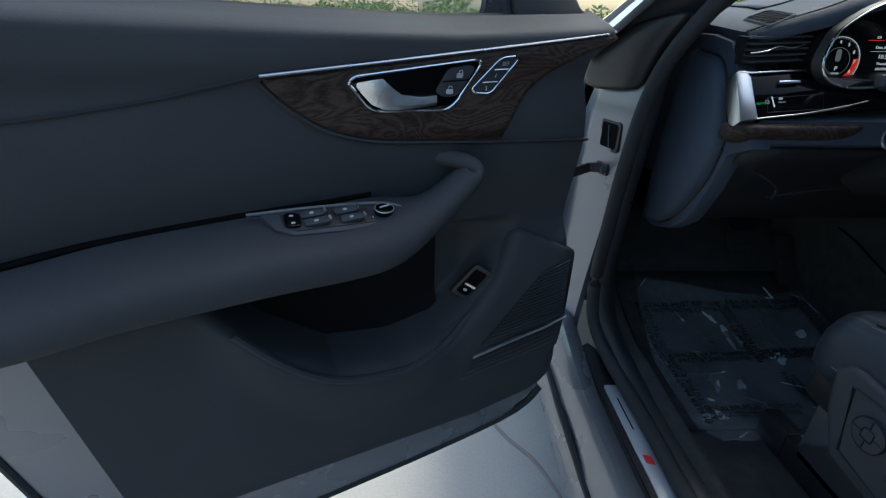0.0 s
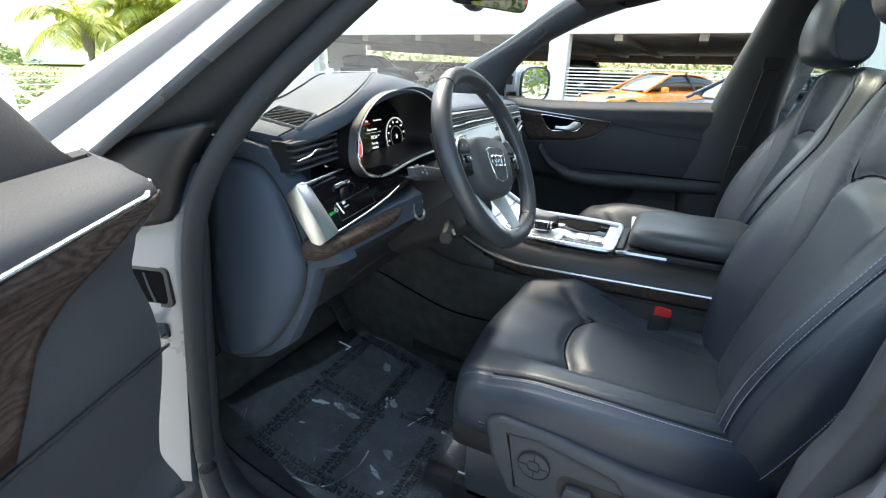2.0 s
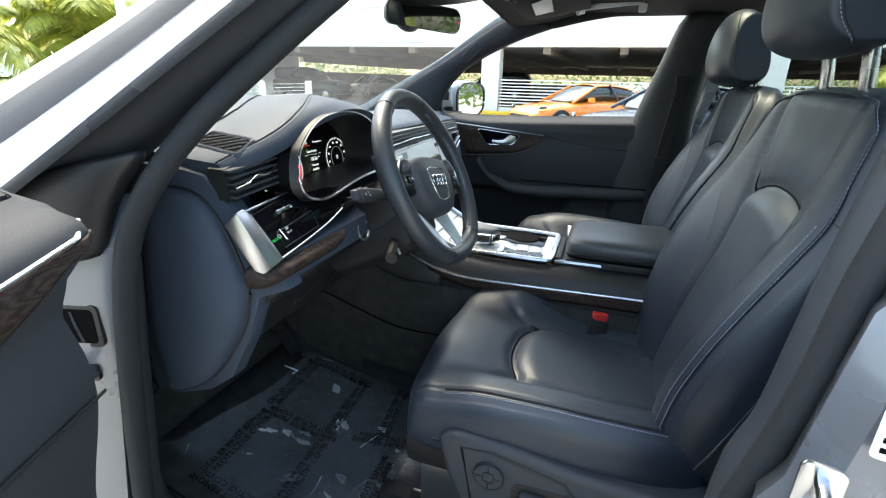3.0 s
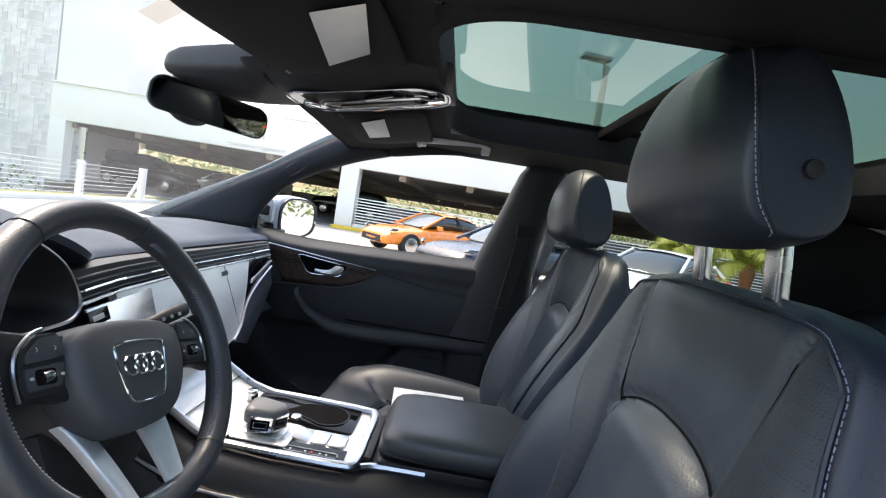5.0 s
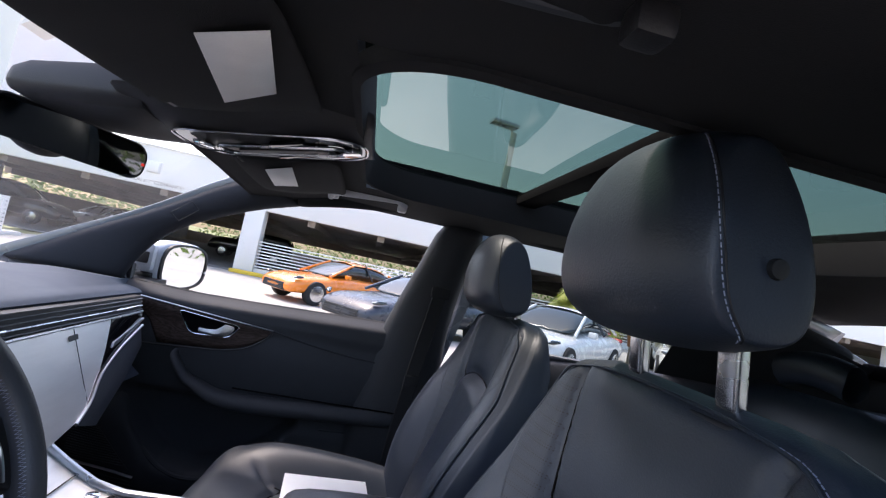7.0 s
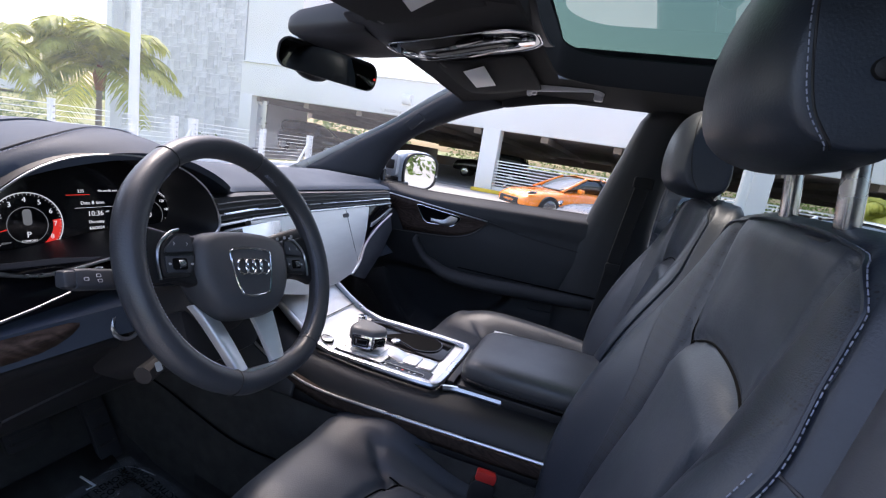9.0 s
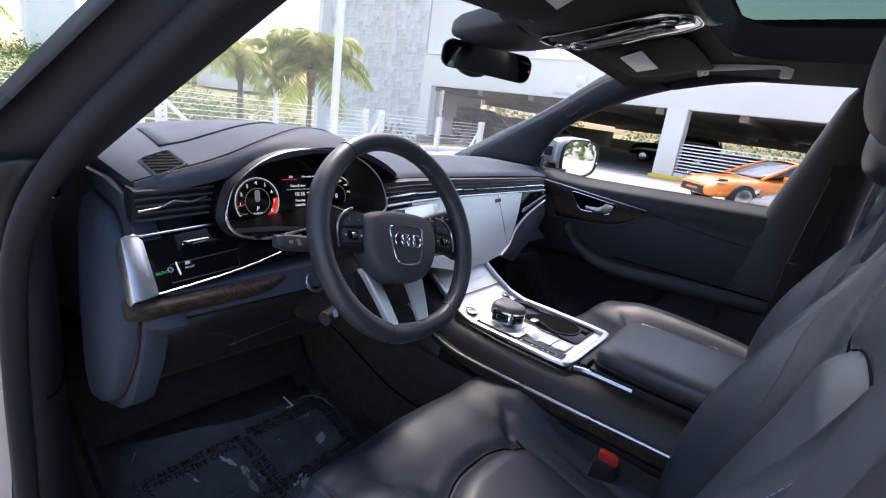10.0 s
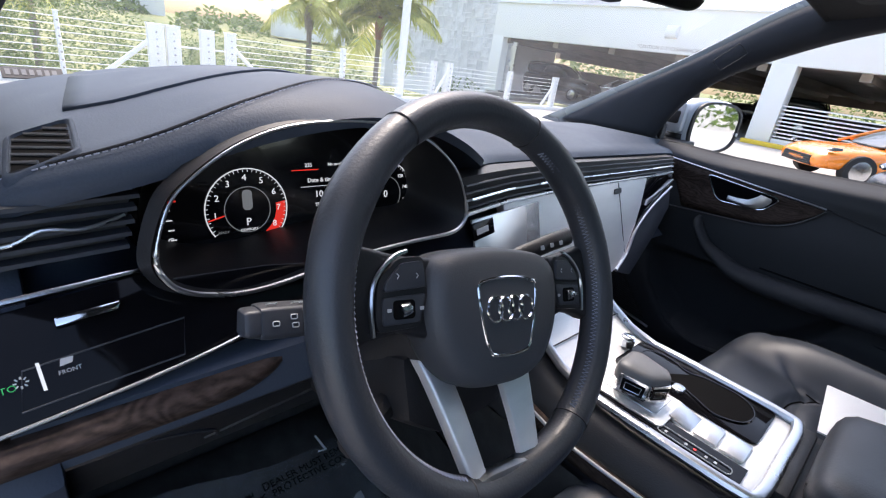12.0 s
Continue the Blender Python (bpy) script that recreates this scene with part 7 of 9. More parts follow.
# carpeted side of the tunnel under the console, with the plastic flank above it
TOP_Y, TOP_Z = [-0.6, 0.0, 0.10, 0.17, 0.27, 0.42, 0.60, 0.84], [0.826, 0.829, 0.831, 0.827, 0.86, 0.93, 1.00, 1.06]
rows = []
for y in np.linspace(-0.60, 0.84, 37):
    lo, hi = table([-0.6, 0.0, 0.30, 0.46, 0.58, 0.70, 0.84], [0.44, 0.44, 0.455, 0.495, 0.565, 0.66, 0.80], y) - 0.01, table(TOP_Y, TOP_Z, y)
    rows.append([(-0.150 - 0.036 * math.sin(1.5 * q) ** 0.7 - 0.05 * smoothstep(0.45, 0.85, y) * (1 - q) ** 2, y, lo + (hi - lo) * q) for q in np.linspace(0, 1, 14)])
part("tunnel_carpet", loft(rows, False), CARPET, shell, "black carpet on the side of the tunnel", sharp=180)
rows = [[(-0.181, y, table(TOP_Y, TOP_Z, y) - 0.004), (-0.186, y, table(TOP_Y, TOP_Z, y) + 0.004), (-0.184, y, table(TOP_Y, TOP_Z, y) + 0.5 * h), (-0.172, y, table(TOP_Y, TOP_Z, y) + h)] for y, h in ((0.06, 0.03), (0.12, 0.05), (0.2, 0.09), (0.3, 0.12), (0.42, 0.12), (0.6, 0.12))]
part("console_flank", loft(rows, False), DARKTRIM, cc, "dark plastic flank of the console", solid=0.003, sub=1)
part("carpet_seam", tube(curve([(-0.188, y, z) for y, z in ((0.46, 0.758), (0.40, 0.745), (0.30, 0.712), (0.19, 0.682), (0.07, 0.680), (-0.1, 0.690))], 5), 0.0022, 5), WELL, shell)

# pedals and footwell film
for x, y, z, w, h, nm, lb in ((-0.36, 0.58, 0.66, 0.085, 0.060, "brake_pedal", "black rubber brake pedal in the footwell"), (-0.22, 0.56, 0.60, 0.05, 0.16, "accelerator_pedal", "black accelerator pedal hinged on the floor")):
    at = plane_at((x, y, z), (1, 0, 0), (0, 0.5, 0.85))
    p = thing(nm, (x, y, z - 0.06), lb, "pedal")
    part("pad", prism(rounded(w, h, 0.010, 3), at, 0.0, 0.012), RUBBER, p, bevel=0.003)
    for k in range(3):
        part("rib", prism(rounded(w * 0.8, 0.006, 0.002, 2, 0, -h * 0.25 + k * h * 0.25), at, 0.012, 0.015), SOFTBLACK, p)
    part("arm", tube([at(0, 0, 0), (x, y + 0.10, z + 0.06), (x, y + 0.16, z + 0.22)], 0.010, 6), SOFTBLACK, p)


def floor_z(x, y):
    return table([0.0, 0.30, 0.46, 0.58, 0.70, 0.84], [0.44, 0.455, 0.495, 0.565, 0.66, 0.80], y)


def film_h(x, y):
    """Height of the crumpled film over the floor."""
    h = 0.034 + 0.010 * max(0, noise.noise(Vector((x * 7, y * 7, 1.0)))) + 0.0022 * abs(noise.noise(Vector((x * 24, y * 17, 4.0))))
    h += 0.0045 * max(0, 1 - 14 * abs(noise.noise(Vector((x * 6 + 3, y * 5, 8.0))))) + 0.003 * max(0, 1 - 12 * abs(noise.noise(Vector((x * 11, y * 13 + 5, 2.0)))))
    return floor_z(x, y) + h


film = thing("floor_film", (-0.5, 0.3, 0.455), "crinkled clear protective film with black print over the driver floor", "floor cover")
NX, NY = 96, 96
rows = []
for j in range(NY):
    row = []
    for i in range(NX):
        u, v = i / (NX - 1), j / (NY - 1)
        left = -0.732 + 0.035 * smoothstep(0.10, 0.0, v) + 0.004 * math.sin(9 * v)
        right = -0.36 + 0.165 * smoothstep(0.0, 0.55, v) + 0.005 * math.sin(11 * v)
        x = left + (right - left) * u
        y = 0.004 + 0.475 * v - 0.03 * u * (1 - v) + 0.05 * v * (1 - u) ** 2 + 0.006 * math.sin(7 * u)
        h = 0.11 * max(0, 1 - u * 6.0) ** 2 * max(0, 1 - abs(v - 0.85) * 2.4) + 0.008 * max(0, 1 - v * 14)
        row.append((x, y, film_h(x, y) + h))
    rows.append(row)
part("film_sheet", loft(rows, False), FILM, film, "crinkled clear film", sharp=9)
rng = random.Random(31)
folds = []
for _ in range(30):
    u, v, turn, size = rng.random(), rng.random(), rng.uniform(0, 3.14), rng.uniform(0.006, 0.022)
    x0, y0, thin = -0.71 + 0.40 * u + 0.04 * v, 0.03 + 0.40 * v, rng.uniform(0.18, 0.6)
    edge = []
    for k in range(14):
        a = k * 0.4488
        r = size * (1 + 0.75 * noise.noise(Vector((2.2 * math.cos(a), 2.2 * math.sin(a), x0 * 90))))
        p, q = r * math.cos(a), r * thin * math.sin(a)
        px, py = x0 + p * math.cos(turn) - q * math.sin(turn), y0 + p * math.sin(turn) + q * math.cos(turn)
        edge.append((px, py, film_h(px, py) + 0.0012))
    mid = (x0, y0, film_h(x0, y0) + 0.0026)
    folds.append((edge + [mid], [(k, (k + 1) % 14, 14) for k in range(14)]))
tagged(part("film_creases", join(*folds), FILMFOLD, film, "whitened folds in the film", sharp=60), kind="stuff")
for pts in (((-0.700, 0.475, 0.545), (-0.690, 0.455, 0.600), (-0.700, 0.43, 0.622)), ((-0.725, 0.30, 0.505), (-0.70, 0.235, 0.487), (-0.63, 0.205, 0.486), (-0.57, 0.21, 0.486)),
            ((-0.69, 0.012, 0.478), (-0.66, 0.014, 0.482), (-0.625, 0.034, 0.477)), ((-0.46, 0.17, 0.486), (-0.41, 0.15, 0.485), (-0.38, 0.12, 0.484)), ((-0.27, 0.47, 0.548), (-0.225, 0.45, 0.543), (-0.20, 0.40, 0.523))):
    part("film_fold", tube(curve(pts, 6), [0.0006] + [0.0016] * (6 * (len(pts) - 1) - 1) + [0.0006], 6, flat=0.5), FILMFOLD, film, "milky upstanding fold of the film", sharp=60)
part("floor_mat", loft([[(x, y, floor_z(x, y) + 0.013) for x in (-0.735, -0.6, -0.45, -0.30, -0.22)] for y in np.linspace(0.06, 0.56, 8)], False), CARPET, film, "black floor mat under the film", solid=0.012)


def film_at(a, b, d):
    x, y = -0.56 + a, 0.26 + b
    return Vector((x, y, film_h(x, y) + 0.003 + d))


for x, y, spin in ((-0.335, 0.440, 0), (-0.575, 0.430, 0), (-0.330, 0.272, 0.05), (-0.575, 0.258, 0.03), (-0.225, 0.36, 1.57), (-0.455, 0.345, 1.6), (-0.692, 0.345, 1.57), (-0.315, 0.145, 0.12), (-0.415, 0.10, 1.68), (-0.570, 0.085, 0.02), (-0.690, 0.160, 1.62)):
    for words, k in (("DEALER MUST REMOVE", 0.5), ("PROTECTIVE COVER", -0.5)):
        lettering(words, 0.0205, film_at, x + 0.56 - 0.019 * k * math.sin(spin), y - 0.26 + 0.019 * k * math.cos(spin), 0.0, BLACKPRINT, film, name="film_print", spin=spin)
single("paper_scrap", tube([(-0.310, 0.470, 0.532), (-0.296, 0.462, 0.536), (-0.302, 0.500, 0.548)], 0.0028, 5, flat=0.3), PAPER, "small white scrap of plastic tie on the floor", "litter")
# ---------------------------------------------------------------- front doors
def pocket_lip(u):
    return table([0.10, 0.14, 0.20, 0.26, 0.35, 0.46, 0.55, 0.60, 0.65, 0.72], [0.93, 0.868, 0.775, 0.722, 0.705, 0.722, 0.79, 0.845, 0.90, 0.93], u)


def door_top(u):
    return table([-0.03, 0.10, 0.27, 0.46, 0.90], [1.255, 1.250, 1.2445, 1.249, 1.266], u)


def door_bottom(u):
    return table([0.0, 0.05, 0.55, 0.85, 1.0], [0.520, 0.495, 0.430, 0.405, 0.42], u)


def door_v(u, z):
    """Relief of the door trim: ledge, leaning middle, pocket hollow, lower skirt."""
    v = -0.050 * smoothstep(1.12, 0.88, z)
    v += 0.012 * smoothstep(1.16, 1.20, z) - 0.055 * smoothstep(door_top(u) - 0.035, door_top(u) + 0.002, z) ** 2
    v += 0.020 * smoothstep(0.92, 0.86, z) * smoothstep(pocket_lip(u) + 0.012, pocket_lip(u) - 0.025, z)
    inside = smoothstep(pocket_lip(u) - 0.006, pocket_lip(u) + 0.030, z) * smoothstep(0.945, 0.905, z) * smoothstep(0.105, 0.20, u) * smoothstep(0.66, 0.60, u)
    v -= 0.066 * inside
    v += 0.020 * smoothstep(pocket_lip(u) - 0.15, pocket_lip(u) - 0.02, z) * smoothstep(pocket_lip(u) + 0.016, pocket_lip(u) - 0.004, z) * smoothstep(0.22, 0.30, u) * smoothstep(0.66, 0.56, u)
    v -= 0.03 * smoothstep(0.60, 0.45, z) + (0.035 - 0.025 * smoothstep(0.98, 0.92, z)) * smoothstep(0.015, -0.02, u)
    return v


def wing_mirror(d):
    """The passenger's outside mirror, its pane turned towards the driver."""
    face = plane_at((0.985, 0.330, 1.262), (0.900, -0.435, 0.0), (0, 0, 1))
    oval = []
    for k in range(40):
        t = 2 * math.pi * k / 40
        c, q = math.cos(t), math.sin(t)
        a = math.copysign(abs(c) ** (0.55 if c < 0 else 0.66), c)
        b = math.copysign(abs(q) ** 0.62, q)
        oval.append((0.098 * a * (1.0 if c > 0 else 0.92), 0.076 * b * (1 - 0.10 * max(0, a)) + (0.006 * a if q > 0 else 0)))
    push = Vector((-0.06, 1.0, 0.0))

    def ring(k, deep, side=0.0):
        return [face(a * k, b * k, 0) + push * deep + Vector((side, 0, 0)) for a, b in oval]

    # housing wears the lit copy of the body paint
    om = part("outside_mirror", loft([ring(1.05, 0.0), ring(1.12, 0.012), ring(1.13, 0.045), ring(1.02, 0.085, 0.01), ring(0.74, 0.115, 0.02), ring(0.30, 0.128, 0.03)]), LITPAINT, d, "silver-white outside mirror housing", sharp=60)
    part("mirror_rim", loft([ring(1.055, 0.002), ring(1.06, -0.006), ring(0.97, -0.007), ring(0.955, 0.004)], True, False), SOFTBLACK, om, "black rim round the mirror pane", sharp=50)
    part("mirror_pane", (ring(0.965, -0.002), [tuple(range(40))]), MIRROR, om, "reflecting mirror pane")
    low = [p for p in range(40) if oval[p][1] < -0.020]
    part("mirror_base", loft([[ring(k, g, h)[p] + Vector((0, 0, -0.003)) for p in low] for k, g, h in ((1.125, 0.010, 0), (1.135, 0.045, 0), (1.03, 0.085, 0.01), (0.76, 0.115, 0.02))], False), SOFTBLACK, om, "black underside of the mirror", solid=0.004, sharp=60)
    side = plane_at((0.862, 0.410, 1.282), (0.10, -0.995, 0.0), (0, 0, 1))
    part("sensor_frame", prism(rounded(0.056, 0.090, 0.010, 3), side, -0.030, 0.004), LITPAINT, om, bevel=0.002)
    part("sensor_window", prism(rounded(0.034, 0.038, 0.004, 3), side, 0.003, 0.0055), SOFTBLACK, om, "dark square sensor window")
    part("warning_lamp", prism(rounded(0.006, 0.010, 0.002, 2, 0.100, -0.012), face, -0.004, 0.009), WHITECARD, om)
    part("mirror_foot", loft([[(x, y, z) for y, z in ((0.35, 1.188), (0.44, 1.188), (0.44, 1.215), (0.35, 1.215))] for x in (0.80, 0.87, 0.94)]), SOFTBLACK, d, "black mirror foot", bevel=0.008)


def build_door(at, label, lift, driver):
    """A trimmed front door; at(u, z, v): along the door, up, towards the cabin."""
    def A(u, z, v):
        return at(u, z + lift, v)

    d = thing("front_door", A(0.5, 0.43, -0.06), label, parent=shell)
    us, zs = np.linspace(-0.02, 0.98, 170), np.linspace(0, 1, 150)
    rows = []
    for q in zs:
        row = []
        for u in us:
            uu = u
            b, t = door_bottom(u), door_top(u)
            z = b + (t - b) * q
            edge = table([0.40, 0.55, 0.87, 1.0, 1.3], [0.775, 0.785, 0.83, 0.96, 0.98], z)
            start = table([0.40, 0.70, 0.86, 0.98, 1.06, 1.12, 1.16, 1.195, 1.215, 1.24, 1.26], [-0.02, 0.0, 0.006, 0.018, 0.026, 0.038, 0.050, 0.052, 0.014, -0.020, -0.02], z) if driver else -0.02
            uu = start + (u + 0.02) * (edge - start) / 1.0
            row.append(A(uu, z, door_v(uu, z)))
        rows.append(row)
    part("trim_panel", loft(rows, False), DOORSKIN, d, "dark vinyl door trim with a map pocket", sharp=180)
    # painted shell behind the trim
    edge = [(-0.05, 1.21), (-0.06, 0.95), (-0.05, 0.60), (-0.02, 0.46), (0.10, 0.40), (0.55, 0.36), (0.86, 0.36), (0.90, 0.48), (0.96, 0.80), (1.05, 1.0), (1.07, 1.22), (0.6, 1.225)]
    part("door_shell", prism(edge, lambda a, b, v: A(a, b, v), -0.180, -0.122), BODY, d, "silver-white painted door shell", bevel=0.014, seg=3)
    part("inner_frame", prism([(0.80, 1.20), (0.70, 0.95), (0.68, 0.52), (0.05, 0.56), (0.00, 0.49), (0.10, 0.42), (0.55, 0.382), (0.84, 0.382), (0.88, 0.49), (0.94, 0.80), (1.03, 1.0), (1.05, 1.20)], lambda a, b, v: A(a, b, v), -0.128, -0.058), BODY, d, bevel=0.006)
    pts = [A(a, b, -0.062) for a, b in ((1.02, 1.2), (0.995, 1.0), (0.935, 0.80), (0.875, 0.52), (0.84, 0.395), (0.55, 0.388), (0.10, 0.425), (-0.005, 0.48))]
    part("edge_seal", tube(curve(pts, 5), 0.008, 8), RUBBER, d, "black rubber door seal")
    part("belt_seal", tube([A(u, door_top(u) - 0.010, -0.062) for u in np.linspace(0.0, 1.0, 12)], 0.008, 8, flat=1.6), RUBBER, d)
    # veneer field with chrome line
    def S(u, z, v):
        return A(u, z, door_v(u, z) + v)
    wood = [(0.0, 1.222), (0.518, 1.176), (0.500, 1.150), (0.465, 1.122), (0.430, 1.103), (0.38, 1.090), (0.30, 1.080), (0.185, 1.066), (0.178, 1.100), (0.160, 1.140), (0.120, 1.175), (0.06, 1.203)]
    lower = curve([(u, z, 0) for u, z in wood[1:8]], 3)
    cols = []
    for k in range(31):
        u = 0.005 + (0.515 - 0.005) * k / 30
        top = 1.223 - 0.0475 * k / 30
        low = table([0.0, 0.06, 0.12, 0.16, 0.178, 0.186, 0.30, 0.38, 0.43, 0.465, 0.50, 0.518], [1.219, 1.204, 1.178, 1.146, 1.112, 1.084, 1.091, 1.098, 1.110, 1.126, 1.154, 1.174], u)
        cols.append([S(u, low + (top - low) * j / 6, 0.0025) for j in range(7)])
    part("veneer_panel", loft(cols, False), WOOD, d, "open-pored dark brown veneer", solid=0.003)
    part("chrome_line", tube([S(u, 1.228 - 0.0475 * (u + 0.004) / 0.522, 0.004) for u in np.linspace(-0.006, 0.520, 14)], 0.0028, 8, flat=0.7), SATIN, d, "satin silver line above the veneer")
    part("pad_seam", tube(curve([S(u, z, 0.0005) for u, z in ((0.520, 1.180), (0.611, 1.161), (0.690, 1.150), (0.760, 1.143), (0.930, 1.132))], 4), 0.0026, 6), RUBBER, d)
    part("veneer_edge", tube(curve([S(u, z - 0.003, 0.002) for u, z in ((0.520, 1.176), (0.500, 1.152), (0.465, 1.124), (0.430, 1.108), (0.38, 1.096), (0.30, 1.089), (0.186, 1.080), (0.02, 1.070))], 4), 0.0025, 6), SOFTBLACK, d)
    # release lever in its bezel
    bez = [(0.420, 1.170), (0.411, 1.177), (0.250, 1.194), (0.240, 1.190), (0.270, 1.141), (0.287, 1.130), (0.383, 1.134), (0.395, 1.139)]
    bez = blunt(bez, 0.010)
    part("lever_well", prism(bez, S, 0.0, 0.004), GLOSSBLACK, d, "gloss black handle recess")
    part("lever_bezel", outline(bez, S, 0.005, 0.0022, 8), CHROME, d, "chrome outline of the handle recess")
    rows = []
    for u, z0, z1, h in ((0.409, 1.163, 1.169, 0.005), (0.392, 1.143, 1.172, 0.010), (0.378, 1.137, 1.174, 0.013), (0.366, 1.135, 1.163, 0.015), (0.352, 1.135, 1.153, 0.016), (0.325, 1.137, 1.150, 0.016), (0.304, 1.139, 1.151, 0.014)):
        rows.append([S(u, z0, 0.004), S(u, z0, h * 0.8), S(u, z0 * 0.7 + z1 * 0.3, h), S(u, z1, h * 0.85), S(u, z1, 0.004)])
    part("release_lever", loft(rows), SATIN, d, "satin silver door release lever", bevel=0.002)
    if driver:
        lock = part("lock_buttons", prism(blunt([(0.288, 1.184), (0.258, 1.188), (0.250, 1.184), (0.270, 1.149), (0.292, 1.147), (0.305, 1.155)], 0.006), S, 0.003, 0.009), PLASTIC, d, "black lock and unlock buttons", bevel=0.002)
        part("button_gap", tube([S(0.298, 1.168, 0.0125), S(0.260, 1.169, 0.0125)], 0.0008, 5), BLACKPRINT, lock)
        for u, z in ((0.273, 1.177), (0.285, 1.157)):
            part("lock_symbol", prism(rounded(0.008, 0.006, 0.001, 2, u, z - 0.002), S, 0.009, 0.0135), PRINT, lock)
            part("lock_shackle", outline(rounded(0.005, 0.006, 0.002, 2, u, z + 0.002), S, 0.0130, 0.0006), PRINT, lock)
        memory = [(0.213, 1.196), (0.190, 1.198), (0.185, 1.193), (0.214, 1.154), (0.223, 1.149), (0.245, 1.151), (0.249, 1.156)]
        memory = blunt(memory, 0.009)
        mem = part("memory_panel", prism(memory, S, 0.0, 0.006), PLASTIC, d, "seat memory buttons", bevel=0.001)
        part("memory_rim", outline(memory, S, 0.0065, 0.0015, 6), CHROME, mem, "chrome outline")
        back = lambda a, b, dd: S(-a, b, dd)
        lettering("SET", 0.0075, back, -0.204, 1.188, 0.0072, PRINT, mem)
        lettering("1", 0.0075, back, -0.217, 1.173, 0.0110, PRINT, mem)
        lettering("2", 0.0075, back, -0.230, 1.157, 0.0125, PRINT, mem)
        for z, u0, u1 in ((1.181, 0.221, 0.200), (1.1645, 0.235, 0.212)):
            part("memory_line", tube([S(u0, z, 0.0105), S(u1, z + 0.0005, 0.0105)], 0.0008, 5), SATIN, mem)
    # armrest sweeping up into the pull handle
    path = [(0.97, 0.955, 0.000, 0.044, 0.034), (0.86, 0.950, 0.010, 0.046, 0.042), (0.70, 0.944, 0.015, 0.046, 0.046), (0.55, 0.936, 0.018, 0.046, 0.048), (0.45, 0.934, 0.019, 0.044, 0.048), (0.385, 0.942, 0.020, 0.038, 0.046),
            (0.335, 0.966, 0.021, 0.028, 0.040), (0.298, 0.998, 0.023, 0.022, 0.032), (0.270, 1.030, 0.024, 0.020, 0.028), (0.252, 1.054, 0.018, 0.019, 0.025), (0.254, 1.068, 0.000, 0.018, 0.020), (0.270, 1.072, -0.030, 0.016, 0.016)]
    if driver:
        path = [(0.97, 0.920, 0.000, 0.030, 0.034), (0.81, 0.934, 0.010, 0.032, 0.042), (0.70, 0.949, 0.015, 0.034, 0.046), (0.55, 0.957, 0.018, 0.034, 0.048), (0.45, 0.958, 0.019, 0.034, 0.048), (0.385, 0.964, 0.020, 0.032, 0.044),
                (0.335, 0.982, 0.021, 0.026, 0.036), (0.298, 1.005, 0.023, 0.021, 0.029), (0.268, 1.029, 0.024, 0.019, 0.025), (0.249, 1.046, 0.021, 0.016, 0.022), (0.257, 1.056, 0.013, 0.013, 0.019), (0.272, 1.060, 0.001, 0.012, 0.017), (0.288, 1.060, -0.012, 0.011, 0.015), (0.302, 1.058, -0.030, 0.010, 0.012)]
    else:
        path = [(a, b + 0.012 if a > 0.3 else b, c - 0.012, h * 0.58, w_ * 0.75) for a, b, c, h, w_ in path]
    # padded section with a sloping top and a rounded crest: (towards the cabin, up)
    ledge = [(0.052, -0.004), (0.050, -0.016), (0.044, -0.026), (0.032, -0.033), (0.010, -0.035), (-0.02, -0.035), (-0.045, -0.034), (-0.06, -0.03),
             (-0.065, 0.0), (-0.065, 0.03), (-0.06, 0.052), (-0.04, 0.052), (-0.01, 0.044), (0.022, 0.034), (0.042, 0.024), (0.050, 0.010)]
    pts = curve([(a, b, c) for a, b, c, _, _ in path], 5)
    dims = curve([(e, f, 0) for _, _, _, e, f in path], 5)
    rows = []
    for i, p in enumerate(pts):
        q = pts[min(i + 1, len(pts) - 1)] - pts[max(i - 1, 0)]
        nrm = Vector((-q.y, q.x, 0)).normalized() if Vector((q.x, q.y)).length > 0.004 else Vector((0, -1, 0))
        hh, dd = dims[i].x, dims[i].y
        flatness = smoothstep(0.30, 0.42, p.x) if driver else 0.0
        ring = []
        for k, t in enumerate(np.linspace(0, 2 * math.pi, 16, endpoint=False)):
            du, dz, dv = nrm.x * hh * math.sin(t), nrm.y * hh * math.sin(t), dd * math.cos(t) * (1 if math.cos(t) > 0 else 1.4)
            lv, lz = ledge[k]
            ring.append(A(p.x + du * (1 - flatness), p.y + dz * (1 - flatness) + lz * flatness, p.z + dv * (1 - flatness) + lv * flatness))
        rows.append(ring)
    part("armrest", loft(rows), DOORSKIN, d, "padded armrest with pull handle", sharp=180)
    groove = ((0.95, 0.962, -0.030), (0.81, 0.987, -0.022), (0.70, 1.001, -0.022), (0.55, 1.010, -0.021), (0.45, 1.013, -0.021), (0.39, 1.016, -0.021)) if driver else ((0.95, 0.990, 0.006), (0.75, 0.990, 0.012), (0.55, 0.990, 0.016), (0.44, 0.990, 0.016))
    part("armrest_seam", tube(curve([A(u, z, v) for u, z, v in groove], 5), 0.0045 if driver else 0.0025, 6), WELL, d)
    part("lower_seam", tube(curve([S(u, z, 0.001) for u, z in ((0.90, 0.896), (0.83, 0.892), (0.73, 0.887), (0.62, 0.880))], 5), 0.003, 6), RUBBER, d)
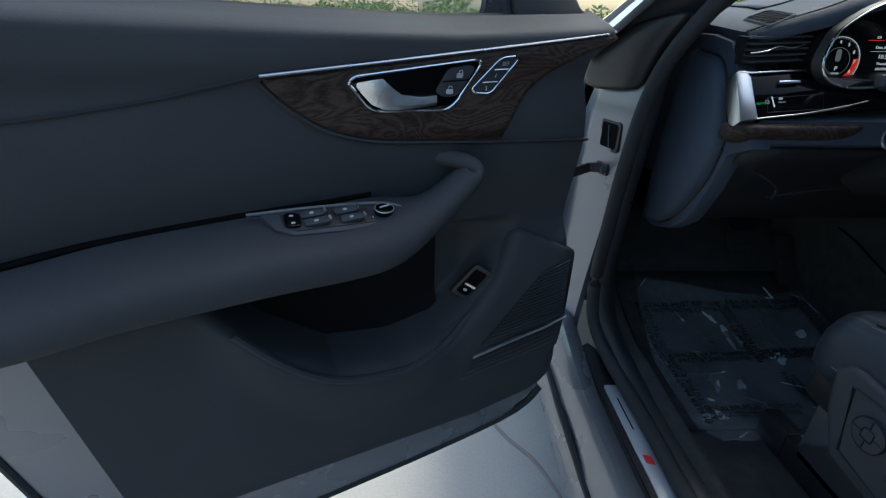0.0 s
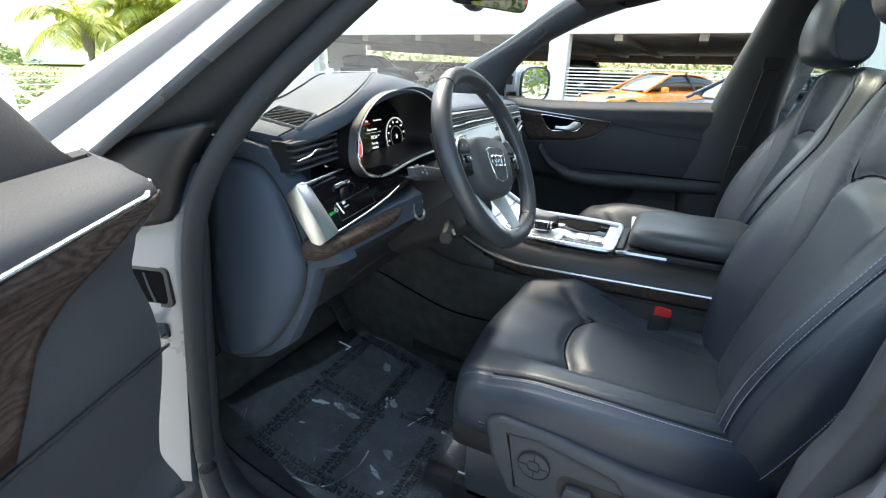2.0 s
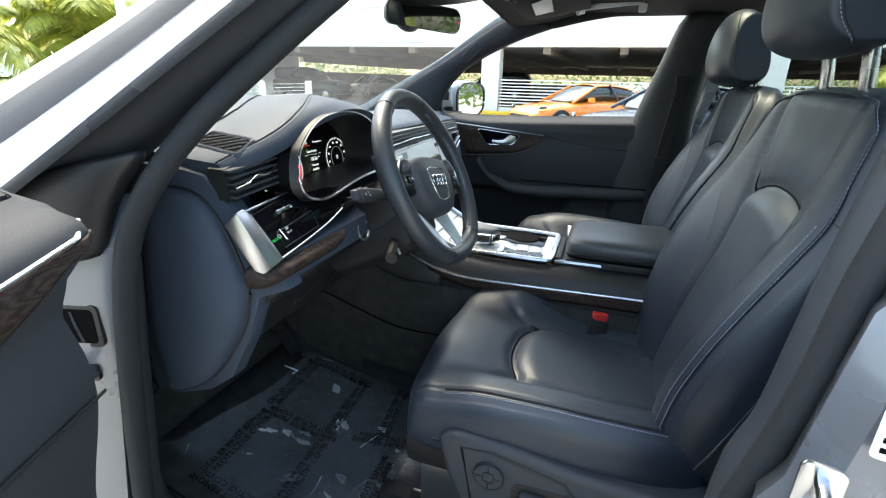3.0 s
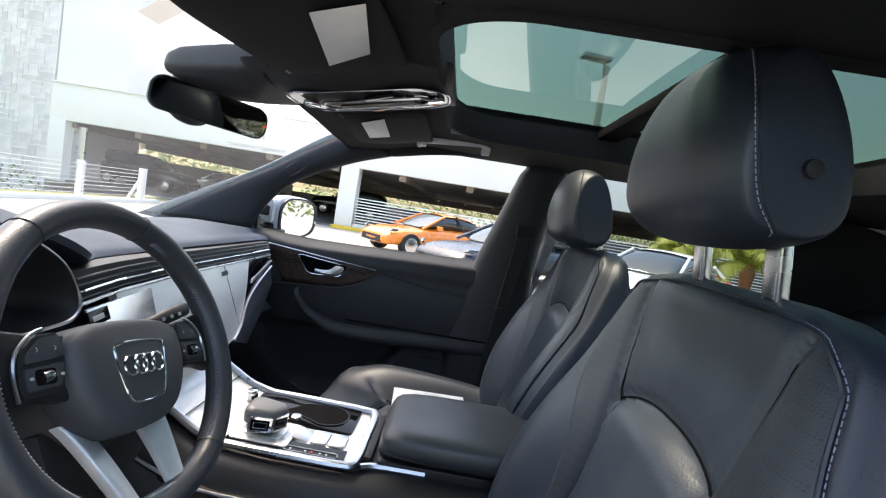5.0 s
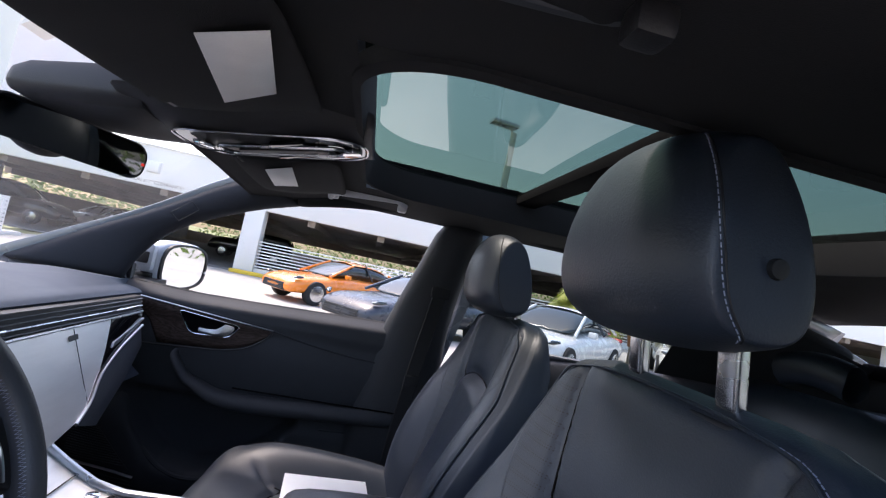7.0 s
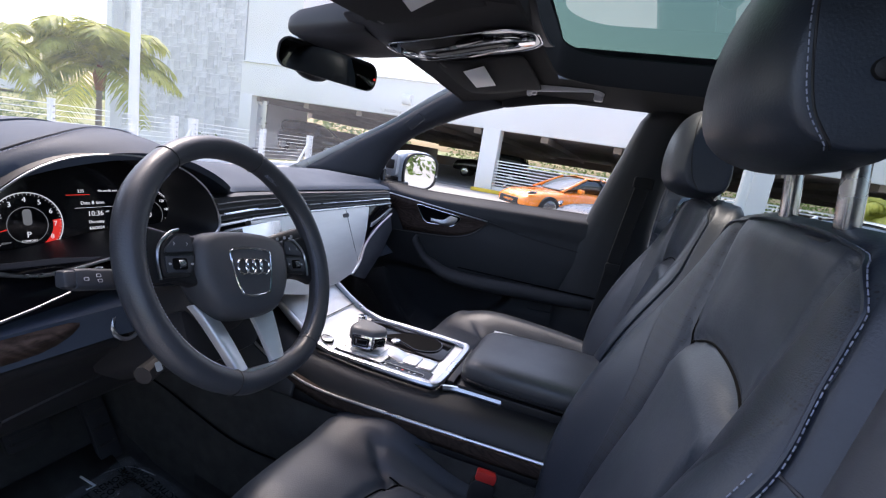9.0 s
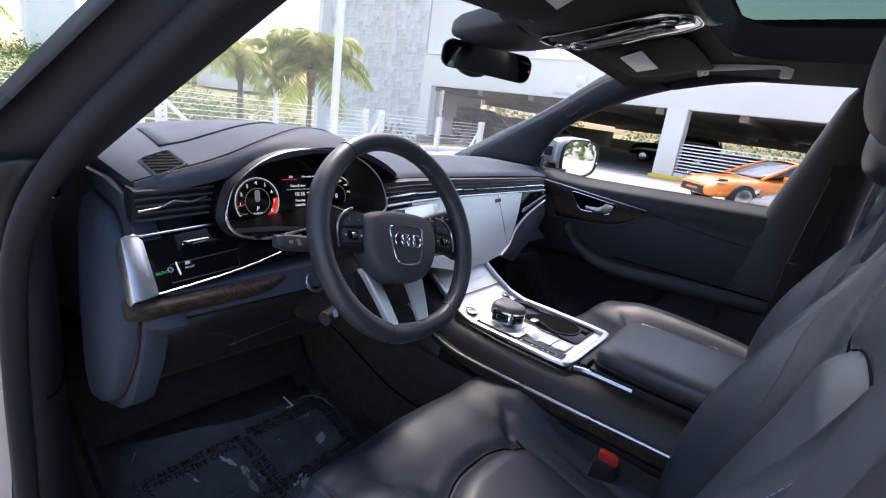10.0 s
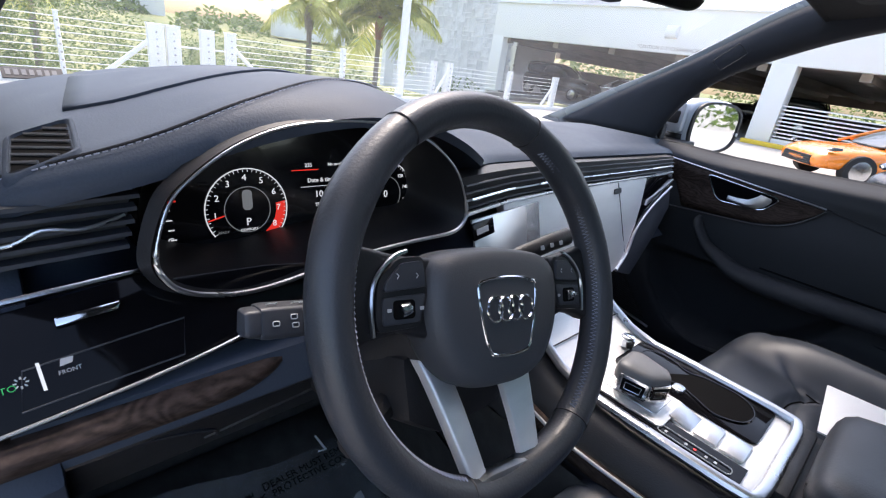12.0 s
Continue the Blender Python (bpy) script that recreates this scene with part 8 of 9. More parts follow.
    if driver:
        sw = plane_at(A(0.452, 0.999, 0.026), A(1, 0, 0) - A(0, 0, 0), (A(0, 0.40, -0.917) - A(0, 0, 0)))
        flip = -1 if sw(0, 0, 1).z < sw(0, 0, 0).z else 1
        ws_at = lambda a, b, dd: sw(a, 0.026 + 0.75 * (b - 0.03) + 0.08 * a, dd * flip)
        face = [(0.090, 0.030), (0.02, 0.032), (-0.067, 0.031), (-0.086, 0.024), (-0.099, 0.004), (-0.069, -0.014), (-0.008, -0.025), (0.055, -0.024), (0.076, -0.008)]
        pod = part("switch_panel", prism(face, ws_at, -0.022, 0.002), PLASTIC, d, "dark window switch panel", bevel=0.003)
        part("panel_recess", prism([(0.066, 0.023), (-0.045, 0.024), (-0.050, -0.012), (0.050, -0.017), (0.064, -0.006)], ws_at, 0.002, 0.0035), SOFTBLACK, pod, bevel=0.001)
        part("switch_trim", tube(curve([ws_at(0.105, 0.030, 0.003), ws_at(0.03, 0.034, 0.004), ws_at(-0.05, 0.034, 0.004), ws_at(-0.085, 0.026, 0.003), ws_at(-0.10, 0.006, 0.003)], 4), 0.0022, 6), GRIPGREY, pod)
        part("safety_pad", prism(rounded(0.020, 0.034, 0.008, 4, 0.053, 0.006), ws_at, 0.003, 0.007), GLOSSBLACK, pod, bevel=0.002)
        for b in (0.014, -0.003):
            part("safety_lamp", prism(rounded(0.005, 0.004, 0.0015, 2, 0.053, b), ws_at, 0.007, 0.0076), PRINT, pod)
        for a, b in ((0.027, 0.015), (0.024, -0.004), (-0.016, 0.017), (-0.021, -0.002)):
            k = part("window_switch", prism(rounded(0.030, 0.015, 0.003, 2, a, b), lambda p, q, r, a=a: ws_at(p, q, r + (a - p) * 0.15), 0.003, 0.009), PLASTIC, pod, bevel=0.0015)
            part("switch_lamp", prism(rounded(0.0055, 0.005, 0.002, 2, a + 0.001, b), lambda p, q, r, a=a: ws_at(p, q, r + (a - p) * 0.15), 0.009, 0.0096), PRINT, k)
            part("switch_tip", prism(rounded(0.003, 0.011, 0.001, 2, a - 0.016, b), lambda p, q, r, a=a: ws_at(p, q, r + (a - p) * 0.15), 0.004, 0.0105), SATIN, k, "silver switch tip")
        part("mirror_knob", prism([(-0.066 + 0.0125 * math.cos(j * 0.3142), 0.008 + 0.0125 * math.sin(j * 0.3142)) for j in range(20)], ws_at, 0.002, 0.012), GLOSSBLACK, pod, "round mirror switch", bevel=0.001)
        part("knob_rim", outline([(-0.066 + 0.0125 * math.cos(j * 0.3142), 0.008 + 0.0125 * math.sin(j * 0.3142)) for j in range(20)], ws_at, 0.011, 0.0009), SATIN, pod)
        part("knob_mark", tube([ws_at(-0.060, 0.009, 0.0125), ws_at(-0.074, 0.014, 0.0125)], 0.0013, 5), PRINT, pod)
        for a, b in ((-0.048, 0.0), (-0.084, 0.004)):
            part("knob_lamp", prism(rounded(0.005, 0.004, 0.001, 2, a, b), ws_at, 0.002, 0.0026), PRINT, pod)
    # loudspeaker corner
    lip_u, lip_z = [-0.016, 0.03, 0.075, 0.112, 0.128, 0.142, 0.165, 0.205, 0.27, 0.35, 0.46, 0.54, 0.60], [0.842, 0.866, 0.890, 0.906, 0.898, 0.866, 0.815, 0.762, 0.714, 0.694, 0.712, 0.771, 0.838]
    cols = []
    for u in np.linspace(-0.014, 0.30, 48):
        hi, lo = table(lip_u, lip_z, u) + 0.002, 0.615 + 0.05 * max(0, u)
        lift_v = 0.012 * smoothstep(0.30, 0.20, u)
        cols.append([S(u, hi, -0.012), S(u, hi - 0.001, lift_v * 0.6), S(u, hi - 0.005, lift_v * 0.95), S(u, hi - 0.014, lift_v)] + [S(u, hi - 0.014 - (hi - 0.014 - lo) * q, lift_v * (1 - q ** 3)) for q in (0.15, 0.3, 0.45, 0.6, 0.75, 0.88, 1.0)])
    part("speaker_frame", loft(cols, False), DOORSKIN, d, "raised speaker corner of the door trim", sharp=70)
    part("pocket_edge", tube(curve([S(u, z - 0.004, 0.002) for u, z in list(zip(lip_u, lip_z))[7:]], 4), 0.007, 8), DOORSKIN, d, "raised lip of the map pocket")
    grille = [(0.064, 0.822), (0.028, 0.832), (-0.008, 0.815), (-0.010, 0.715), (0.190, 0.690), (0.150, 0.730), (0.105, 0.780)]
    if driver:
        # added dark sheet in place of the shade under the armrest
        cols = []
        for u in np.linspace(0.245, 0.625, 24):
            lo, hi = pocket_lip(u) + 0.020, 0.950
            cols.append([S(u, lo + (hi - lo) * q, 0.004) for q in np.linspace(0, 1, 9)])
        part("pocket_shade_sheet", loft(cols, False), POCKETSHADE, d, "dark sheet standing for the shade in the map pocket", sharp=180)
    sg = part("speaker_grille", prism(grille, S, 0.004, 0.0135), SOFTBLACK, d, "ribbed black speaker grille", bevel=0.002)
    for k in range(17):
        z = 0.702 + 0.0075 * k
        u1 = table([0.690, 0.730, 0.780, 0.822, 0.835], [0.185, 0.148, 0.105, 0.062, 0.03], z)
        if u1 > 0.01:
            part("grille_rib", tube([S(0.004 + (u1 - 0.004) * q, z + 0.010 - 0.012 * q, 0.0142) for q in (0, 0.33, 0.66, 1)], 0.0016, 5), PLASTIC, sg)
    part("speaker_bar", tube([S(-0.010, 0.700, 0.015), S(0.05, 0.694, 0.0155), S(0.10, 0.688, 0.0155), S(0.15, 0.680, 0.0145), S(0.208, 0.668, 0.012)], 0.0055, 8, flat=0.6), SATIN, d, "satin silver bar across the speaker")
    part("lower_grille", join(*[tube([S(0.006 + (0.194 + 0.010 * k) * q, 0.68 - 0.011 * k - 0.025 * q, 0.0125) for q in (0, 0.33, 0.66, 1)], 0.0014, 5) for k in range(4)]), PLASTIC, d)
    if driver:
        BS = lambda u, z, k: A(u, z, -0.060 + (0.20 - u) * 0.55 + k)
        def bs(a, b, k):
            """Along and across the slanting boot switch."""
            return BS(0.197 + 0.56 * a + 0.83 * b, 0.808 - 0.83 * a + 0.56 * b, k)
        tb = part("boot_switch", prism(rounded(0.072, 0.032, 0.006, 3), bs, -0.004, 0.004), SOFTBLACK, d, "small boot release switch", bevel=0.002)
        # black plate for the shade in the switch hollow
        part("switch_shade", prism(rounded(0.056, 0.022, 0.004, 3), bs, 0.004, 0.0046), WELL, tb)
        part("switch_tip", prism(rounded(0.004, 0.018, 0.001, 2, 0.006, 0.0), bs, 0.004, 0.009), SATIN, tb)
        part("switch_symbol", prism(rounded(0.005, 0.006, 0.001, 2, 0.018, 0.0), bs, 0.0046, 0.0052), PRINT, tb)
    # corner cover, window edge and outside mirror
    sail = [(0.0, 1.245), (0.02, 1.26), (0.045, 1.30), (0.055, 1.245)] if not driver else [(0.008, 1.240), (0.030, 1.262), (0.050, 1.300), (0.085, 1.352), (0.122, 1.385), (0.152, 1.388), (0.150, 1.240)]
    part("corner_cover", prism(sail, lambda a, b, v: A(a, b, v - (b - 1.24) * 0.35), -0.072, -0.045), SOFTBLACK, d, "black mirror corner cover", bevel=0.006)
    if driver:
        g = part("door_window", prism([(0.156, 1.235), (0.97, 1.25), (0.86, 1.56), (0.55, 1.60), (0.30, 1.50), (0.156, 1.388)], lambda a, b, v: A(a, b, v - (b - 1.24) * 0.35), -0.064, -0.060), GLASS, d, "raised frameless door window")
        g.visible_shadow = False
        part("glass_channel", tube([A(0.155, 1.235, -0.062), A(0.154, 1.39, -0.115)], 0.007, 6), RUBBER, d)
    if not driver:
        wing_mirror(d)
        return d
    mh, mu = 0.073, 0.0
    def housing(t0, t1):
        return loft([[A(u + mu, 1.272 + h * math.sin(t), -0.215 + w * math.cos(t)) for t in np.linspace(t0, t1, 14)] for u, w, h in ((0.02, 0.03, 0.02), (0.05, 0.10, mh - 0.021), (0.09, 0.130, mh - 0.005), (0.14, 0.140, mh + 0.001), (0.175, 0.138, mh))], False)
    om = part("outside_mirror", housing(-0.05, math.pi + 0.05), BODY, d, "silver-white outside mirror housing", sharp=60)
    part("mirror_base", housing(math.pi + 0.05, 2 * math.pi - 0.05), SOFTBLACK, om, "underside of the mirror", sharp=60)
    part("base_line", tube([A(0.176 + mu - 0.03 * k, 1.240, -0.215 + 0.126 - 0.004 * k) for k in range(4)], 0.0016, 5), PLASTIC, om)
    part("mirror_back", prism([(0.130 * math.cos(t), (mh - 0.006) * math.sin(t)) for t in np.linspace(0, 2 * math.pi, 24, endpoint=False)], lambda a, b, k: A(0.176 + mu + k, 1.272 + b, -0.215 + a), 0.0, 0.004), SOFTBLACK, om)
    part("mirror_pane", prism([(0.122 * math.cos(t), (mh - 0.012) * math.sin(t)) for t in np.linspace(0, 2 * math.pi, 24, endpoint=False)], lambda a, b, k: A(0.182 + mu + k, 1.272 + b, -0.215 + a), 0.0, 0.001), MIRROR, om, "reflecting mirror pane")
    part("mirror_foot", loft([[A(u, z, v) for u, z in ((0.06 + mu, 1.200), (0.14 + mu, 1.200), (0.14 + mu, 1.225), (0.06 + mu, 1.225))] for v in (-0.07, -0.14, -0.20)]), SOFTBLACK, d, "black mirror foot", bevel=0.008)
    return d


DU, DN = Vector((-0.9185, -0.3954, 0)), Vector((0.3954, -0.9185, 0))
build_door(lambda u, z, v: Vector((-1.0144, 0.1149, 0)) + DU * float(u) + DN * float(v) + Vector((0, 0, z)), "driver door standing open with dark vinyl trim and brown veneer", 0.0, True)
build_door(lambda u, z, v: Vector((0.745 - v, 0.457 - u, z)), "closed passenger door with dark vinyl trim and brown veneer", -0.038, False)
# ---------------------------------------------------------------- outside
def ground_z(x, y):
    return -3.2 * smoothstep(11.2, 34, y) + 3.6 * smoothstep(45, 150, y) + 1.5 * smoothstep(90, 260, y) * (0.6 + 0.4 * math.sin(x * 0.013 + 1))


gx = [-1500, -500, -200, -90, -50, -30, -18, -10, -5, 0, 5, 10, 15, 18.8, 22, 30, 45, 70, 120, 250, 600, 1500]
gy = [-1500, -400, -100, -40, -15, 0, 8, 10.9, 11.3, 13, 16, 20, 26, 34, 45, 60, 80, 110, 150, 200, 260, 500, 1500]
gv = [(x, y, ground_z(x, y)) for y in gy for x in gx]
n = len(gx)
fa = [(j * n + i, j * n + i + 1, (j + 1) * n + i + 1, (j + 1) * n + i) for j in range(7) for i in range(n - 1)]
fb = [(j * n + i, j * n + i + 1, (j + 1) * n + i + 1, (j + 1) * n + i) for j in range(7, len(gy) - 1) for i in range(n - 1)]
lot = single("ground", (gv, fa + fb), CONCRETE, "pale concrete parking lot with grass falling away behind the fence", "ground", kind="structure", sharp=60)
lot.data.materials.append(GRASS)
for p in lot.data.polygons:
    if p.center.y > 11.1:
        p.material_index = 1
crack = [(-1.2, 0.75, 0.003), (-1.08, 0.55, 0.003), (-1.02, 0.45, 0.003), (-0.95, 0.36, 0.003), (-0.90, 0.22, 0.003)]
single("ground_joint", tube(curve(crack, 4), 0.006, 5, flat=0.4), SLAB, "dark crack across the concrete", "ground", kind="structure")

# parking garage
FX = 19.0
gar = thing("parking_garage", (FX, 0, 0), "white two-level parking garage with dark open bays", "building")
part("parapet_band", join(box((FX + 0.15, -14.0, 3.40), (0.35, 63.4, 1.58)), box((FX - 0.06, -14.0, 4.17), (0.10, 63.4, 0.06))), STUCCO, gar, "white parapet band", bevel=0.02)
for yc in (-26.5, -16.0, -5.5, 4.58, 17.3):
    part("column", box((FX + 0.30, yc, 1.32), (0.72, 0.74, 2.64)), STUCCO, gar, "white square column", bevel=0.015)
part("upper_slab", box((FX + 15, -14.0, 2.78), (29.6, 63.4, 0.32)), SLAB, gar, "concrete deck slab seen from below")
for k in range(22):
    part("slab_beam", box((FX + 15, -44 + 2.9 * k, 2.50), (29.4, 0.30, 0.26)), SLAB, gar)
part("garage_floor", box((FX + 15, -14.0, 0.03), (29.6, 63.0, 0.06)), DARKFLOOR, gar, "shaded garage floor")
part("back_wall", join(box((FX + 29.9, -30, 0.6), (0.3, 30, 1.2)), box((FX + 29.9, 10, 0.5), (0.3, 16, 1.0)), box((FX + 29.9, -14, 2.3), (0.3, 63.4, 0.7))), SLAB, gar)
part("side_wall", box((FX + 15, -45.6, 1.5), (29.6, 0.3, 3.0)), STUCCO, gar)
part("side_wall", join(box((FX + 18, 17.85, 0.80), (23.6, 0.3, 1.60)), box((FX + 18, 17.85, 2.40), (23.6, 0.3, 0.55))), SLAB, gar, "raw concrete side wall with a long slit")
for y0, y1 in ((-15.6, -5.9), (-5.1, 4.18), (-26.0, -16.4)):
    for k in range(9):
        part("louvre_slat", box((FX + 0.10, (y0 + y1) / 2, 0.36 + 0.125 * k), (0.10, y1 - y0, 0.045)), WHITEPAINT, gar, "white horizontal louvre")
    part("bay_kerb", box((FX + 0.2, (y0 + y1) / 2, 0.14), (0.3, y1 - y0, 0.28)), STUCCO, gar)
part("door_panel", box((FX + 0.45, 16.65, 1.25), (0.10, 0.55, 2.4)), SATIN, gar, "grey metal service door")
part("wall_lamp", loft([[(FX - 0.03 - d, 8.6 + a * w, 3.35 + b * h) for a, b in ((-1, -1), (1, -1), (1, 1), (-1, 1))] for d, w, h in ((0.0, 0.24, 0.24), (0.12, 0.22, 0.20), (0.18, 0.20, 0.08))]), WHITEPAINT, gar, "pale wall lamp box", bevel=0.02)
ga = plane_at((FX - 0.03, 8.62, 2.76), (0, -1, 0), (0, 0, 1))
lettering("*CAUTION 6'-7\" CLEARANCE*", 0.185, ga, 0, 0, 0.004, SLAB, gar, name="clearance_sign")
part("deck_rail", join(*[box((FX + 0.25, -18.4, 4.45 + 0.14 * k), (0.03, 54.6, 0.03)) for k in range(4)], *[box((FX + 0.25, -44 + 2.6 * k, 4.6), (0.05, 0.05, 0.9)) for k in range(21)]), WHITEPAINT, gar, "white rail on the upper deck")
single("yellow_kerb", box((FX - 0.35, 0.0, 0.07), (0.35, 9.9, 0.14)), YELLOW, "yellow painted kerb along the garage", "kerb", kind="structure", bevel=0.02)

# stone-clad stair tower
tower = thing("stair_tower", (FX, 22, 0), "grey stone-clad tower beside the white garage", "building")
part("tower_core", box((FX + 3.0, 21.9, 5.5), (5.7, 8.2, 13.0)), MORTAR, tower, "tower wall behind the stones")
part("white_wall", join(box((FX + 3.2, 16.17, 7.2), (6.0, 3.14, 6.0)), box((FX + 2.0, 26.2, 5.5), (5.0, 0.4, 13.0))), STUCCO, tower, "tall plain white wall")
part("eave", prism([(13.0, 8.6), (13.6, 7.2), (11.6, 8.5)], lambda a, b, d: Vector((FX - 0.2 + d, a, b)), -0.9, 0.4), STUCCO, tower)

# cable fence along the edge of the lot
def fence_post(x, w, brace):
    p = thing("fence_post", (x, 10.7, 0), "white steel fence post with cable holes", "fence", "fence posts")
    part("post", box((x, 10.7, 0.57), (w, 0.14, 1.16)), WHITEPAINT, p, bevel=0.008)
    part("cap", box((x, 10.7, 1.16), (w + 0.02, 0.16, 0.02)), WHITEPAINT, p)
    for k in range(8):
        part("cable_stop", cylinder((x, 10.62, 0.14 + 0.125 * k), 0.018, 0.03, 8, Matrix.Rotation(radians(90), 4, "X")), GREYMETAL, p)
    if brace:
        part("brace", tube([(x, 10.7, 0.95), (x + brace, 10.7, 0.02)], 0.045, 8), WHITEPAINT, p, "slanting brace")
    return p


for x, w, br in ((-9.5, 0.10, 0), (-6.5, 0.10, 0), (-3.2, 0.10, 0), (0.45, 0.06, 0), (1.92, 0.28, -1.1), (2.22, 0.24, 0), (2.84, 0.26, 0), (3.30, 0.20, 0.95), (6.0, 0.08, 0), (9.0, 0.14, 0), (9.6, 0.22, -0.6), (12.45, 0.16, 0), (15.1, 0.24, -0.7)):
    fence_post(x, w, br)
cables = []
for x0, x1 in ((-40, 2.0), (3.3, 9.0), (9.7, 15.2)):
    for k in range(9):
        z = 0.12 + 0.119 * k
        cables.append(tube([(x0 + (x1 - x0) * t, 10.7, z - 0.012 * math.sin(math.pi * t)) for t in np.linspace(0, 1, 9)], 0.0075, 5))
single("fence_cables", join(*cables), WHITEPAINT, "white steel fence cables between posts", "fence", "fence posts", kind="stuff")
single("fence_kerb", box((-4, 10.75, 0.06), (40, 0.30, 0.12)), STUCCO, "low white kerb under the fence", "kerb", kind="structure", bevel=0.01)
single("second_rail", join(*[tube([(2.22, 10.72, z), (3.30, 10.72, z)], 0.02, 6) for z in (0.80, 0.45)]), WHITEPAINT, "white pipe rails between the posts", "fence")


def street_lamp(x, y, h, turn, reach=1.0):
    s = thing("street_lamp", (x, y, ground_z(x, y)), "tall white parking lot lamp post", "lamp post", "lamp posts")
    part("pole", tube([(x, y, ground_z(x, y)), (x, y, h * 0.5), (x, y, h)], [0.12, 0.10, 0.08], 14), WHITEPAINT, s)
    part("base", cylinder((x, y, ground_z(x, y) + 0.06), 0.20, 0.12, 16), STUCCO, s, bevel=0.02)
    c, q = math.cos(turn), math.sin(turn)
    part("arm", tube([(x, y, h - 0.1), (x + 0.4 * c * reach, y + 0.4 * q * reach, h + 0.1), (x + 0.8 * c * reach, y + 0.8 * q * reach, h + 0.15)], 0.04, 8), WHITEPAINT, s)
    part("lamp_head", box((x + 1.1 * c * reach, y + 1.1 * q * reach, h + 0.15), (0.75, 0.34, 0.10), Matrix.Rotation(turn, 4, "Z")), GREYMETAL, s, bevel=0.03)


street_lamp(8.02, 10.95, 8.5, 0.3)
street_lamp(11.2, -3.25, 5.55, 1.75, 0.30)

rng = random.Random(11)


def palm(x, y, h, spread, fronds, label, bark, low=-0.35):
    z0 = ground_z(x, y) - 0.1
    p = thing("palm_tree", (x, y, z0), label, "palm tree", "palms")
    lean = rng.uniform(-0.15, 0.15)
    trunk = [(x + lean * t * t, y, z0 + (h - z0) * t) for t in np.linspace(0, 1, 10)]
    part("trunk", tube(trunk, [0.11 - 0.04 * t + 0.010 * (i % 2) for i, t in enumerate(np.linspace(0, 1, 10))], 10), BARK, p, "ringed grey palm trunk")
    top = Vector(trunk[-1])
    part("crown_shaft", tube([top - Vector((0, 0, 0.5)), top, top + Vector((0, 0, 0.35))], [0.13, 0.20, 0.10], 10), bark, p, "reddish fibrous crown base")
    for f in range(fronds):
        az = 2 * math.pi * f / fronds * 2.4 + rng.uniform(-0.3, 0.3)
        up = rng.uniform(low, 1.4)
        L = spread * rng.uniform(0.8, 1.1)
        hx = Vector((math.cos(az), math.sin(az), 0))
        rib = []
        for t in np.linspace(0, 1, 11):
            rib.append(top + Vector((0, 0, 0.25)) + hx * float(L * t) * math.cos(up * 0.7) * (1 - 0.15 * t) + Vector((0, 0, L * (1.35 * math.sin(up) * t - (0.66 + 0.25 * max(0, up)) * t * t))))
        vs, fs = [], []
        side = hx.cross(Vector((0, 0, 1)))
        for k in range(1, 44):
            t = k / 44
            i = min(int(t * 10), 9)
            c = rib[i].lerp(rib[i + 1], t * 10 - i)
            d = (rib[i + 1] - rib[i]).normalized()
            ll = L * 0.30 * (math.sin(math.pi * (0.12 + 0.84 * t))) ** 0.7
            for q in (-1, 1):
                tip = c + (side * q * 0.80 + d * 0.50) * ll * rng.uniform(0.85, 1.1) - Vector((0, 0, ll * rng.uniform(0.30, 0.75)))
                mid = c.lerp(tip, 0.5) + Vector((0, 0, ll * 0.10))
                w = d * 0.018 * spread / 1.6
                b = len(vs)
                vs += [c - w, c + w, mid + w, tip, mid - w]
                fs += [(b, b + 1, b + 2, b + 4), (b + 4, b + 2, b + 3)]
        vs2, fs2 = tube(rib, [0.02 - 0.0015 * k for k in range(11)], 4)
        part("frond", join((vs, fs), (vs2, fs2)), PALM, p, "drooping feathery palm frond", sharp=180)
    return p


palm(7.9, 16.0, 2.0, 1.9, 18, "slender green palm with arching fronds behind the fence", BARK)
palm(10.75, 16.0, 2.05, 3.1, 30, "full palm with yellow-green hanging fronds and red fibres", REDBARK, 0.05)
palm(-1.0, 15.0, 2.2, 2.3, 15, "green palm standing past the lot fence", REDBARK)
palm(0.8, 19.0, 2.6, 2.4, 15, "yellow-green palm behind the shrubs", BARK)
palm(12.4, -6.7, 0.95, 1.5, 22, "low bright green palm behind the parked cars", BARK, 0.1)
palm(12.6, -8.5, 1.05, 1.6, 22, "low yellow-green palm behind the parked cars", REDBARK, 0.1)
palm(15.5, -14.0, 2.4, 2.3, 16, "green palm at the far side of the lot", REDBARK)
palm(-4.5, -13.0, 2.6, 2.4, 14, "green palm behind the car", BARK)


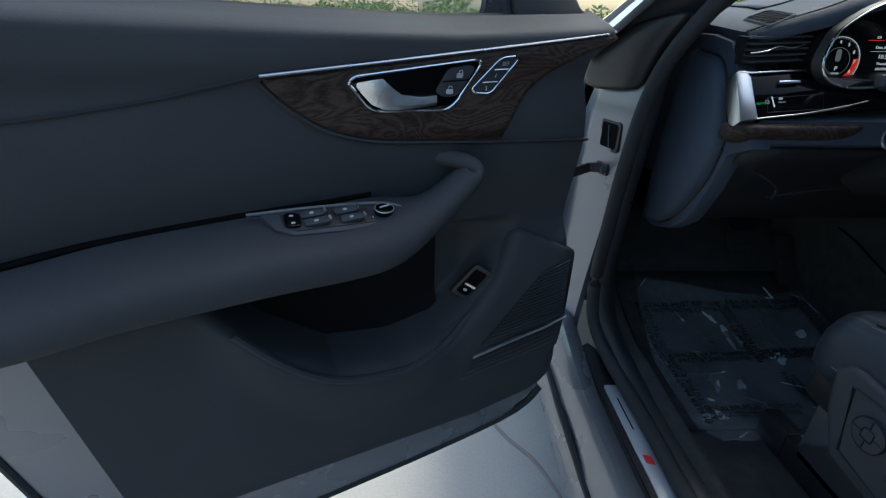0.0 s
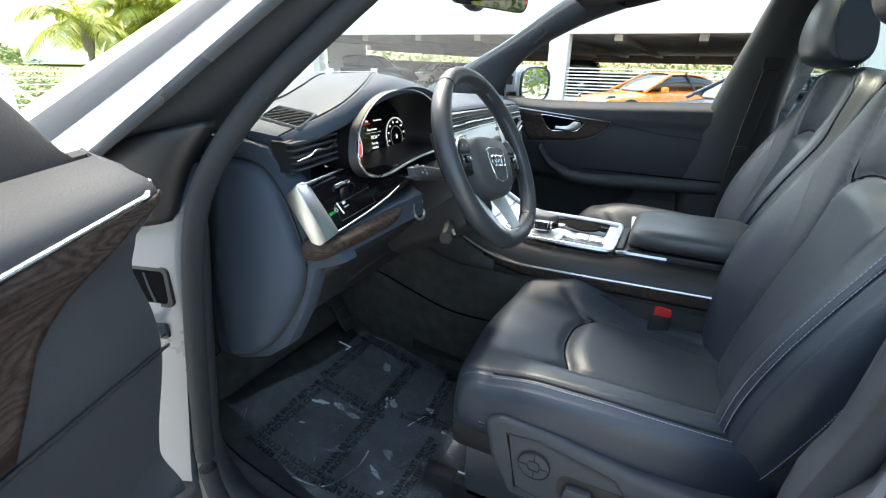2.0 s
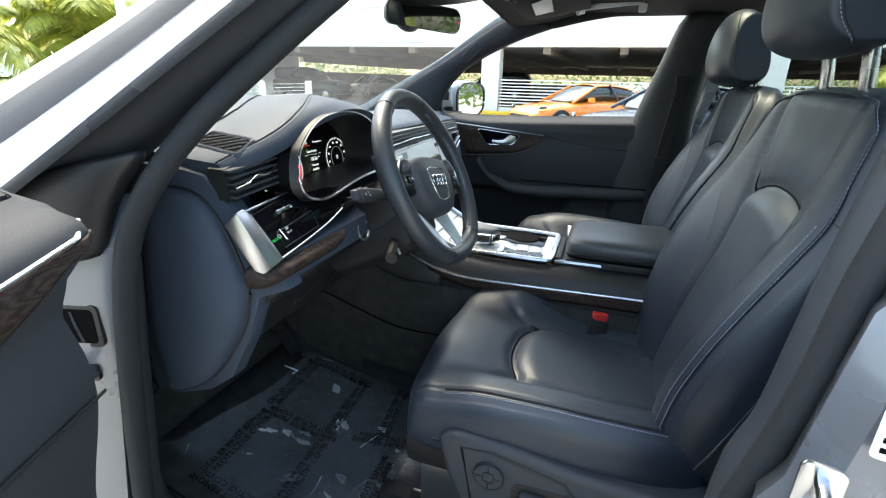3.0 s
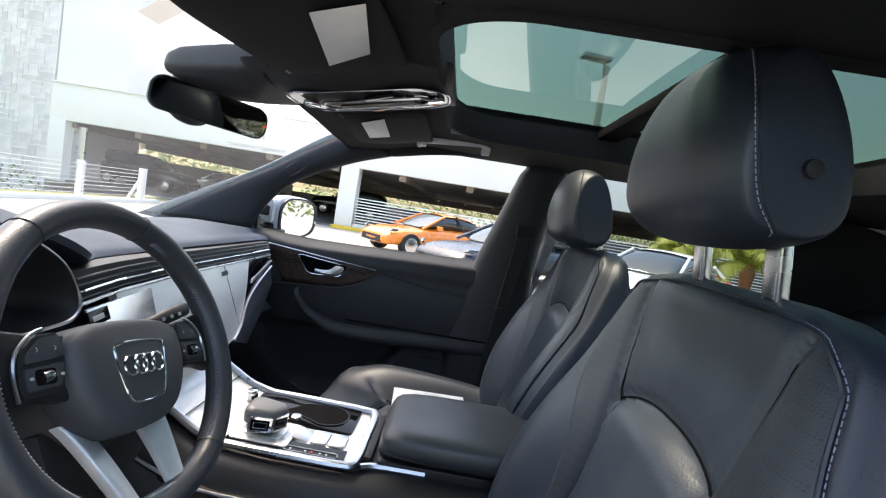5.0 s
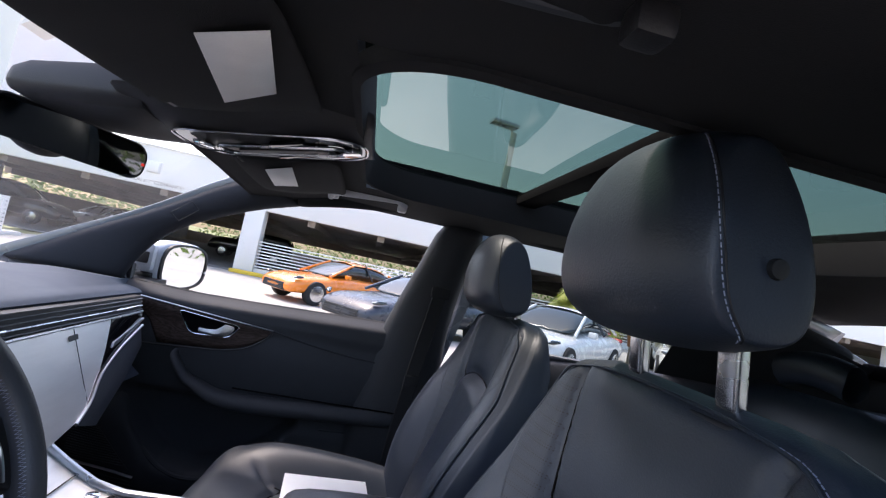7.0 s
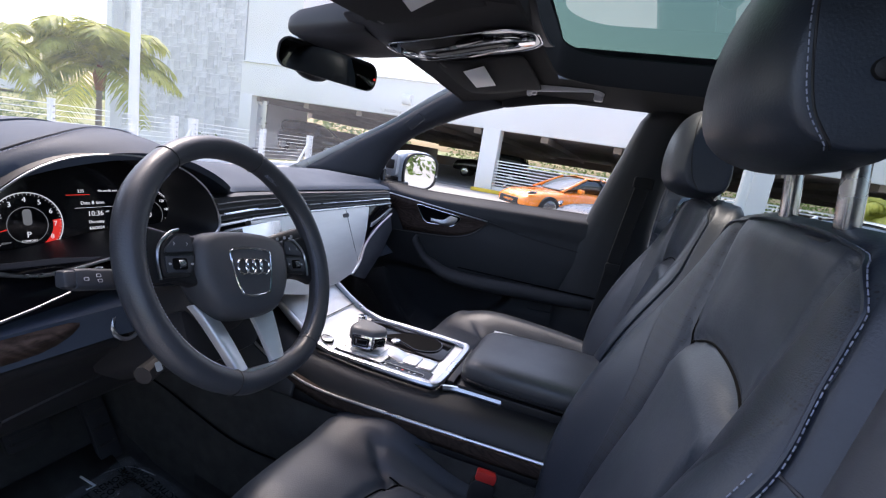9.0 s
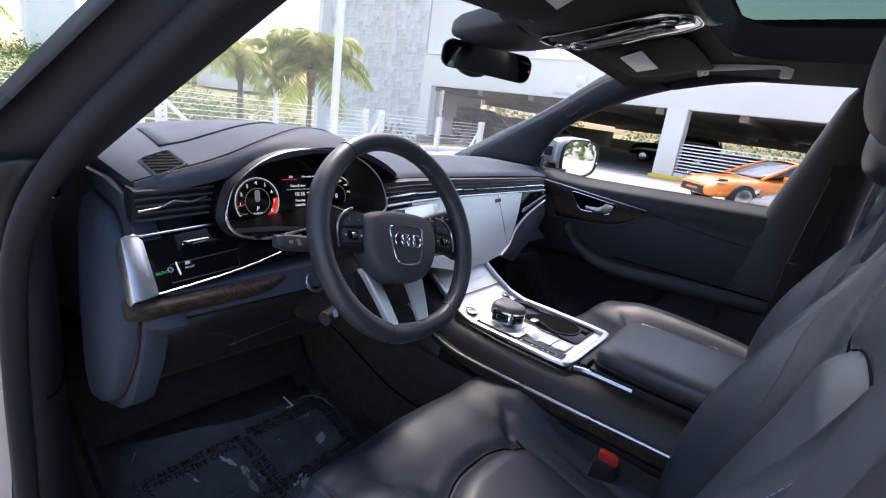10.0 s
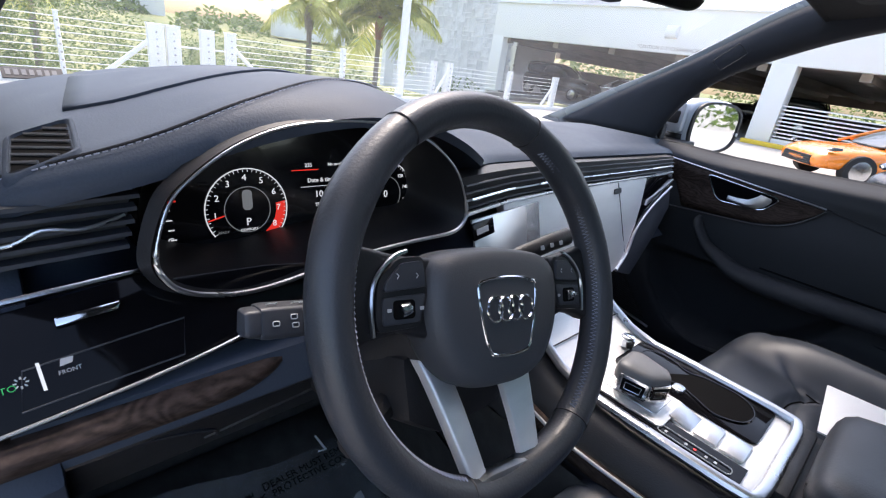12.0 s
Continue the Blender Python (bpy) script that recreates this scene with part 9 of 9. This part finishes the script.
def shrubs(name, spots, leaf, label, seed, mat=BUSH):
    """Many small leaves scattered over uneven clumps, as one growth."""
    r = random.Random(seed)
    vs, fs = [], []
    for x, y, z, rad, tall, count in spots:
        for _ in range(count):
            a, b = r.uniform(0, 2 * math.pi), r.uniform(-0.15, 1)
            q = (0.55 + 0.45 * r.random() ** 0.5) * (1 + 0.25 * noise.noise(Vector((x + math.cos(a) * 1.3, y + math.sin(a) * 1.3, b * 2))))
            c = Vector((x + rad * q * math.cos(a) * math.sqrt(max(0, 1 - b * b)), y + rad * q * math.sin(a) * math.sqrt(max(0, 1 - b * b)), z + tall * q * b))
            u = Vector((r.uniform(-1, 1), r.uniform(-1, 1), r.uniform(-0.6, 0.9))).normalized()
            w = u.orthogonal().normalized()
            s = leaf * r.uniform(0.6, 1.3)
            k = len(vs)
            vs += [c - u * s, c + w * s * 0.45, c + u * s, c - w * s * 0.45]
            fs.append((k, k + 1, k + 2, k + 3))
    return single(name, (vs, fs), mat, label, "shrubs", kind="stuff", sharp=180)


r0 = random.Random(3)
near = [(r0.uniform(-13, 7.5), r0.uniform(12.4, 15.5), -0.5, r0.uniform(0.7, 1.3), 0, 900) for _ in range(46)]
near = [(x, y, ground_z(x, y), rad, rad * 0.9 + (0.75 if x < 3.2 else 0.2) + (0.3 if x < 0 else 0), n_) for x, y, _, rad, _, n_ in near]
shrubs("shrub_hedge", near, 0.042, "dense green shrubs behind the cable fence", 21)
mid = [(r0.uniform(-20, 26), r0.uniform(18, 32), 0, r0.uniform(1.0, 1.9), 0, 420) for _ in range(46)]
mid = [(x, y, ground_z(x, y), rad, rad * (1.4 if x < 9 else 1.0), n_) for x, y, _, rad, _, n_ in mid]
shrubs("shrub_bank", mid, 0.10, "green and yellow shrubs on the falling bank", 22)
far = [(r0.uniform(-190, 230), r0.uniform(105, 190), 0, r0.uniform(3.0, 6.5), 0, 90) for _ in range(150)]
far = [(x, y, ground_z(x, y) - 0.5, rad, rad * r0.uniform(0.55, 0.95), n_) for x, y, _, rad, _, n_ in far]
shrubs("far_trees", far, 0.9, "hazy row of distant green trees", 23)
back_trees = [(r0.uniform(-40, 14), r0.uniform(-42, -22), 0, r0.uniform(1.8, 3.4), 0, 320) for _ in range(24)]
back_trees += [(r0.uniform(-48, -26), r0.uniform(-20, 30), 0, r0.uniform(1.8, 3.2), 0, 260) for _ in range(16)]
shrubs("rear_trees", [(x, y, 0.2, rad, rad * 1.3, n_) for x, y, _, rad, _, n_ in back_trees], 0.24, "green trees closing the lot behind the car", 24)
under = [(FX + 31 + r0.uniform(0, 3), -40 + 1.6 * k, 0.5, 1.6, 1.9, 130) for k in range(36)]
under += [(FX + 8 + 1.5 * k, 20.2 + r0.uniform(0, 1.5), 0.4, 1.5, 2.4, 170) for k in range(14)]
shrubs("garage_hedge", under, 0.2, "bright green hedge seen through the garage", 25)
single("far_building", box((62, 118, 3.0), (16, 8, 6)), STUCCO, "pale distant low building over the trees", "building", bevel=0.1)
single("far_tower", box((33, 150, 9), (9, 7, 18)), STUCCO, "pale distant tower block over the trees", "building", bevel=0.1)


# parked cars
def parked_car(name, x, y, z, turn, paint, label, L=4.3, W=1.80, H=1.32, kind="coupe", detail=True):
    c = thing(name, (x, y, z), label, "car", "parked cars")
    m = Matrix.Translation((x, y, z)) @ Matrix.Rotation(turn, 4, "Z")
    suv = kind == "suv"
    belt, hood = (0.62 * H if suv else 0.66 * H), (0.60 * H if suv else 0.56 * H)
    st = [(-0.50, 0.50, 0.34, 0.80), (-0.49, 0.60, 0.24, 0.92), (-0.44, 0.66, 0.20, 0.97), (-0.30, belt / H, 0.18, 1.0), (-0.12, belt / H, 0.18, 0.99), (0.06, belt / H * 0.99, 0.18, 0.99), (0.20, hood / H * 1.06, 0.18, 0.98),
          (0.34, hood / H * 1.02, 0.19, 0.98), (0.42, hood / H * 0.95, 0.18, 0.94), (0.475, hood / H * 0.80, 0.18, 0.86), (0.50, hood / H * 0.60, 0.24, 0.72)]
    rows = []
    for s, top, low, w in st:
        hw, zt, zl = W / 2 * w, H * top, H * low
        rows.append([(s * L, a * hw, zl + (zt - zl) * b) for a, b in ((-0.86, 0.0), (-0.98, 0.22), (-1.0, 0.55), (-0.96, 0.82), (-0.82, 0.97), (-0.45, 1.03), (0, 1.05), (0.45, 1.03), (0.82, 0.97), (0.96, 0.82), (1.0, 0.55), (0.98, 0.22), (0.86, 0.0))])
    part("body", moved(loft(rows), m), paint, c, "painted body", sub=1)
    cab = [(-0.45, 0.68, 0.70), (-0.32, 0.885, 0.68), (-0.20, 0.975, 0.66), (-0.09, 1.0, 0.65), (0.01, 0.970, 0.66), (0.09, 0.860, 0.72), (0.215, 0.60, 0.82)] if not suv else [(-0.485, 0.66, 0.78), (-0.44, 0.95, 0.70), (-0.30, 1.0, 0.68), (0.0, 1.0, 0.68), (0.08, 0.93, 0.70), (0.22, 0.62, 0.80)]
    rows = [[(s * L, a * W / 2 * (w if b > 0.5 else 0.86 + 0.02 * b), H * (belt / H * 0.93) + (H * t - H * belt / H * 0.93) * b) for a, b in ((-1, 0), (-1, 0.85), (-0.8, 0.98), (0, 1.02), (0.8, 0.98), (1, 0.85), (1, 0))] for s, t, w in cab]
    part("windows", moved(loft(rows), m), CARGLASS, c, "dark car windows", sub=1)
    rows = [[(s * L, a * W / 2 * (w * 0.97), H * t * b + 0.012) for a, b in ((-1, 0.955), (-0.8, 0.985), (0, 1.01), (0.8, 0.985), (1, 0.955))] for s, t, w in (cab[1:-1] if suv else cab[1:5])]
    part("roof", moved(loft(rows, False), m), paint, c, "painted roof", solid=0.02, sub=1)
    for k in (-1, 1):
        for (s0, t0, w0), (s1, t1, w1) in ((cab[-2] if suv else cab[4], cab[-1]), (cab[1], cab[0])):
            part("window_pillar", moved(tube([(s0 * L, k * W / 2 * w0 * 0.97, H * t0 * 0.975), (s1 * L, k * W / 2 * w1 * 1.02, H * t1 * 1.03)], 0.035, 6), m), paint, c)
        part("door_pillar", moved(tube([(-0.10 * L, k * W / 2 * 0.62, H * 0.985), (-0.14 * L, k * W / 2 * 0.90, H * 0.66)], 0.03, 6), m), BLACKCAR, c)
        for s in (-0.30, 0.31):
            w = part("wheel", moved(cylinder((s * L, k * (W / 2 - 0.10), 0.32), 0.325, 0.22, 24, Matrix.Rotation(radians(90), 4, "X")), m), TYRE, c, "black tyre", bevel=0.03)
            part("rim", moved(cylinder((s * L, k * (W / 2 + 0.004), 0.32), 0.215, 0.03, 20, Matrix.Rotation(radians(90), 4, "X")), m), GREYMETAL, w, "grey alloy rim", bevel=0.01)
        lamp = [(0.452 * L, k * 0.36 * W, 0.50 * H), (0.440 * L, k * 0.42 * W, 0.52 * H), (0.415 * L, k * 0.465 * W, 0.535 * H)]
        part("headlight", moved(tube(lamp, [0.03, 0.055, 0.035], 8, flat=0.8), m), CARGLASS, c, "dark headlight")
        part("light_strip", moved(tube([(a + 0.03, b, z_ + 0.012) for a, b, z_ in lamp], 0.012, 6), m), WHITECARD, c)
        part("side_mirror", moved(box((0.10 * L, k * (W / 2 + 0.03), H * 0.68), (0.12, 0.18, 0.12)), m), paint, c, bevel=0.03)
        part("tail_light", moved(tube([(-0.485 * L, k * 0.25 * W, 0.60 * H), (-0.46 * L, k * 0.44 * W, 0.60 * H)], 0.05, 6), m), REDCAR, c)
    part("grille", moved(loft([[(0.492 * L - d, a * 0.30 * W, (0.30 + b) * H) for a, b in ((-1, -0.08), (1, -0.08), (0.9, 0.07), (-0.9, 0.07))] for d in (0.10, -0.02)]), m), SOFTBLACK, c, "black lower grille", bevel=0.02)
    part("grille_bars", moved(join(*[box((0.497 * L, 0, (0.25 + 0.035 * k) * H), (0.02, 0.52 * W, 0.012)) for k in range(4)]), m), PLASTIC, c)
    return c


parked_car("orange_coupe", 13.7, 0.50, 0.0, radians(131), ORANGE, "bright orange two-door coupe parked by the garage", 4.27, 1.78, 1.31)
parked_car("grey_sedan", 10.3, -1.55, 0.0, radians(134), GREYCAR, "dark grey sedan parked beside the orange coupe", 4.6, 1.82, 1.36)
parked_car("white_coupe", 9.2, -4.6, 0.0, radians(134), WHITECAR, "white coupe parked in the lot", 4.4, 1.85, 1.34)
parked_car("white_sedan", 11.2, -9.4, 0.0, radians(150), WHITECAR, "white sedan parked further along the lot", 4.6, 1.85, 1.42)
parked_car("black_suv", 23.2, 16.0, 0.06, radians(-88), BLACKCAR, "black sport utility car in the garage entrance", 4.7, 1.92, 1.75, "suv")
parked_car("silver_sedan", 30.5, 15.9, 0.06, radians(165), WHITECAR, "pale sedan deep inside the garage", 4.6, 1.84, 1.45)
parked_car("black_van", 30.0, 7.0, 0.06, radians(95), BLACKCAR, "black van shaded inside the garage", 4.9, 1.95, 1.8, "suv")
parked_car("red_hatchback", 21.5, 10.3, 2.94, radians(175), REDCAR, "red car on the upper deck", 4.2, 1.8, 1.5, "suv")
parked_car("white_van", 21.6, 6.2, 2.94, radians(175), WHITECAR, "white car on the upper deck", 4.6, 1.85, 1.6, "suv")
parked_car("turquoise_coupe", -5.2, 8.2, 0.0, radians(8), CYANCAR, "turquoise coupe parked at the lot edge", 4.4, 1.84, 1.36)
# ---------------------------------------------------------------- stones of the tower
def stone_mesh(w, h, k):
    me = bpy.data.meshes.new("stone")
    r = random.Random(k)
    g = 0.018
    vs = [(0, -w / 2 + g, -h / 2 + g), (0, w / 2 - g, -h / 2 + g), (0, w / 2 - g, h / 2 - g), (0, -w / 2 + g, h / 2 - g)]
    vs = vs + [(-0.014 - 0.012 * r.random(), a * 0.96, b * 0.96) for _, a, b in vs]
    me.from_pydata(vs, [], [(4, 5, 6, 7), (0, 1, 5, 4), (1, 2, 6, 5), (2, 3, 7, 6), (3, 0, 4, 7)])
    me.materials.append(STONE_VARIED)
    return me


STONE_VARIED = material("cut_stone", (0.62, 0.625, 0.635), 0.8, bump=0.5, grain=25, var=0.2, patch=1.2)
_n, _l = STONE_VARIED.node_tree.nodes, STONE_VARIED.node_tree.links
_info, _hsv = _n.new("ShaderNodeObjectInfo"), _n.new("ShaderNodeHueSaturation")
_map = _n.new("ShaderNodeMapRange")
_map.inputs["To Min"].default_value, _map.inputs["To Max"].default_value = 0.84, 1.08
_l.new(_info.outputs["Random"], _map.inputs["Value"])
_l.new(_map.outputs["Result"], _hsv.inputs["Value"])
_old = _n["Principled BSDF"].inputs["Base Color"].links[0].from_socket
_l.new(_old, _hsv.inputs["Color"])
_l.new(_hsv.outputs["Color"], _n["Principled BSDF"].inputs["Base Color"])
# random ashlar: blocks of one to three cells each way, packed without gaps
CELL, NY_CELLS, NZ_CELLS = 0.225, 36, 43
sizes = [(2, 2), (3, 2), (2, 3), (1, 2), (2, 1), (3, 1), (1, 1), (3, 3), (1, 3)]
meshes = {size: [stone_mesh(size[0] * CELL, size[1] * CELL, 3 * k + j) for j in range(3)] for k, size in enumerate(sizes)}
r1 = random.Random(77)
taken, count, rest = set(), 0, []
for row in range(NZ_CELLS):
    for col in range(NY_CELLS):
        if (col, row) in taken:
            continue
        order = r1.sample(sizes[:8], 8) + [(1, 1)]
        for a, b in order:
            block = {(col + i, row + j) for i in range(a) for j in range(b)}
            if col + a <= NY_CELLS and row + b <= NZ_CELLS and not block & taken:
                break
        taken |= block
        src = meshes[(a, b)][r1.randrange(3)]
        place = Vector((FX + 0.148, 17.82 + (col + a / 2) * CELL, 0.02 + (row + b / 2) * CELL))
        if 0.6 < place.z < 8.0 and place.y < 24.8 and count < 300:
            ob = new("stone", src)
            ob.parent = tower
            ob.matrix_basis = ROOT[tower.name].inverted() @ Matrix.Translation(place)
            count += 1
        else:
            rest.append(([place + v.co for v in src.vertices], [tuple(p.vertices) for p in src.polygons]))
tagged(part("stone_courses", join(*rest), STONE, tower, "grey rectangular wall stones"), kind="stuff")
